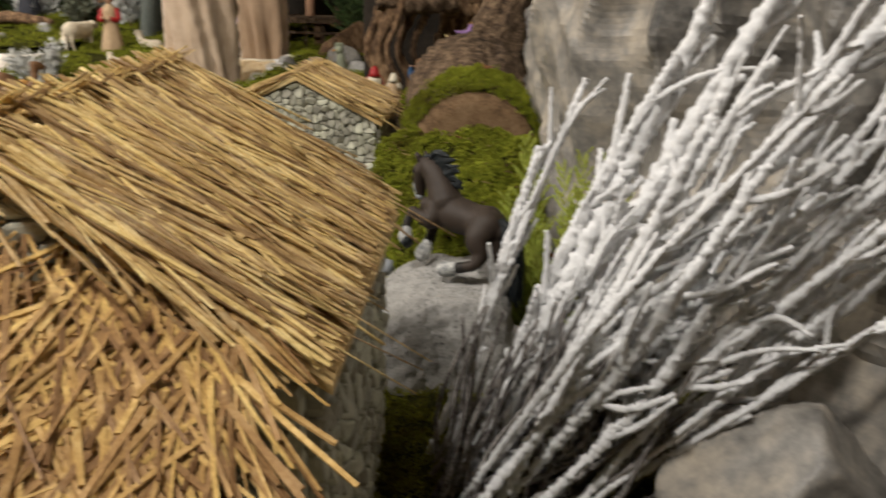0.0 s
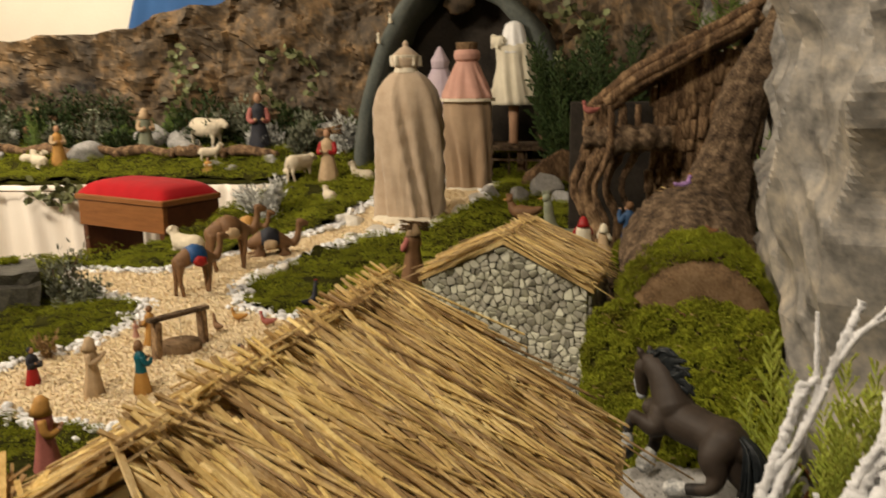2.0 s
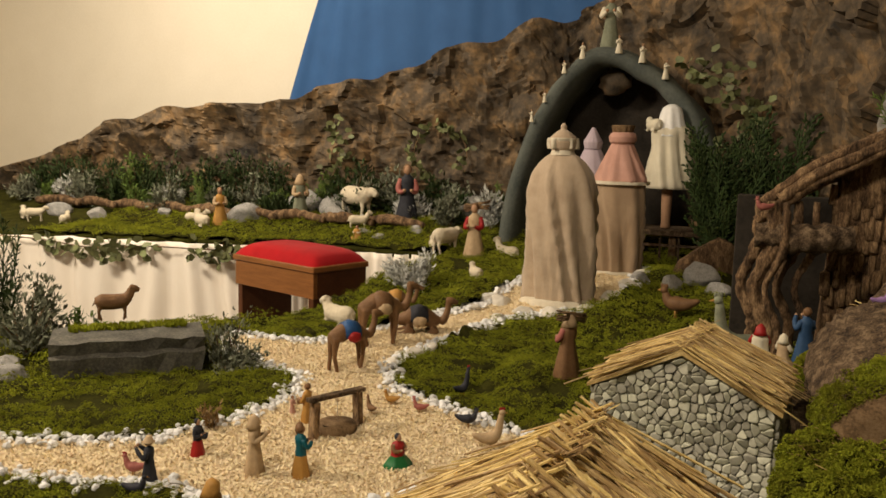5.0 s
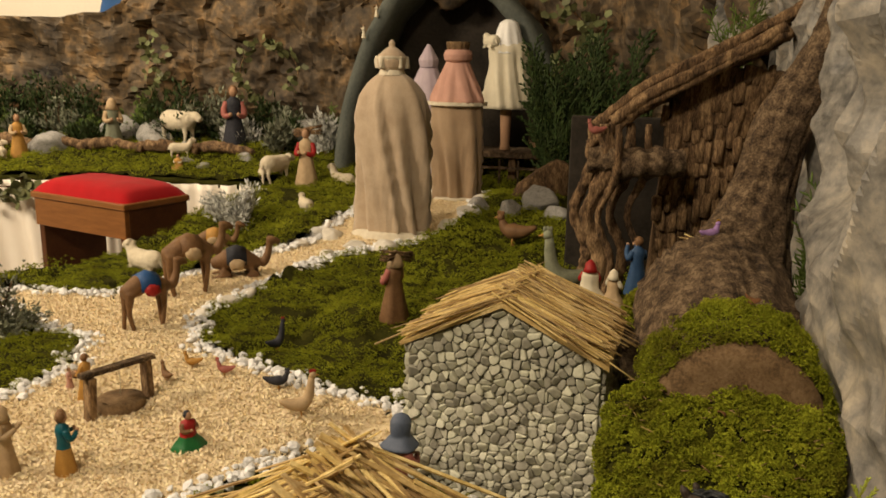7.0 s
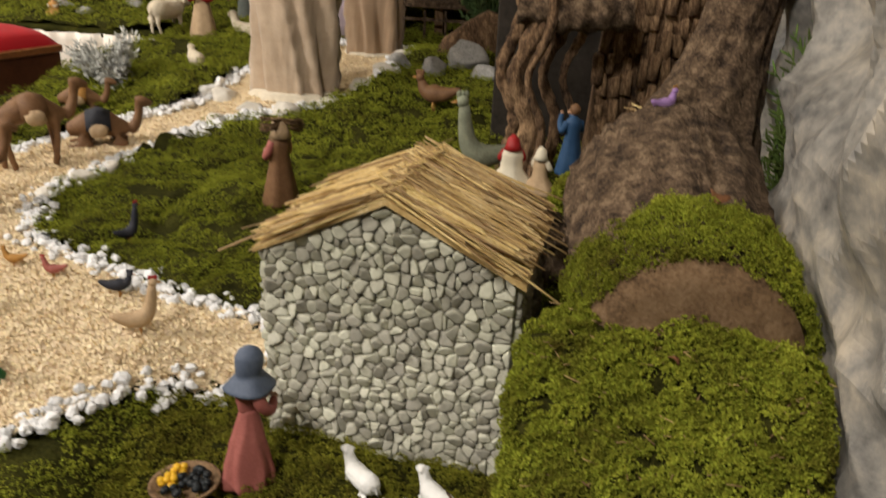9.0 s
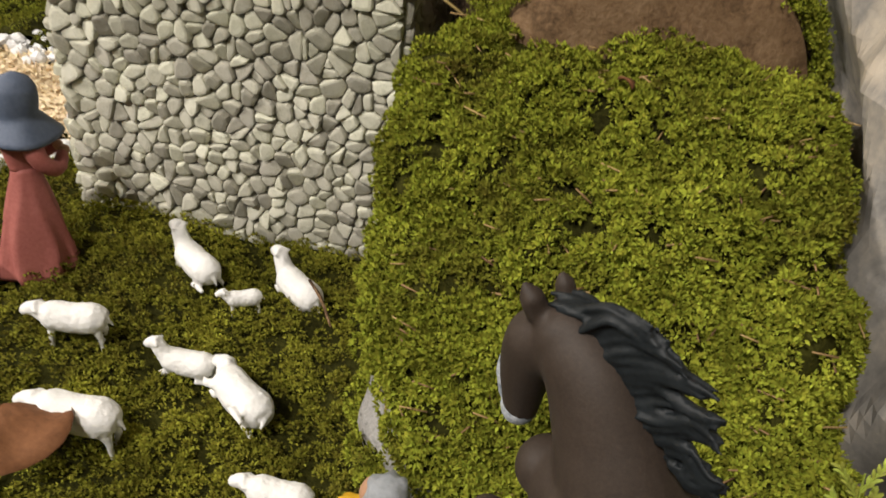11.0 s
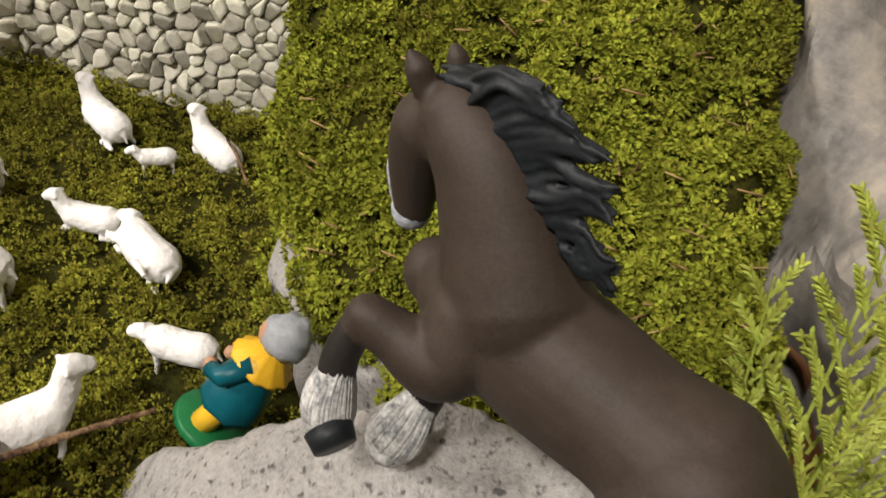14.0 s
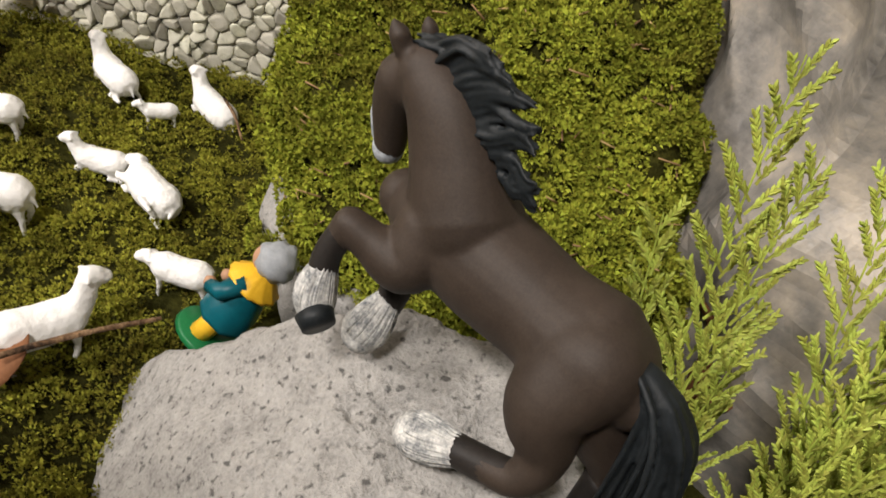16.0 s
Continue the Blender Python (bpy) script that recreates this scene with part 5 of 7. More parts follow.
def fruit_basket(x, y):
    top = empty("fruit_basket", pose(x, y, bumpy(x, y) + 0.004, 4, -6, 0), "flat brown basket with yellow and black fruit", "basket")
    b = Geo()
    prof = [(0.001, 0.0), (0.026, 0.001), (0.034, 0.009), (0.0365, 0.010), (0.036, 0.012), (0.032, 0.011), (0.025, 0.004), (0.001, 0.003)]
    seg = 28
    for r, z in prof:
        for k in range(seg):
            t = 2 * math.pi * k / seg
            b.v.append((r * math.cos(t), 0.85 * r * math.sin(t), z))
    for i in range(len(prof) - 1):
        for k in range(seg):
            b.f.append((i * seg + k, i * seg + (k + 1) % seg, (i + 1) * seg + (k + 1) % seg, (i + 1) * seg + k))
            b.m.append(0)
    b.thing("bowl", CUTWOOD, top)
    rnd = random.Random(2)
    for i in range(46):
        t, r = rnd.uniform(0, 6.28), 0.025 * math.sqrt(rnd.random())
        px, py = r * math.cos(t), 0.85 * r * math.sin(t)
        f = Geo()
        f.ball((0, 0, 0), (0.0042, 0.0042, 0.0036), 8, 6)
        f.thing("fruit", YELLOW if px < -0.006 and py > -0.01 else MANEBLACK, top, at=pose(px, py, 0.009 + rnd.uniform(0, 0.006)))


fruit_basket(-0.405, 1.222)


# ---- conifer sprigs, white twigs ----
def spray(g, base, tip, rnd, density, leaf, levels=2, width=0.5, rad=0.0012, sub=1.5):
    """A flat branching spray of scale leaves."""
    base, tip = Vector(base), Vector(tip)
    ax = tip - base
    ln = ax.length
    ax.normalize()
    sd = ax.cross(Vector((rnd.gauss(0, 0.4), 1, rnd.gauss(0, 0.4)))).normalized()
    g.tube([base, base.lerp(tip, 0.5) + sd * ln * 0.02, tip], [rad, rad * 0.8, rad * 0.35], 5)
    n = max(3, int(ln * density))
    for i in range(n):
        u = 0.12 + 0.86 * (i + rnd.random() * 0.6) / n
        p = base.lerp(tip, u)
        s = 1 if i % 2 else -1
        l2 = ln * width * (1 - u * 0.75) * rnd.uniform(0.6, 1.1)
        d = (ax * 1.1 + sd * s * rnd.uniform(0.40, 0.75) + Vector((rnd.gauss(0, 0.12), rnd.gauss(0, 0.12), rnd.gauss(0, 0.12)))).normalized()
        if levels > 1:
            spray(g, p, p + d * l2, rnd, density * sub, leaf, levels - 1, 0.42 if sub < 3 else 0.10, rad * 0.75, sub)
        else:
            l3 = max(leaf, l2 * 0.65)
            g.tube([p, p + d * l3 * 0.6, p + d * l3], [rad * 1.0, rad * 1.25, rad * 0.5], 4)


def sprig(name, base, tips, mat, label, category, seed, density=110, leaf=0.006, levels=2, rad=0.0012, width=0.45, group="", sub=1.5):
    rnd = random.Random(seed)
    base = Vector(base)
    top = empty(name, Matrix.Translation(base), label, category, group)
    for t in tips:
        g = Geo()
        b = Vector((rnd.gauss(0, 0.006), rnd.gauss(0, 0.006), -0.01))
        spray(g, b, Vector(t) - base, rnd, density, leaf, levels, width, rad, sub)
        g.thing("frond", mat, top, smooth=False)
    return top


sprig("thuja_sprig", (0.122, 0.925, -0.03), [(0.106, 0.968, 0.235), (0.126, 0.960, 0.205), (0.085, 0.965, 0.165), (0.122, 0.93, 0.14)], THUJA, "slender yellow-green thuja sprig", "conifer sprig", 1, 170, leaf=0.0034, rad=0.0009, width=0.25, sub=4.2)
sprig("thuja_sprig", (0.168, 0.90, -0.03), [(0.150, 0.950, 0.205), (0.172, 0.94, 0.225), (0.150, 0.905, 0.140), (0.155, 0.88, 0.175), (0.185, 0.905, 0.205), (0.158, 0.875, 0.14), (0.165, 0.90, 0.19), (0.145, 0.89, 0.16), (0.172, 0.885, 0.16), (0.16, 0.92, 0.17), (0.18, 0.93, 0.19)], THUJA, "dense yellow-green thuja sprig", "conifer sprig", 2, 170, leaf=0.0034, rad=0.0009, width=0.25, sub=4.2)
sprig("thuja_sprig", (0.21, 0.92, -0.03), [(0.205, 0.96, 0.215), (0.225, 0.94, 0.20), (0.195, 0.90, 0.19), (0.18, 0.89, 0.15), (0.21, 0.92, 0.17), (0.195, 0.93, 0.20), (0.19, 0.87, 0.14), (0.20, 0.91, 0.16)], THUJA, "dense yellow-green thuja sprig by the paper cliff", "conifer sprig", 3, 170, leaf=0.0034, rad=0.0009, width=0.25, sub=4.2)


def white_twigs():
    rnd = random.Random(21)
    top = empty("white_branch", pose(0.05, 0.66, -0.03), "bundle of white-sprayed bare branches leaning against paper rock", "branch")
    o = Vector((0.05, 0.66, -0.03))
    stems = [((0.00, 0.69, -0.03), (0.135, 0.76, 0.33)), ((0.02, 0.68, -0.03), (0.095, 0.74, 0.27)), ((0.03, 0.66, -0.03), (0.23, 0.72, 0.41)), ((0.05, 0.66, -0.03), (0.20, 0.70, 0.36)),
             ((0.06, 0.65, -0.03), (0.30, 0.70, 0.46)), ((0.08, 0.66, -0.03), (0.27, 0.68, 0.34)), ((0.04, 0.64, -0.03), (0.16, 0.66, 0.24)), ((0.09, 0.64, -0.03), (0.34, 0.66, 0.42)),
             ((0.10, 0.66, -0.03), (0.40, 0.70, 0.44)), ((0.02, 0.66, -0.03), (0.17, 0.70, 0.30)), ((0.07, 0.62, -0.03), (0.25, 0.60, 0.29)), ((0.11, 0.62, -0.03), (0.36, 0.62, 0.33))]
    for k in range(20):
        a = Vector((rnd.uniform(0.03, 0.15), rnd.uniform(0.58, 0.68), -0.03))
        stems.append((a, a + Vector((rnd.uniform(0.16, 0.30), rnd.uniform(-0.06, 0.03), rnd.uniform(0.20, 0.44)))))
    for k, (a, b) in enumerate(stems):
        g = Geo()
        a, b = Vector(a) - o, Vector(b) - o
        mid = a.lerp(b, 0.5) + Vector((rnd.gauss(-0.005, 0.012), rnd.gauss(0, 0.01), rnd.gauss(0, 0.01)))
        r0 = 0.0068 if k in (2, 4, 8) else rnd.uniform(0.0028, 0.0048)
        gnarl(g, [a, mid, b], [r0 * 0.8, r0, r0 * 0.8], 150, 9, k, 1.0, bark=0.4)
        stem = g.thing("twig", WHITETWIG, top)
        for j in range(11):
            u = rnd.uniform(0.30, 0.95)
            p = a.lerp(mid, u * 2) if u < 0.5 else mid.lerp(b, u * 2 - 1)
            d = (b - a).normalized() * rnd.uniform(0.6, 1.0) + Vector((rnd.gauss(0.1, 0.25), rnd.gauss(0, 0.2), rnd.gauss(0, 0.2)))
            ln = rnd.uniform(0.02, 0.09)
            s = Geo()
            gnarl(s, [p, p + d * ln * 0.5 + Vector((0, 0, rnd.gauss(0, 0.006))), p + d * ln], [r0 * 0.65, r0 * 0.6, r0 * 0.4], 30, 7, k + j, 0.7, bark=0.3)
            s.thing("side_twig", WHITETWIG, stem)
    for k in range(110):
        g = Geo()
        a = Vector((rnd.uniform(-0.05, 0.12), rnd.uniform(-0.06, 0.03), -0.005))
        b = a + Vector((rnd.uniform(0.02, 0.16), rnd.uniform(-0.03, 0.04), rnd.uniform(0.05, 0.2)))
        gnarl(g, [a, a.lerp(b, 0.5) + Vector((rnd.gauss(0, 0.01), 0, rnd.gauss(0, 0.008))), b], [0.0026, 0.0024, 0.0014], 18, 6, k, 0.6)
        g.thing("twig", GREYTWIG, top)


white_twigs()
for i, (c, s) in enumerate((((0.30, 0.60, 0.0), (0.11, 0.09, 0.10)), ((0.43, 0.66, 0.03), (0.12, 0.10, 0.15)), ((0.36, 0.48, 0.0), (0.10, 0.09, 0.07)))):
    rock("paper_rock", c, s, 70 + i, GREYPAPER, "crumpled grey and ochre painted paper rock", seg=60, rings=40, yaw=40 * i, group="paper rocks")

# ---- cave with the kings ----
def cave_arch():
    top = empty("cave_arch", pose(0, 0, 0), "grey papier-mache grotto arch with hollow shade painted on a sheet", "grotto")
    out = spline([(-1.32, 3.66, 0.10), (-1.27, 3.66, 0.38), (-1.17, 3.66, 0.67), (-1.05, 3.66, 0.86), (-0.90, 3.66, 0.975), (-0.72, 3.66, 0.93), (-0.56, 3.66, 0.815), (-0.43, 3.66, 0.66), (-0.36, 3.66, 0.42), (-0.33, 3.66, 0.10)], 48)
    g = Geo()
    n = len(out)
    for i, p in enumerate(out):
        d = (out[min(i + 1, n - 1)] - out[max(i - 1, 0)]).normalized()
        nrm = Vector((d.z, 0, -d.x))
        for j, (r, y) in enumerate(((0, 0.26), (0.012, 0.12), (0.0, 0.0), (-0.025, -0.03), (-0.065, -0.01), (-0.075, 0.05), (-0.07, 0.26))):
            w = 0.014 * noise.noise(Vector((i * 0.35, j * 0.8, 1.0)))
            g.v.append(tuple(p - nrm * (r + w) + Vector((0, y + w, 0))))
    for i in range(n - 1):
        for j in range(6):
            g.f.append((i * 7 + j, i * 7 + j + 1, i * 7 + 8 + j, i * 7 + 7 + j))
            g.m.append(0)
    g.thing("arch", ARCHCLAY, top)
    # Flat sheet closing the arch; its near-black colour stands for the hollow's shade.
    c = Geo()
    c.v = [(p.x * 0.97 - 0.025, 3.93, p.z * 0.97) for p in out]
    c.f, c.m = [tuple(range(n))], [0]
    c.thing("hollow", HOLLOWSHADE, top, smooth=False)
    r = Geo()
    r.ball((-0.84, 3.8, 0.84), (0.07, 0.05, 0.06), 14, 10, rough=0.4)
    r.thing("hanging_lump", ROCKPAPER, top)


cave_arch()


def robed(name, loc, parts, label, seed, category="king statue"):
    """A tall dressed statue; parts are profiles (material, depth, folds, [(z, r), ...])."""
    g = Geo()
    mats = []
    seg = 64
    for mat, flat, folds, prof in parts:
        mats.append(mat)
        o = len(g.v)
        zs = np.linspace(prof[0][0], prof[-1][0], max(8, 4 * len(prof)))
        rs = np.interp(zs, [p[0] for p in prof], [p[1] for p in prof])
        for z, r in zip(zs, rs):
            fade = 1 - ((z - zs[0]) / (zs[-1] - zs[0] + 1e-9)) ** 2
            for k in range(seg):
                t = 2 * math.pi * k / seg
                lean = t + 1.3 * z
                q = Vector((math.cos(lean) * 1.9, math.sin(lean) * 1.9, z * 1.3 + seed * 5))
                crease = 0.55 - 2.2 * abs(noise.noise(q)) + 0.5 * (0.5 - 2 * abs(noise.noise(q * 2.1)))
                w = 1 + folds * (0.08 + 0.92 * fade) * (0.55 * crease + 0.42 * (1 - 2 * abs(math.sin(2.5 * lean + 3.6 * noise.noise(q * 0.8) + seed))))
                g.v.append((r * w * math.cos(t), r * flat * w * math.sin(t), z))
        rows = len(zs)
        for i in range(rows - 1):
            for k in range(seg):
                g.f.append((o + i * seg + k, o + i * seg + (k + 1) % seg, o + (i + 1) * seg + (k + 1) % seg, o + (i + 1) * seg + k))
                g.m.append(len(mats) - 1)
        g.f += [tuple(o + k for k in range(seg - 1, -1, -1)), tuple(o + (rows - 1) * seg + k for k in range(seg))]
        g.m += [len(mats) - 1] * 2
    return g.thing(name, mats, label=label, category=category, group="kings before the grotto", at=pose(*loc))


robed("king_statue", (-0.79, 2.74, 0.028), [(ROBE, 0.8, 0.40, [(0.012, 0.104), (0.16, 0.112), (0.30, 0.116), (0.38, 0.113), (0.43, 0.102), (0.465, 0.080), (0.488, 0.055), (0.500, 0.036)]), (TRIM, 0.85, 0.14, [(0.0, 0.125), (0.022, 0.112)]),
      (TRIM, 1, 0.05, [(0.492, 0.042), (0.508, 0.036)]), (ROBE, 1, 0.06, [(0.505, 0.034), (0.515, 0.043), (0.535, 0.047), (0.552, 0.040), (0.568, 0.022), (0.576, 0.009), (0.588, 0.010), (0.596, 0.003)]), (TRIM, 1, 0.5, [(0.512, 0.046), (0.548, 0.050)])],
      "king statue in a long beige cloak and jewelled crown", 1.0)
robed("king_statue", (-0.695, 3.27, 0.05), [(ROBE2, 0.8, 0.36, [(0.012, 0.086), (0.15, 0.092), (0.30, 0.100), (0.38, 0.098), (0.43, 0.07)]), (TRIM, 0.85, 0.12, [(0.0, 0.105), (0.028, 0.092)]),
      (PINK, 0.85, 0.30, [(0.372, 0.106), (0.385, 0.104), (0.43, 0.086), (0.48, 0.060), (0.520, 0.040)]), (TRIM, 0.86, 0.09, [(0.362, 0.114), (0.374, 0.112)]), (PINK, 1, 0.05, [(0.512, 0.038), (0.522, 0.050), (0.540, 0.053), (0.556, 0.046), (0.560, 0.03)]), (CUTWOOD, 1, 0.5, [(0.553, 0.034), (0.585, 0.043)])],
      "king statue in a tan cloak with rose shoulder cape and crown", 2.6)
robed("king_statue", (-0.865, 3.52, 0.062), [(LILAC, 0.85, 0.30, [(0.0, 0.085), (0.2, 0.085), (0.38, 0.080), (0.46, 0.045), (0.49, 0.03)]), (LILAC, 1, 0.1, [(0.48, 0.034), (0.51, 0.040), (0.535, 0.026), (0.55, 0.018), (0.57, 0.006)])],
      "king statue in a pale lilac robe and pointed turban", 4.0)
robed("shepherd_statue", (-0.565, 3.62, 0.222), [(SKIN, 1, 0.0, [(0.0, 0.022), (0.02, 0.018), (0.18, 0.024)]), (CREAM, 0.8, 0.28, [(0.165, 0.105), (0.17, 0.107), (0.26, 0.088), (0.34, 0.078), (0.40, 0.082), (0.44, 0.05)]), (WHITEGLAZE, 0.95, 0.12, [(0.38, 0.070), (0.43, 0.058), (0.47, 0.048), (0.50, 0.036), (0.512, 0.012)])],
      "shepherd statue in a cream tunic and white headcloth", 5.0, "shepherd statue")
sheep("lamb_on_shoulders", (-0.63, 3.60, 0.62), 120, 0.11, True, 0.3, 0, "cream lamb carried on the shepherd's shoulders", CREAM, "")


def stage():
    top = empty("plank_stage", pose(-0.52, 3.66, 0.10, 0, 0, -3), "low stage of grey planks with a little fence", "stage")
    for i in range(5):
        g = Geo()
        g.box(pose(0, -0.10 + i * 0.05, 0.107), (0.40, 0.047, 0.022), bevel=0.15)
        g.thing("plank", PALEBARK, top, smooth=False)
    for x in (-0.18, 0.0, 0.18):
        g = Geo()
        g.box(pose(x, 0, 0.05), (0.03, 0.2, 0.1), bevel=0.1)
        g.thing("support", BARK, top, smooth=False)
    for i in range(6):
        g = Geo()
        g.box(pose(-0.19 + i * 0.075, -0.15, 0.03), (0.008, 0.008, 0.12), bevel=0.2)
        g.thing("fence_post", PALEBARK, top, smooth=False)
    g = Geo()
    g.box(pose(0, -0.15, 0.06), (0.40, 0.006, 0.010), bevel=0.2)
    g.thing("rail", PALEBARK, top, smooth=False)


stage()

for k, (x, y, z, h) in enumerate(((-1.165, 3.62, 0.655, 0.055), (-1.11, 3.62, 0.74, 0.05), (-1.03, 3.63, 0.865, 0.055), (-0.955, 3.64, 0.925, 0.07), (-0.80, 3.64, 0.945, 0.075), (-0.70, 3.64, 0.905, 0.08), (-0.60, 3.63, 0.835, 0.08))):
    figure("angel_figurine", (x, y, z), h, -90 + 20 * (k - 3), (CREAM, SKIN, CREAM, CUTWOOD), "tiny cream angel figurine on the grotto arch", "angels on the arch", arms=0.6)
figure("angel_statue", (-0.865, 3.76, 0.965), 0.25, -80, (GREYHERB, SKIN, CREAM, CUTWOOD), "tall angel statue in a pale green robe on the grotto", wide=0.9, arms=0.5)

# ---- prie-dieu, curtain and blue cloth ----
def kneeler():
    m = pose(-1.985, 3.03, -0.78, 0, 0, -18)
    top = empty("kneeler", m, "varnished wooden kneeler with a padded red velvet top", "kneeler")
    for x in (-0.235, 0.235):
        g = Geo()
        g.box(pose(x, 0, 0.39), (0.03, 0.27, 0.78), bevel=0.15)
        g.thing("side_panel", DARKOAK, top, smooth=False)
    g = Geo()
    g.box(pose(0, -0.13, 0.762), (0.515, 0.022, 0.105), bevel=0.15)
    g.thing("apron", OAK, top, smooth=False)
    g = Geo()
    g.box(pose(0.2485, 0.012, 0.762), (0.018, 0.262, 0.105), bevel=0.15)
    g.thing("apron_end", DARKOAK, top, smooth=False)
    g = Geo()
    g.box(pose(0, 0, 0.826), (0.535, 0.30, 0.024), bevel=0.3)
    g.thing("top_board", OAK, top, smooth=False)
    c = Geo()
    n, m2 = 30, 18
    for i in range(n + 1):
        for j in range(m2 + 1):
            u, v = 2 * i / n - 1, 2 * j / m2 - 1
            z = 0.838 + 0.058 * (1 - abs(u) ** 6) ** 0.5 * (1 - abs(v) ** 4) ** 0.5 + 0.002 * noise.noise(Vector((u * 4, v * 3, 0)))
            c.v.append((0.258 * u, 0.142 * v, z))
    for i in range(n):
        for j in range(m2):
            c.f.append((i * (m2 + 1) + j, (i + 1) * (m2 + 1) + j, (i + 1) * (m2 + 1) + j + 1, i * (m2 + 1) + j + 1))
            c.m.append(0)
    c.thing("cushion", REDVELVET, top, label="padded red velvet cushion")


kneeler()


def drape(name, line, z0, z1, fold, waves, mat, label, seed, cols=320, rows=26, category="curtain", slant=0.0):
    pts = spline(line, cols)
    g = Geo()
    for i, p in enumerate(pts):
        d = pts[min(i + 1, cols - 1)] - pts[max(i - 1, 0)]
        nrm = Vector((-d.y, d.x, 0)).normalized()
        for j in range(rows):
            u = j / (rows - 1)
            s = i / cols * waves + 0.5 * noise.noise(Vector((i / cols * waves * 0.5, u * 0.7, seed)))
            w = fold * (0.45 + 0.55 * u) * (math.sin(6.283 * s) + 0.5 * math.sin(6.283 * s * 2.3 + 1))
            g.v.append((p.x + nrm.x * w + slant * u * (0.5 - i / cols), p.y + nrm.y * w, z0 + (z1 - z0) * u + (0.01 * noise.noise(Vector((i * 0.08, 0, seed))) if j == 0 else 0)))
    for i in range(cols - 1):
        for j in range(rows - 1):
            g.f.append((i * rows + j, (i + 1) * rows + j, (i + 1) * rows + j + 1, i * rows + j + 1))
            g.m.append(0)
    ob = g.thing(name, mat, label=label, category=category)
    s = ob.modifiers.new("cloth", "SOLIDIFY")
    s.thickness = 0.003
    return ob


drape("curtain", [(-5.4, 2.60, 0), (-4.4, 2.84, 0), (-3.6, 3.01, 0), (-2.5, 3.27, 0), (-2.0, 3.37, 0), (-1.45, 3.40, 0)], 0.05, -0.78, 0.030, 25, CURTAIN, "cream cloth skirt hanging from the upper tier", 2.0)
blue = drape("blue_cloth", [(-3.0, 4.966, 0), (-2.4, 4.964, 0), (-1.6, 4.966, 0), (-0.6, 4.966, 0)], 1.75, 0.35, 0.012, 6, BLUECLOTH, "deep blue cloth hung on the wall as sky", 6.0, 140, 20, "cloth", slant=-0.95)


def ivy():
    top = empty("ivy_garland", pose(0, 0, 0), "trailing ivy garland along the cloth edge", "ivy")
    rnd = random.Random(5)
    line = spline([(-4.2, 2.84, 0.05), (-3.55, 2.98, 0.045), (-3.2, 3.07, 0.01), (-2.9, 3.13, 0.03), (-2.55, 3.20, 0.03), (-2.4, 3.23, 0.05)], 60)
    g = Geo()
    g.tube(line, [0.003] * 60, 6)
    g.thing("vine", BARK, top)
    leaf = Geo()
    leaf.add([(0, 0, 0), (0.02, -0.018, 0.004), (0.045, -0.012, 0.0), (0.055, 0, 0.004), (0.045, 0.012, 0.0), (0.02, 0.018, 0.004)], [(0, 1, 2, 3, 4, 5)])
    me = leaf.mesh("leaf", [HERB2])
    for i in range(150):
        c = rnd.choice((0.12, 0.3, 0.42, 0.55, 0.78, 0.82, 0.86, 0.5))
        p = line[min(59, max(0, int(60 * (c + rnd.gauss(0, 0.035)))))]
        ob = new("leaf", me)
        ob.parent = top
        ob.matrix_basis = pose(p.x + rnd.gauss(0, 0.02), p.y - 0.01 - abs(rnd.gauss(0, 0.012)), p.z + rnd.gauss(-0.015, 0.025), rnd.uniform(30, 120), rnd.uniform(-40, 40), rnd.uniform(0, 360))


def ivy_cluster(points, spread, count, label, seed):
    """Ivy leaves that follow a line on the paper rocks."""
    rnd = random.Random(seed)
    top = empty("ivy", pose(0, 0, 0), label, "ivy")
    line = spline(points, 40)
    g = Geo()
    g.tube(line, [0.003] * 40, 5)
    g.thing("vine", BARK, top)
    leaf = Geo()
    leaf.add([(0, 0, 0), (0.012, -0.014, 0.004), (0.034, -0.010, 0.0), (0.042, 0, 0.004), (0.034, 0.010, 0.0), (0.012, 0.014, 0.004)], [(0, 1, 2, 3, 4, 5)])
    me = leaf.mesh("leaf", [HERB2])
    for i in range(count):
        p = line[rnd.randrange(40)]
        ob = new("leaf", me)
        ob.parent = top
        ob.matrix_basis = pose(p.x + rnd.gauss(0, spread), p.y - abs(rnd.gauss(0, 0.02)), p.z + rnd.gauss(0, spread), rnd.uniform(30, 120), rnd.uniform(-40, 40), rnd.uniform(0, 360))


HERB2 = material("ivy_leaf", (0.07, 0.085, 0.03), (0.21, 0.22, 0.10), 30, 0.5, 0, vary="object", spread=0.4)
ivy()
ivy_cluster([(-1.78 + 0.15 * math.cos(a), 4.04, 0.50 + 0.13 * math.sin(a)) for a in np.linspace(-0.6, 4.6, 9)], 0.02, 90, "ivy wreath pinned to the paper rocks", 3)
ivy_cluster([(-2.42, 4.03, 0.66), (-2.36, 4.02, 0.52), (-2.40, 4.0, 0.36)], 0.025, 50, "ivy hanging on the paper rocks", 4)
ivy_cluster([(-0.50, 3.60, 0.86), (-0.36, 3.58, 0.80), (-0.24, 3.54, 0.66), (-0.30, 3.52, 0.52)], 0.04, 130, "ivy beside the grotto arch", 5)


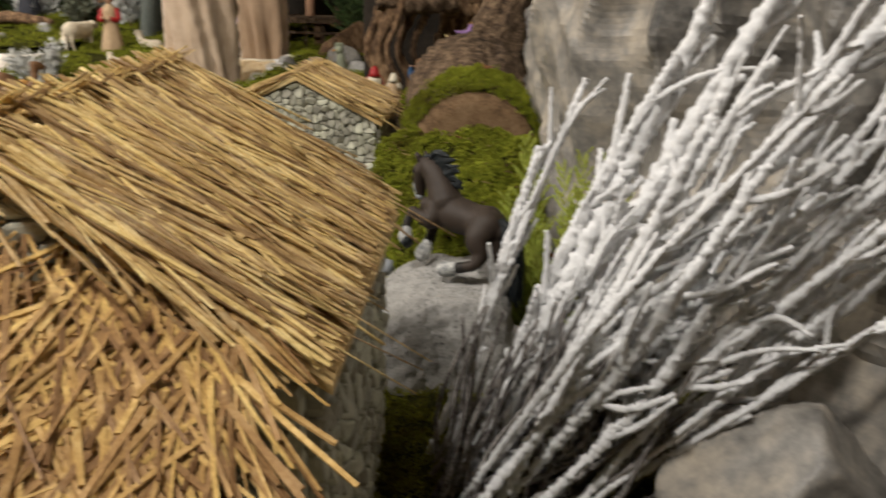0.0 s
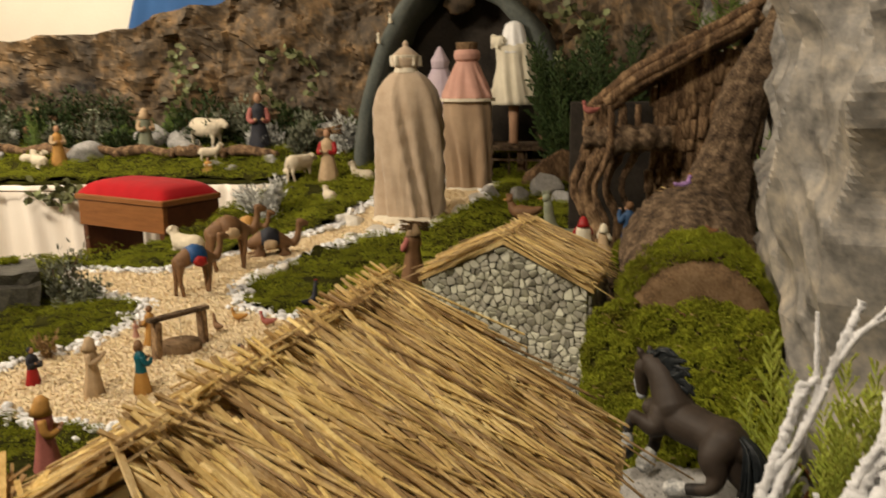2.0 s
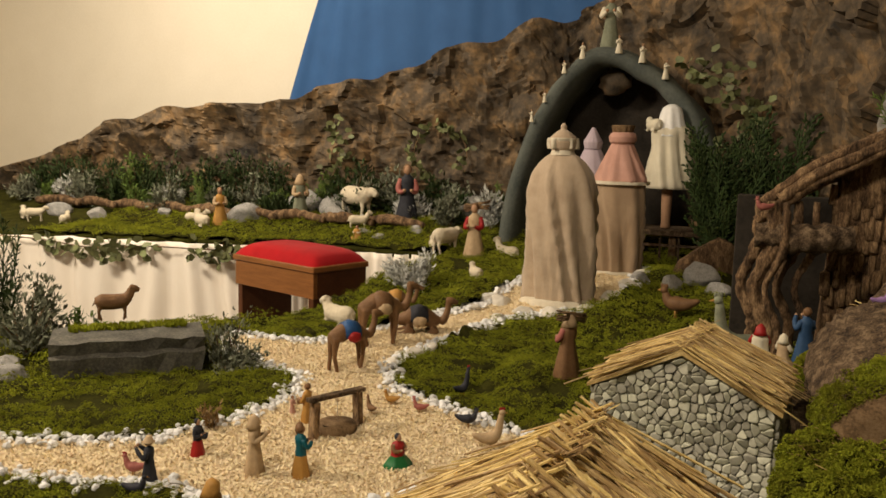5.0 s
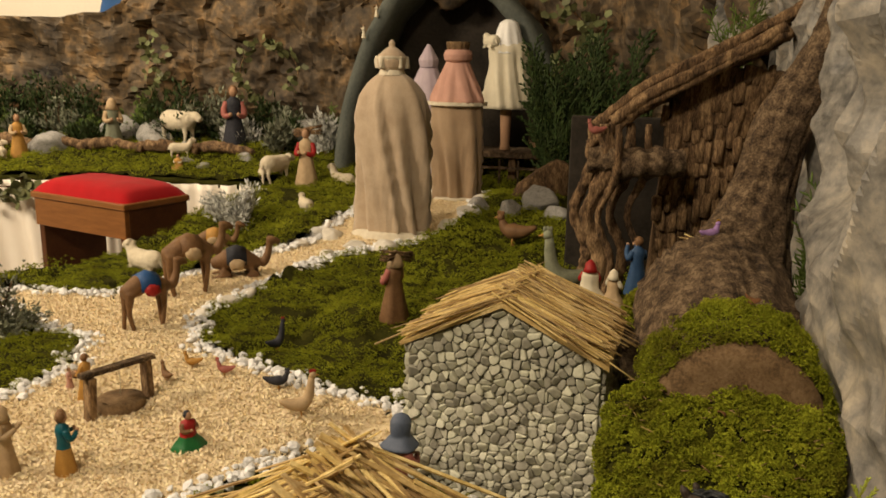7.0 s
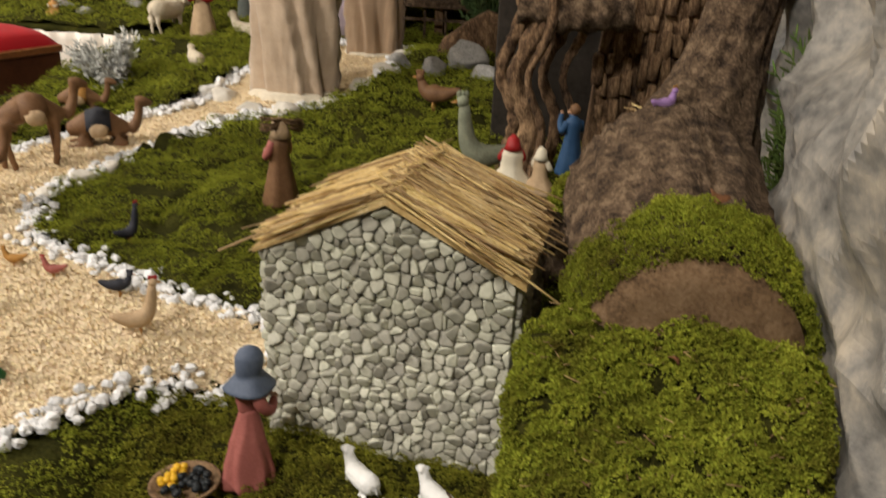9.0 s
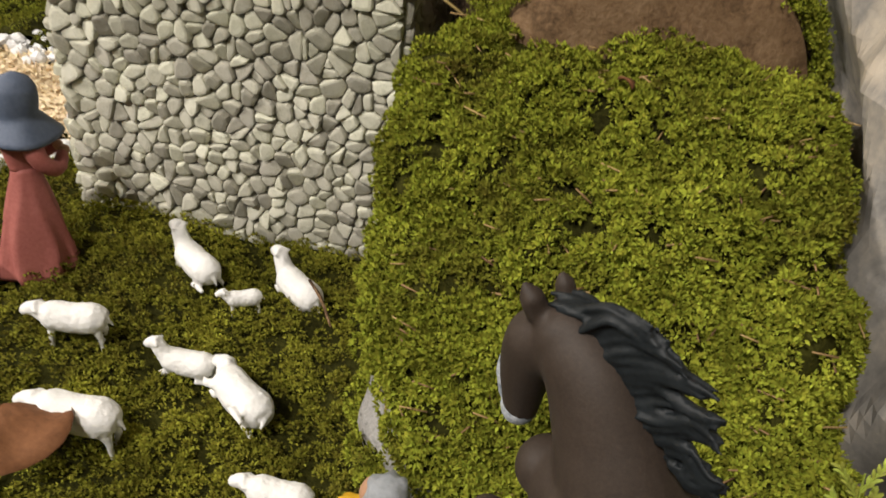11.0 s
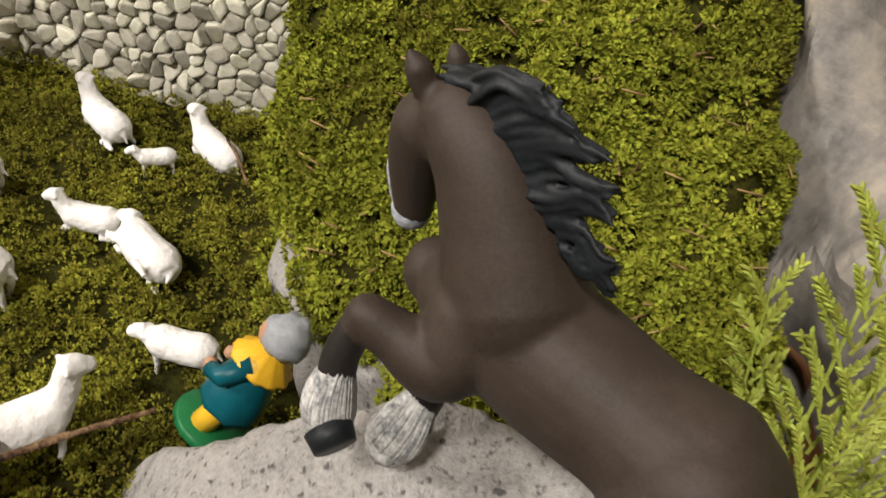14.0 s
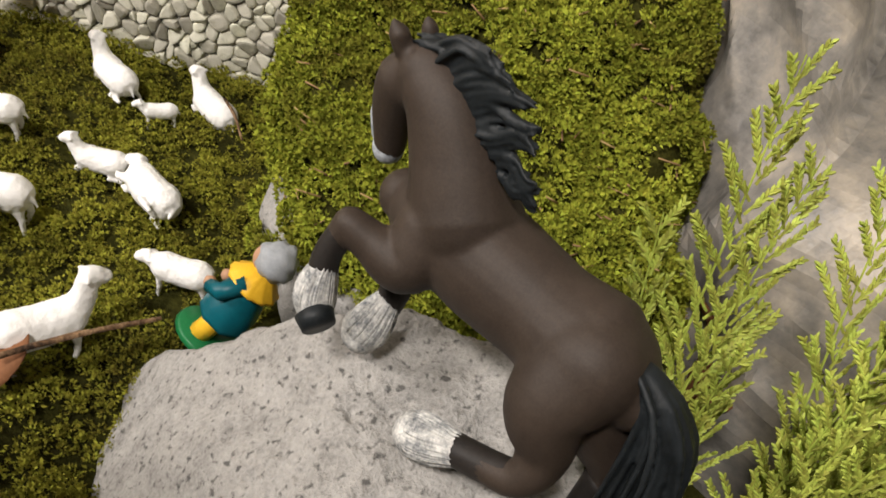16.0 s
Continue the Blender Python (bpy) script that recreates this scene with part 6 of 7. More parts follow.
# ---- plants and stones at the back ----
def bush(name, c, r, n, leaf, mat, label, seed, category="bush", squash=0.8, group="", stems=9, up=0.5):
    """A small shrub: thin stems and many pointed leaves in an uneven crown."""
    rnd = random.Random(seed)
    top = empty(name, pose(*c), label, category, group)
    g = Geo()
    pts, nr = [], []
    for i in range(stems):
        t, e = rnd.uniform(0, 6.28), rnd.uniform(0.2, 1.4)
        d = Vector((math.cos(t) * math.cos(e), math.sin(t) * math.cos(e), math.sin(e)))
        tip = Vector((d.x * r, d.y * r, d.z * r * 2 * squash)) * rnd.uniform(0.7, 1.05)
        mid = tip * 0.5 + Vector((rnd.gauss(0, 0.08 * r), rnd.gauss(0, 0.08 * r), 0))
        g.tube(spline([(0, 0, 0), mid, tip], 7), [0.012 * r + 0.0008] * 6 + [0.0005], 5)
        for k in range(n // stems):
            u = rnd.uniform(0.25, 1.05)
            q = (mid * (2 * u) if u < 0.5 else mid.lerp(tip, 2 * u - 1)) + Vector((rnd.gauss(0, 0.14 * r), rnd.gauss(0, 0.14 * r), rnd.gauss(0, 0.14 * r)))
            q.z = max(q.z, 0.002)
            pts.append(tuple(q))
            nr.append(tuple((d + Vector((rnd.gauss(0, 0.6), rnd.gauss(0, 0.6), up + rnd.gauss(0, 0.5)))).normalized()))
    g.thing("stem", BARK, top)
    ob = tuft_mass("foliage", pts, nr, leaf, mat, parent=top, blades=3, width=0.35)
    return top


bush("lichen_tuft", (-1.31, 2.72, 0.03), 0.10, 900, 0.020, LICHEN, "pale silvery lichen tuft on moss", 1, "lichen", 0.55, up=0.4)
bush("herb_bush", (-1.31, 1.66, 0.0), 0.085, 700, 0.014, GREYHERB, "wispy grey-green herb by the stone trough", 2)
bush("herb_bush", (-1.78, 1.52, 0.0), 0.12, 800, 0.018, GREYHERB, "wispy grey-green herb by the stone trough", 3)
bush("herb_bush", (-1.69, 1.60, 0.0), 0.07, 400, 0.016, HERB, "green herb by the stone trough", 4)
bush("dry_flower", (-1.06, 1.30, 0.0), 0.035, 120, 0.010, NEEDLE, "small dry flower tuft in moss", 5, "plant")
rb = random.Random(77)
kinds = [("shrub", CONIFER, "dark green shrub before the paper rocks"), ("shrub", HERB, "green shrub before the paper rocks"), ("shrub", GREYHERB, "grey-green shrub before the paper rocks"), ("shrub", LICHEN, "silvery shrub before the paper rocks")]
for i in range(44):
    x = -4.7 + 3.4 * (i + rb.random()) / 44
    y = rb.uniform(3.78, 4.06)
    if -2.35 < x < -1.75 and y < 3.9:
        y = 4.02
    k = kinds[rb.choice((0, 0, 1, 2, 2, 3)) if y < 3.95 else rb.choice((0, 0, 0, 1, 2))]
    if x < -2.6 and i % 3 == 0:
        k, y = kinds[0], 4.03
        bush(k[0], (x, y, ground_z(x, y)), rb.uniform(0.12, 0.19), 700, 0.026, k[1], k[2], 300 + i, "shrub", 0.85, "shrubs before the rocks", 14)
        continue
    r = rb.uniform(0.06, 0.11) if y < 3.95 else rb.uniform(0.09, 0.17)
    bush(k[0], (x, y, ground_z(x, y)), r, 420, 0.030, k[1], k[2], 100 + i, "shrub", rb.uniform(0.6, 1.0), "shrubs before the rocks")
for i, (x, y, s) in enumerate(((-2.78, 3.72, 0.12), (-2.55, 3.98, 0.15), (-2.35, 4.0, 0.13), (-2.28, 3.85, 0.10), (-2.1, 3.78, 0.07), (-3.3, 3.7, 0.06), (-3.7, 3.6, 0.07), (-1.62, 4.0, 0.17), (-1.45, 3.95, 0.15), (-1.75, 3.7, 0.05), (-2.0, 3.62, 0.05), (-1.9, 3.58, 0.04), (-0.46, 3.05, 0.07), (-0.38, 3.15, 0.10), (-0.30, 3.0, 0.06), (-0.58, 3.12, 0.05), (-4.0, 3.6, 0.08), (-1.66, 1.36, 0.05), (-1.74, 1.42, 0.045))):
    rock("boulder", (x, y, ground_z(x, y) + s * 0.25), (s, s * 0.75, s * 0.62), 50 + i, ROCK, "rough grey stone set in the moss", seg=24, rings=16, yaw=37 * i, group="boulders in the landscape")
rock("bark_mound", (-0.36, 3.28, 0.13), (0.15, 0.10, 0.10), 9, BARK, "dark brown bark mound beside the stage", yaw=20)
rock("mossy_step", (-0.12, 1.74, 0.05), (0.11, 0.11, 0.12), 14, PALEBARK, "bark-brown rise behind the stone house")


def moss_ridge():
    top = rock("moss_ridge", (-0.025, 1.665, 0.165), (0.035, 0.075, 0.045), 6, SHADEDBED, "long cushion of bright green moss beside the trunk", seg=24, rings=16, yaw=-35)
    pts, nr = [], []
    for _ in range(5000):
        d = Vector((rng.normal(), rng.normal(), abs(rng.normal()))).normalized()
        r = 0.95 + 0.12 * noise.noise(d * 6)
        pts.append((d.x * 0.035 * r, d.y * 0.075 * r, d.z * 0.042 * r))
        nr.append(tuple(d))
    tuft_mass("moss", pts, nr, 0.006, MOSS, parent=top, blades=5, lean=2.0, width=0.5)


moss_ridge()
for i in range(9):
    x = -4.3 + 0.28 * i
    g = Geo()
    gnarl(g, [(x, 3.72 + 0.03 * (i % 3), ground_z(x, 3.75) + 0.03), (x + 0.15, 3.74, ground_z(x, 3.75) + 0.05), (x + 0.34, 3.72, ground_z(x, 3.75) + 0.03)], [0.018, 0.024, 0.015], 30, 14, i, 0.4, bark=0.3)
    g.thing("driftwood", BARK, label="old brown branch lying at the foot of the rocks", category="branch", group="branches at the back")

# cypress by the grotto and greenery by the trunk
def conifer_bush(name, base, r, h, count, mat, label, seed, density=45, rad=0.003):
    rnd = random.Random(seed)
    tips = []
    for i in range(count):
        t, u = rnd.uniform(0, 6.28), rnd.uniform(0.25, 1.0)
        q = r * (1 - 0.4 * u) * rnd.uniform(0.6, 1.1)
        tips.append((base[0] + q * math.cos(t), base[1] + q * math.sin(t) * 0.7, base[2] + h * u))
    return sprig(name, base, tips, mat, label, "conifer", seed, density, 0.016, 2, rad, 0.4)


conifer_bush("conifer", (-0.32, 3.40, 0.10), 0.21, 0.56, 44, CONIFER, "dark green conifer branches beside the grotto", 31, 50, 0.0042)
conifer_bush("conifer", (-0.12, 3.40, 0.15), 0.14, 0.55, 24, CONIFER, "dark green conifer branches beside the grotto", 32, 50, 0.004)
conifer_bush("conifer", (0.245, 1.66, 0.13), 0.07, 0.36, 16, HERB, "green conifer twigs behind the leaning trunk", 33, 80, 0.0016)
conifer_bush("conifer", (0.18, 2.55, 0.55), 0.12, 0.22, 10, HERB, "green twigs above the bark shelter", 34, 60, 0.002)
conifer_bush("conifer", (-1.95, 1.60, 0.0), 0.10, 0.34, 12, CONIFER, "dark conifer twigs at the landscape's edge", 35, 60, 0.002)
conifer_bush("young_conifer", (-1.38, 3.86, 0.12), 0.07, 0.24, 12, HERB, "bright green young conifer before the rocks", 36, 60, 0.002)
conifer_bush("young_conifer", (-3.15, 3.82, 0.10), 0.09, 0.26, 12, HERB, "bright green young conifer before the rocks", 37, 60, 0.002)

# ---- stone trough, well and the courtyard's people ----
def trough():
    top = empty("stone_trough", pose(-1.50, 1.555, 0.0, 0, 0, 44), "dark grey slate slab like a trough with moss on top", "trough")
    g = Geo()
    for i in range(13):
        u = i / 12 - 0.5
        for (y, z) in ((-0.075, 0.0), (-0.085, 0.055), (-0.07, 0.062), (-0.078, 0.090), (0.07, 0.094), (0.075, 0.0)):
            w = 0.010 * noise.noise(Vector((i * 0.7, y * 30, z * 30)))
            g.v.append((u * 0.33 * (1.0 if z > 0.03 else 0.94), y + w, z + w * 0.6))
    for i in range(12):
        for j in range(6):
            g.f.append((i * 6 + j, i * 6 + 6 + j, i * 6 + 6 + (j + 1) % 6, i * 6 + (j + 1) % 6))
            g.m.append(0)
    g.f += [tuple(range(5, -1, -1)), tuple(72 + k for k in range(6))]
    g.m += [0, 0]
    g.thing("slab", SLATE, top, smooth=False)
    a = [(rng.uniform(-0.13, 0.13), rng.uniform(0.02, 0.08), 0.092) for _ in range(700)]
    tuft_mass("moss", a, [(0, 0, 1)] * 700, 0.011, MOSS, parent=top)


SLATE = material("dark_slate", (0.035, 0.033, 0.028), (0.10, 0.095, 0.08), 20, 0.8, 0.7, 160, c3=(0.20, 0.19, 0.15), dist=0.004)
trough()
BROWNFUR = material("brown_painted_clay", (0.11, 0.055, 0.025), (0.24, 0.13, 0.06), 40, 0.6, 0.4, 300, dist=0.002)
REDP = material("red_paint", (0.24, 0.012, 0.012), (0.38, 0.022, 0.02), 60, 0.5, 0.2)
OCHRE = material("ochre_paint", (0.34, 0.17, 0.04), (0.50, 0.27, 0.07), 60, 0.6, 0.2)
DARKCLOTH = material("dark_cloth_paint", (0.012, 0.014, 0.020), (0.045, 0.045, 0.055), 60, 0.7, 0.2)
BEIGEP = material("beige_clay", (0.36, 0.25, 0.14), (0.52, 0.38, 0.23), 60, 0.7, 0.4, 400, dist=0.001)
sheep("brown_goat", (-1.60, 1.61, 0.10), 45, 0.085, False, 0.7, 0, "brown goat figurine standing on the stone trough", BROWNFUR, "", category="goat figurine")


def well():
    top = empty("well", pose(-0.848, 1.393, 0.004, 0, 0, 70), "little wooden well with two posts and a beam", "well")
    for x in (-0.052, 0.052):
        g = Geo()
        g.box(pose(x, 0, 0.035, 0, 4 if x < 0 else -2, 0), (0.013, 0.018, 0.076), bevel=0.25)
        g.thing("post", BARK, top, smooth=False)
    g = Geo()
    g.box(pose(0, 0, 0.077, 0, 2, 0), (0.132, 0.016, 0.008), bevel=0.3)
    g.thing("beam", PALEBARK, top, smooth=False)
    b = Geo()
    b.tube([(0, 0, -0.004), (0, 0, 0.012), (0, 0, 0.024), (0, 0, 0.025), (0, 0, 0.016)], [0.036, 0.038, 0.036, 0.030, 0.029], 24)
    b.thing("basin", CUTWOOD, top)
    w = Geo()
    w.tube([(0, 0, 0.0205), (0, 0, 0.0215)], [0.0285, 0.0285], 20)
    w.thing("water", DARKCLOTH, top)
    r = Geo()
    r.tube([(0.0, 0, 0.074), (0.003, 0, 0.05), (0.001, 0, 0.03)], [0.0008] * 3, 5)
    r.thing("rope", TRIM, top)


well()
G = "figures in the courtyard"
Z0 = 0.007
figure("woman_figurine", (-0.795, 1.19, Z0), 0.088, 60, (TEAL, SKIN, TEAL, BROWNFUR), "woman figurine in teal dress with a jar", G, arms=0.5, skirt=OCHRE, load="jar")
figure("woman_figurine", (-0.868, 1.168, Z0), 0.098, 20, (BEIGEP, BEIGEP, BEIGEP, BEIGEP), "beige clay woman figurine in a long gown", G, hood=True, arms=0.6)
figure("man_figurine", (-1.0, 1.19, Z0), 0.066, 0, (DARKCLOTH, SKIN, DARKCLOTH, DARKCLOTH), "small man figurine in dark coat and red trousers", G, skirt=REDP, load="basket")
figure("man_figurine", (-0.985, 1.06, Z0), 0.078, 200, (DARKCLOTH, SKIN, DARKCLOTH, BEIGEP), "man figurine in dark clothes with straw hat", G, hat=0.13, arms=0.9)
figure("woman_figurine", (-0.925, 1.415, Z0), 0.078, 180, (OCHRE, SKIN, OCHRE, BROWNFUR), "woman figurine in ochre dress at the well", G, load="basket")
figure("child_figurine", (-0.975, 1.44, Z0), 0.04, 0, (PINK, SKIN, PINK, BROWNFUR), "child figurine in rose clothes by the well", G)
figure("woman_figurine", (-0.675, 1.298, Z0), 0.078, -20, (REDP, SKIN, BROWNFUR, DARKCLOTH), "seated woman figurine with green skirt and red shawl", G, sit=True, skirt=GREENBASE)
figure("old_woman_figurine", (-0.76, 0.93, 0.0), 0.11, 30, (TERRACOTTA, SKIN, OCHRE, OCHRE), "woman figurine in brick-red dress near the thatch", G, hood=True)
figure("wood_carrier_figurine", (-0.545, 1.915, bumpy(-0.545, 1.915) - 0.004), 0.150, 150, (BROWNFUR, SKIN, TERRACOTTA, BEIGEP), "peasant figurine in brown robe carrying a bundle of sticks", "", load="bundle", hood=True, wide=1.1)
figure("kneeling_figurine", (-0.135, 1.70, 0.155), 0.10, 100, (CREAM, SKIN, REDP, REDP), "figurine in cream robe with red headscarf", "", hood=True, sit=True)
figure("shepherd_figurine", (-1.88, 3.86, ground_z(-1.88, 3.86)), 0.30, -60, (DARKCLOTH, SKIN, TERRACOTTA, BROWNFUR), "shepherd figurine in a dark reddish tunic", "shepherds", arms=0.2)
figure("shepherd_figurine", (-1.33, 3.38, ground_z(-1.33, 3.38)), 0.235, -90, (BEIGEP, SKIN, REDP, BROWNFUR), "shepherd figurine with red vest carrying a basket", "shepherds", load="bundle")
figure("shepherd_figurine", (-2.86, 3.62, ground_z(-2.86, 3.62)), 0.20, -40, (OCHRE, SKIN, BEIGEP, BROWNFUR), "shepherd figurine in ochre cloak", "shepherds")
figure("shepherd_figurine", (-2.48, 3.80, ground_z(-2.48, 3.8)), 0.24, -40, (GREYHERB, SKIN, BEIGEP, BEIGEP), "shepherd figurine in grey-green cloak", "shepherds", hood=True)
figure("shepherd_figurine", (-1.98, 3.52, ground_z(-1.98, 3.52)), 0.10, -90, (OCHRE, SKIN, CREAM, BROWNFUR), "sitting shepherd figurine in orange cloak", "shepherds", sit=True, wide=1.2)
figure("gnome_figurine", (-0.19, 2.9, 0.05), 0.13, -90, (CREAM, SKIN, GREENBASE, REDP), "small figurine with red cap by the grotto path", "", hood=True)


def bird(name, loc, s, yaw, mats, label, tall=0.5, group="poultry in the courtyard", category="bird figurine"):
    """A standing bird of length s: mats are body, comb, feet."""
    g = Geo()
    g.tube(spline([(-0.55 * s, 0, 0.55 * s), (-0.25 * s, 0, 0.42 * s), (0.05 * s, 0, 0.40 * s), (0.25 * s, 0, (0.45 + 0.2 * tall) * s), (0.33 * s, 0, (0.6 + 0.6 * tall) * s)], 14), np.interp(np.linspace(0, 4, 14), range(5), [0.04 * s, 0.15 * s, 0.21 * s, 0.14 * s, 0.08 * s]), 12)
    hz = (0.66 + 0.6 * tall) * s
    g.ball((0.36 * s, 0, hz), 0.10 * s, 10, 8)
    g.tube([(0.42 * s, 0, hz), (0.54 * s, 0, hz - 0.02 * s)], [0.04 * s, 0.008 * s], 6, 2)
    for k in range(3):
        g.ball(((0.30 + 0.06 * k) * s, 0, hz + 0.11 * s), (0.04 * s, 0.02 * s, 0.06 * s), 8, 6, 1)
    for q in (-1, 1):
        g.tube([(0.02 * s, q * 0.08 * s, 0.28 * s), (0.04 * s, q * 0.08 * s, 0.0)], [0.03 * s, 0.022 * s], 6, 2)
    return g.thing(name, mats, label=label, category=category, group=group, at=pose(*loc, 0, 0, yaw))


bird("hen_figurine", (-0.562, 1.437, Z0), 0.058, 30, [BEIGEP, REDP, OCHRE], "tall light brown hen figurine on sawdust", 0.9)
bird("duck_figurine", (-0.84, 1.515, Z0), 0.034, 150, [BROWNFUR, BROWNFUR, OCHRE], "small brown duck figurine on sawdust", 0.5)
bird("duck_figurine", (-0.83, 1.585, Z0), 0.034, 200, [OCHRE, OCHRE, OCHRE], "small ochre duck figurine on sawdust", 0.3)
bird("duck_figurine", (-0.756, 1.565, Z0), 0.034, 200, [TERRACOTTA, REDP, OCHRE], "small reddish duck figurine by the border stones", 0.4)
bird("dark_hen_figurine", (-0.64, 1.530, Z0), 0.045, 20, [DARKCLOTH, DARKCLOTH, OCHRE], "dark crouching hen figurine by the border stones", 0.1)
bird("dark_hen_figurine", (-0.975, 1.02, Z0), 0.04, 20, [DARKCLOTH, DARKCLOTH, OCHRE], "dark hen figurine on sawdust", 0.3)
bird("red_hen_figurine", (-1.035, 1.08, Z0), 0.04, 200, [TERRACOTTA, REDP, OCHRE], "brick-red hen figurine on sawdust", 0.3)
bird("rooster_figurine", (-0.722, 1.71, bumpy(-0.722, 1.71)), 0.045, 60, [DARKCLOTH, REDP, REDP], "dark blue-green rooster figurine on moss", 1.1)
bird("goose_figurine", (-0.39, 2.66, bumpy(-0.39, 2.66)), 0.12, 170, [BROWNFUR, BROWNFUR, OCHRE], "golden brown bird figurine on moss", 0.1)
bird("robin_figurine", (-0.155, 2.17, 0.40), 0.045, 200, [TERRACOTTA, TERRACOTTA, BARK], "tiny orange-breasted bird perched on the root shelter", 0.2, "")
LILAC2 = material("violet_paint", (0.25, 0.14, 0.34), (0.40, 0.25, 0.50), 60, 0.6, 0.2)
bird("songbird_figurine", (0.045, 1.60, 0.292), 0.040, 40, [LILAC2, OCHRE, OCHRE], "tiny violet bird on a straw nest", 0.2, "")


BLUEP2 = material("dull_blue_paint", (0.015, 0.045, 0.11), (0.04, 0.09, 0.18), 60, 0.6, 0.2)


def nest():
    rnd = random.Random(8)
    g = Geo()
    for i in range(46):
        t = rnd.uniform(0, 6.28)
        a = Vector((rnd.gauss(0, 0.010), rnd.gauss(0, 0.008), rnd.uniform(0, 0.01)))
        d = Vector((math.cos(t), math.sin(t), rnd.gauss(0, 0.2))) * rnd.uniform(0.012, 0.03)
        g.tube([a - d, a + d], [0.0008, 0.0006], 4)
    g.thing("straw_nest", STRAW_FAR, label="little nest of loose straw on the trunk's root", category="nest", at=pose(0.040, 1.597, 0.287))


nest()
bird("guinea_fowl_figurine", (-0.185, 1.79, 0.135), 0.095, 200, [GREYHERB, GREYHERB, OCHRE], "grey-green speckled tall bird figurine behind the house", 1.0, "")
figure("sack_carrier_figurine", (-0.095, 1.69, 0.155), 0.085, 60, (BEIGEP, SKIN, CREAM, CREAM), "small figurine with a cream sack behind the stone house", "", hood=True, sit=True, wide=0.8)
figure("fisher_figurine", (-0.05, 1.98, 0.10), 0.12, 120, (BLUEP2, SKIN, BLUEP2, BROWNFUR), "figurine in blue jacket leaning by the shelter", "", arms=0.9)


def camel(loc, yaw, s, lying, label, saddle, seed):
    """A camel of shoulder height s; the saddle cloth is a part of its own."""
    top = empty("camel_figurine", pose(*loc, 0, 0, yaw), label, "camel figurine", "camels on the path")
    g = Geo()
    hz = 0.30 * s if lying else 0.80 * s
    T = lambda pts, rad, seg=12: g.tube(spline(pts, 12), np.interp(np.linspace(0, len(rad) - 1, 12), range(len(rad)), rad), seg)
    T([(-0.5 * s, 0, hz), (-0.25 * s, 0, hz + 0.06 * s), (0, 0, hz + 0.16 * s), (0.2 * s, 0, hz + 0.05 * s), (0.42 * s, 0, hz)], [0.10 * s, 0.20 * s, 0.21 * s, 0.21 * s, 0.12 * s])
    T([(0.36 * s, 0, hz), (0.55 * s, 0, hz - 0.02 * s), (0.66 * s, 0, hz + 0.22 * s), (0.68 * s, 0, hz + 0.42 * s)], [0.13 * s, 0.10 * s, 0.075 * s, 0.07 * s])
    T([(0.62 * s, 0, hz + 0.47 * s), (0.75 * s, 0, hz + 0.46 * s), (0.90 * s, 0, hz + 0.39 * s)], [0.07 * s, 0.085 * s, 0.05 * s])
    for q in (-1, 1):
        if lying:
            T([(0.25 * s, q * 0.14 * s, 0.14 * s), (0.42 * s, q * 0.2 * s, 0.05 * s), (0.15 * s, q * 0.2 * s, 0.04 * s)], [0.09 * s, 0.06 * s, 0.05 * s], 8)
            T([(-0.3 * s, q * 0.14 * s, 0.16 * s), (-0.15 * s, q * 0.23 * s, 0.06 * s), (-0.5 * s, q * 0.2 * s, 0.04 * s)], [0.11 * s, 0.07 * s, 0.05 * s], 8)
        else:
            T([(0.30 * s, q * 0.10 * s, hz - 0.05 * s), (0.31 * s, q * 0.10 * s, 0.42 * s), (0.29 * s + q * 0.05 * s, q * 0.1 * s, 0.0)], [0.095 * s, 0.055 * s, 0.05 * s], 8)
            T([(-0.38 * s, q * 0.10 * s, hz), (-0.42 * s, q * 0.10 * s, 0.42 * s), (-0.40 * s - q * 0.06 * s, q * 0.1 * s, 0.0)], [0.12 * s, 0.055 * s, 0.05 * s], 8)
    body = g.thing("body", BROWNFUR, top)
    smooth_union(body, s * 0.035, 2)
    c = Geo()
    n = 12
    for i in range(n):
        t = math.pi * (i / (n - 1)) * 1.2 - 0.1 * math.pi
        for x in (-0.2, 0.0, 0.2):
            c.v.append((x * s, 0.235 * s * math.cos(t), hz + 0.08 * s + (0.235 + (0.07 if x == 0 else 0)) * s * math.sin(t)))
    for i in range(n - 1):
        for j in range(2):
            c.f.append((i * 3 + j, i * 3 + j + 1, i * 3 + j + 4, i * 3 + j + 3))
            c.m.append(0)
    ob = c.thing("saddle_cloth", saddle, top)
    m = ob.modifiers.new("thick", "SOLIDIFY")
    m.thickness, m.offset = 0.02 * s, 1
    for q in (-1, 1):
        p = Geo()
        p.ball((0.0, q * 0.27 * s, hz + 0.02 * s), (0.16 * s, 0.09 * s, 0.12 * s), 12, 8, rough=0.3, seed=seed)
        p.thing("pack", REDP if seed == 1 else BEIGEP, top)


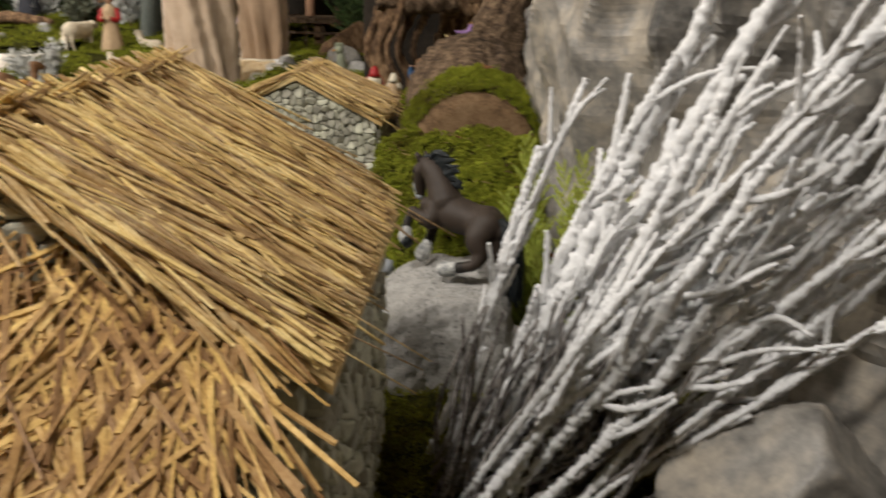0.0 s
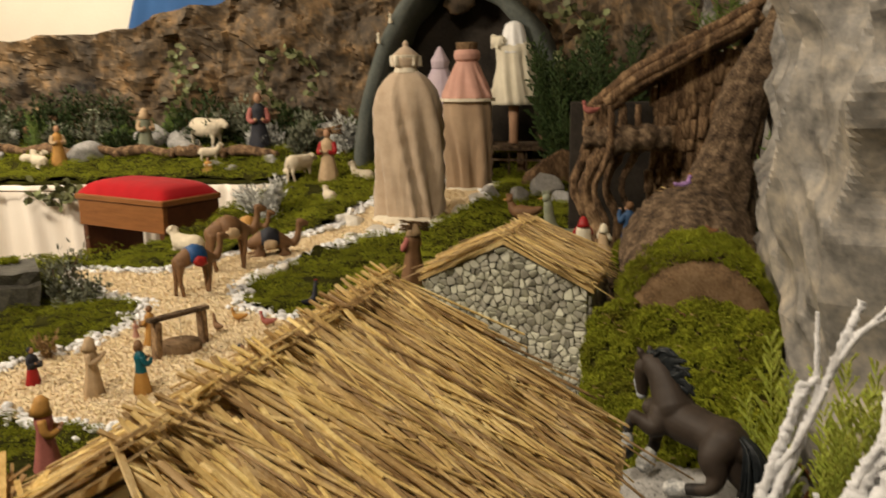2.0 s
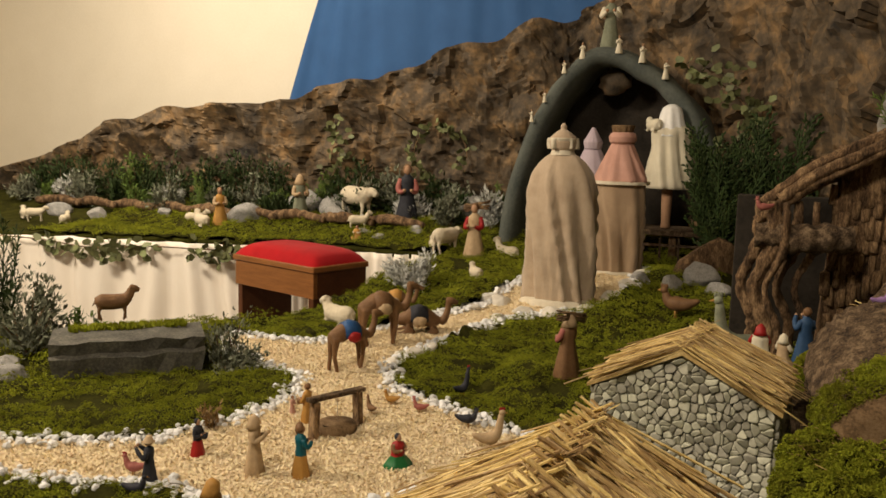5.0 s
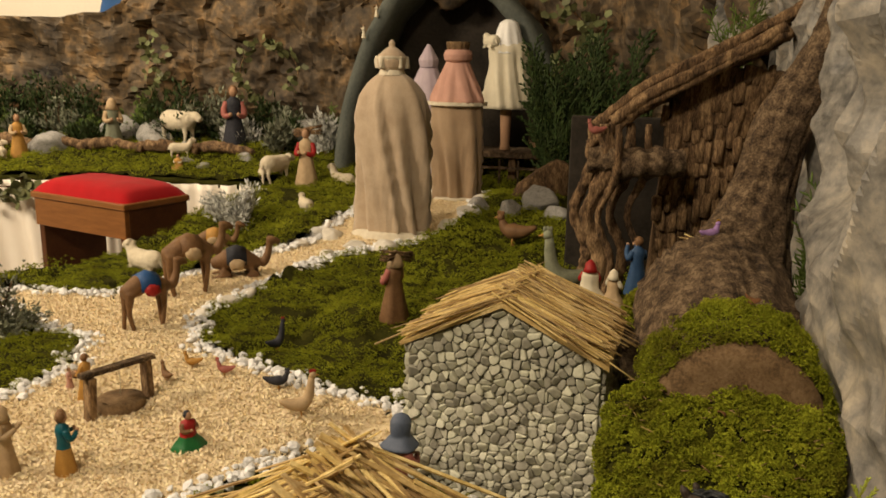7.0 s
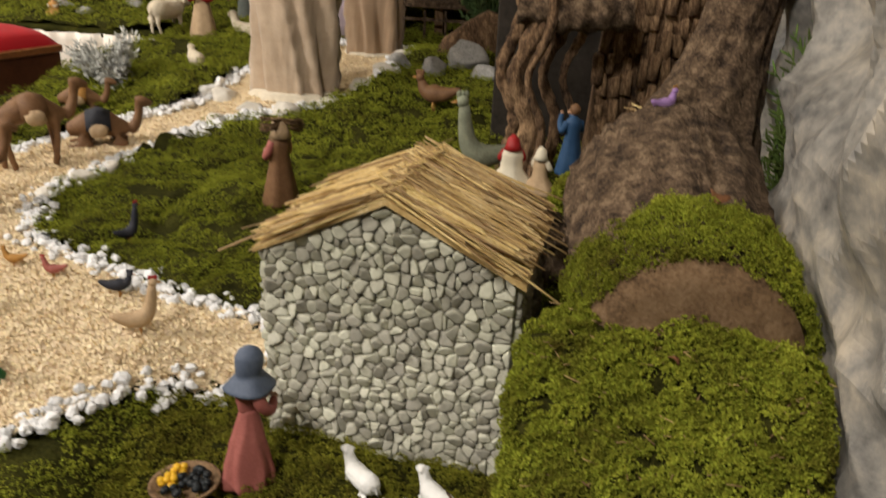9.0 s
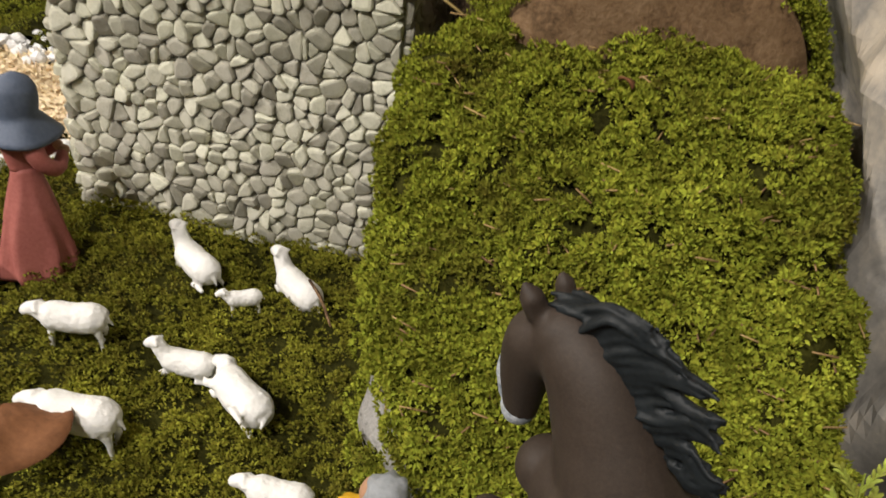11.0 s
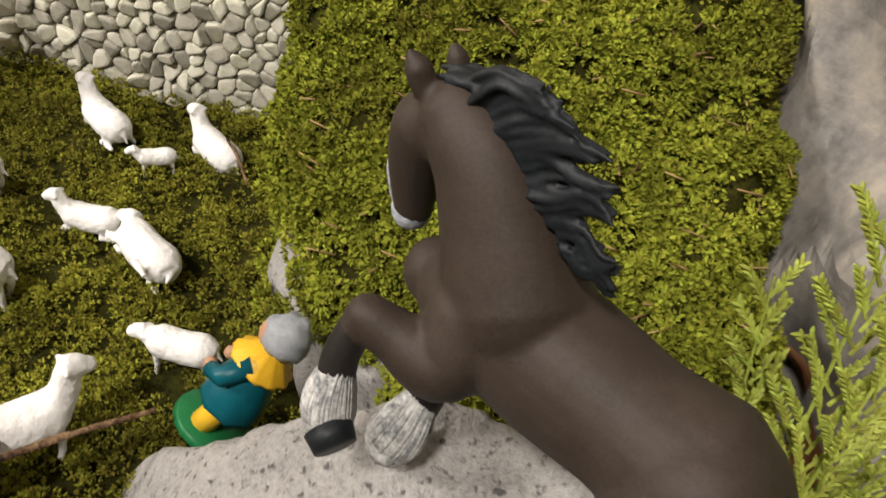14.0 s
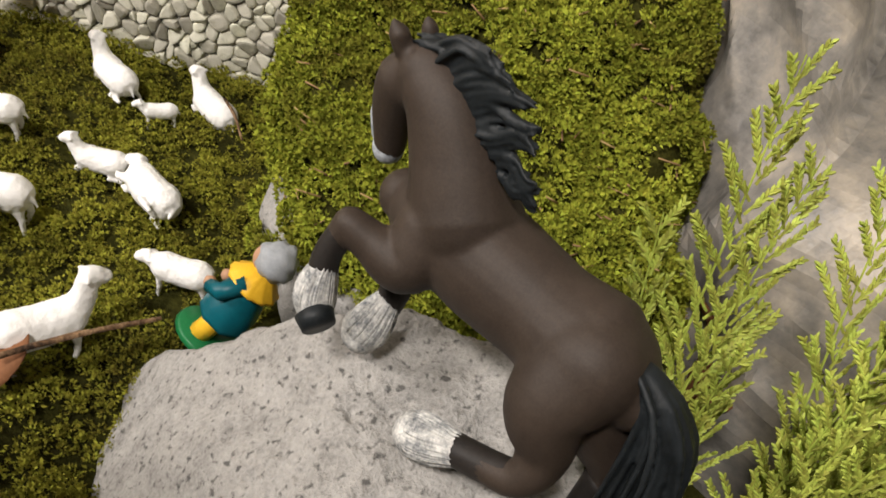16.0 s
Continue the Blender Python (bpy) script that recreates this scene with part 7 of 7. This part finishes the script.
BLUEP = material("blue_paint", (0.01, 0.05, 0.16), (0.03, 0.10, 0.26), 60, 0.5, 0.2)
camel((-1.035, 1.77, Z0), 60, 0.105, False, "brown camel figurine with blue saddle cloth and red straps", BLUEP, 1)
camel((-1.085, 2.03, Z0), 50, 0.125, False, "brown camel figurine walking on the path", BROWNFUR, 2)
camel((-1.05, 2.20, Z0), 30, 0.125, True, "brown camel figurine lying on the path with packs", DARKCLOTH, 3)
camel((-1.25, 2.46, 0.01), 20, 0.10, True, "light brown camel figurine resting on moss", OCHRE, 4)
sheep("white_sheep", (-1.30, 2.18, 0.01), 160, 0.12, True, 0.5, 0, "cream sheep figurine lying beside the path", WOOL, "sheep in the landscape")
W = "sheep in the landscape"
for x, y, yaw, s, ly, hd, lab in ((-1.125, 2.86, 130, 0.085, False, 0.5, "cream lamb figurine standing on moss"), (-1.47, 3.40, 70, 0.15, False, 0.1, "large cream sheep figurine grazing on moss"), (-1.56, 3.47, 120, 0.09, True, 0.5, "cream lamb figurine lying on moss"),
                                  (-1.19, 3.42, 160, 0.11, True, 0.9, "cream lamb figurine lying with raised head"), (-1.24, 3.90, 140, 0.16, True, 0.4, "cream sheep figurine lying by a fence"), (-1.12, 3.88, 100, 0.15, True, 0.9, "cream sheep figurine sitting by a fence"),
                                  (-2.20, 3.92, -20, 0.22, False, 0.05, "large cream sheep figurine grazing before the rocks"), (-2.06, 3.68, 30, 0.10, False, 0.7, "small cream goat figurine standing"), (-2.93, 3.56, 150, 0.13, True, 0.6, "cream sheep figurine lying on the upper tier"),
                                  (-3.02, 3.62, 30, 0.11, True, 0.5, "cream sheep figurine lying on the upper tier"), (-3.75, 3.42, 120, 0.10, True, 0.5, "cream sheep figurine lying on the upper tier"), (-3.95, 3.40, 40, 0.10, False, 0.4, "cream sheep figurine on the upper tier"),
                                  (-4.1, 3.46, 150, 0.11, True, 0.5, "cream sheep figurine lying on the upper tier"), (-1.0, 2.66, 60, 0.07, True, 0.7, "cream lamb figurine lying on white stones")):
    sheep("cream_sheep", (x, y, ground_z(x, y) + 0.004), yaw, s, ly, hd, 0, lab, WOOL if s > 0.08 else WHITEGLAZE, W)
sheep("brown_horse", (-3.28, 4.0, ground_z(-3.28, 4.0)), 10, 0.16, False, 0.9, 0, "small brown foal figurine before the rocks", BROWNFUR, "", category="horse figurine")


def picket(x, y, yaw):
    top = empty("picket_fence", pose(x, y, ground_z(x, y), 0, 0, yaw), "low dark twig fence around resting sheep", "fence")
    for i in range(6):
        g = Geo()
        g.box(pose(-0.075 + 0.03 * i, 0, 0.05), (0.008, 0.008, 0.11 + 0.012 * (i % 2)), bevel=0.3)
        g.thing("picket", BARK, top, smooth=False)
    g = Geo()
    g.box(pose(0, 0.008, 0.06), (0.18, 0.005, 0.010), bevel=0.3)
    g.thing("rail", BARK, top, smooth=False)


picket(-1.22, 3.78, -10)


# ---- straw lean-to before the thatched house ----
def lean_to():
    rnd = random.Random(44)
    top = empty("straw_lean_to", pose(0, 0, 0), "shaggy heap of loose golden straw on a low roof", "straw roof")
    b = Geo()
    b.add([(-0.42, 0.398, 0.315), (-0.105, 0.392, 0.235), (-0.085, 0.235, 0.180), (-0.42, 0.20, 0.235), (-0.42, 0.398, 0.305), (-0.105, 0.392, 0.225), (-0.085, 0.235, 0.165), (-0.40, 0.20, 0.225)],
          [(0, 1, 2, 3), (7, 6, 5, 4), (0, 4, 5, 1), (1, 5, 6, 2), (2, 6, 7, 3), (3, 7, 4, 0)])
    roof = b.thing("roof", BROWNSTRAW, top, smooth=False)
    for x, y, h in ((-0.38, 0.22, 0.228), (-0.10, 0.25, 0.17)):
        p = Geo()
        gnarl(p, [(x, y, -0.01), (x, y, h * 0.5), (x, y, h)], [0.010, 0.009, 0.008], 10, 8, 2.0)
        p.thing("post", BARK, top)
    thatch_slope(roof, (-0.42, 0.405, 0.325), (-0.10, 0.40, 0.245), (-0.42, 0.19, 0.24), (-0.08, 0.225, 0.186), 1900, 120, rnd, (0.04, 0.10), 0.6, BROWNSTRAW)


lean_to()


# ---- border stones and wood flakes ----
def chip_mesh(rnd, r):
    g = Geo()
    g.ball((0, 0, 0), (r * rnd.uniform(0.8, 1.3), r * rnd.uniform(0.7, 1.1), r * rnd.uniform(0.5, 0.8)), 7, 5, rough=0.5, seed=rnd.random() * 40)
    return g


def border():
    rnd = random.Random(12)
    path = bpy.data.objects["sawdust_path"]
    spots = []
    n = len(COURT)
    for i in range(n):
        a, b = Vector(COURT[i]), Vector(COURT[(i + 1) % n])
        if a.x < -1.55 and b.x < -1.55:
            continue
        d = (b - a)
        side = Vector((d.y, -d.x)).normalized()
        m = max(2, int(d.length / 0.0032))
        for k in range(m):
            p = a + d * ((k + rnd.random()) / m) + side * rnd.gauss(0, 0.014)
            spots.append((p.x, p.y))
    spots.sort(key=lambda p: (p[0] + 0.45) ** 2 + (p[1] - 1.35) ** 2)
    stock = [chip_mesh(rnd, 1.0).mesh("pebble", [PEBBLE], False) for _ in range(12)]
    far = Geo()
    for i, (x, y) in enumerate(spots):
        r = rnd.uniform(0.004, 0.0098) * (1.0 if y < 2.3 else 1.5)
        m = pose(x, y, ground_z(x, y) + 0.008 + rnd.uniform(0, 0.007), rnd.uniform(-40, 40), rnd.uniform(-40, 40), rnd.uniform(0, 360)) @ Matrix.Scale(r, 4)
        if i < 300:
            ob = new("pebble", stock[i % 12])
            ob.parent = path
            ob.matrix_basis = m
        else:
            g = chip_mesh(rnd, 1.0)
            far.add([tuple(m @ Vector(v)) for v in g.v], g.f)
    far.thing("pebble_border", PEBBLE_FAR, path, smooth=False, kind="stuff")
    for i, (x, y, s) in enumerate(((-0.975, 1.93, 0.022), (-0.955, 1.975, 0.03), (-0.945, 2.05, 0.025), (-0.97, 1.87, 0.026), (-0.92, 2.26, 0.03), (-0.955, 2.66, 0.05), (-0.86, 2.58, 0.045), (-0.76, 2.56, 0.05), (-0.66, 2.66, 0.045), (-1.02, 2.56, 0.035), (-0.62, 2.8, 0.05), (-0.60, 3.0, 0.045), (-0.58, 3.2, 0.05), (-0.88, 3.05, 0.05), (-0.9, 2.46, 0.035))):
        rock("white_stone", (x, y, ground_z(x, y) + 0.01), (s, s * 0.8, s * 0.6), 200 + i, PALESTONE, "pale white stone at the path's edge", seg=18, rings=12, yaw=50 * i, group="white stones by the path")
    pts, nr = [], []
    while len(pts) < 60000:
        x, y = rng.uniform(-1.6, -0.36), rng.uniform(0.85, 3.4)
        if y > 2.3 and rng.random() < 0.5:
            continue
        if inside(COURT, x, y):
            pts.append((x, y, ground_z(x, y) + 0.009 + 0.003 * noise.noise(Vector((x * 30, y * 30, 2)))))
            nr.append((0, 0, 1))
    tuft_mass("wood_flakes", pts, nr, 0.0052, FLAKE, path, blades=2, lean=4.0, width=0.8)


PALESTONE = material("pale_stone", (0.46, 0.42, 0.35), (0.74, 0.70, 0.62), 40, 0.85, 0.6, 300, dist=0.003)
border()
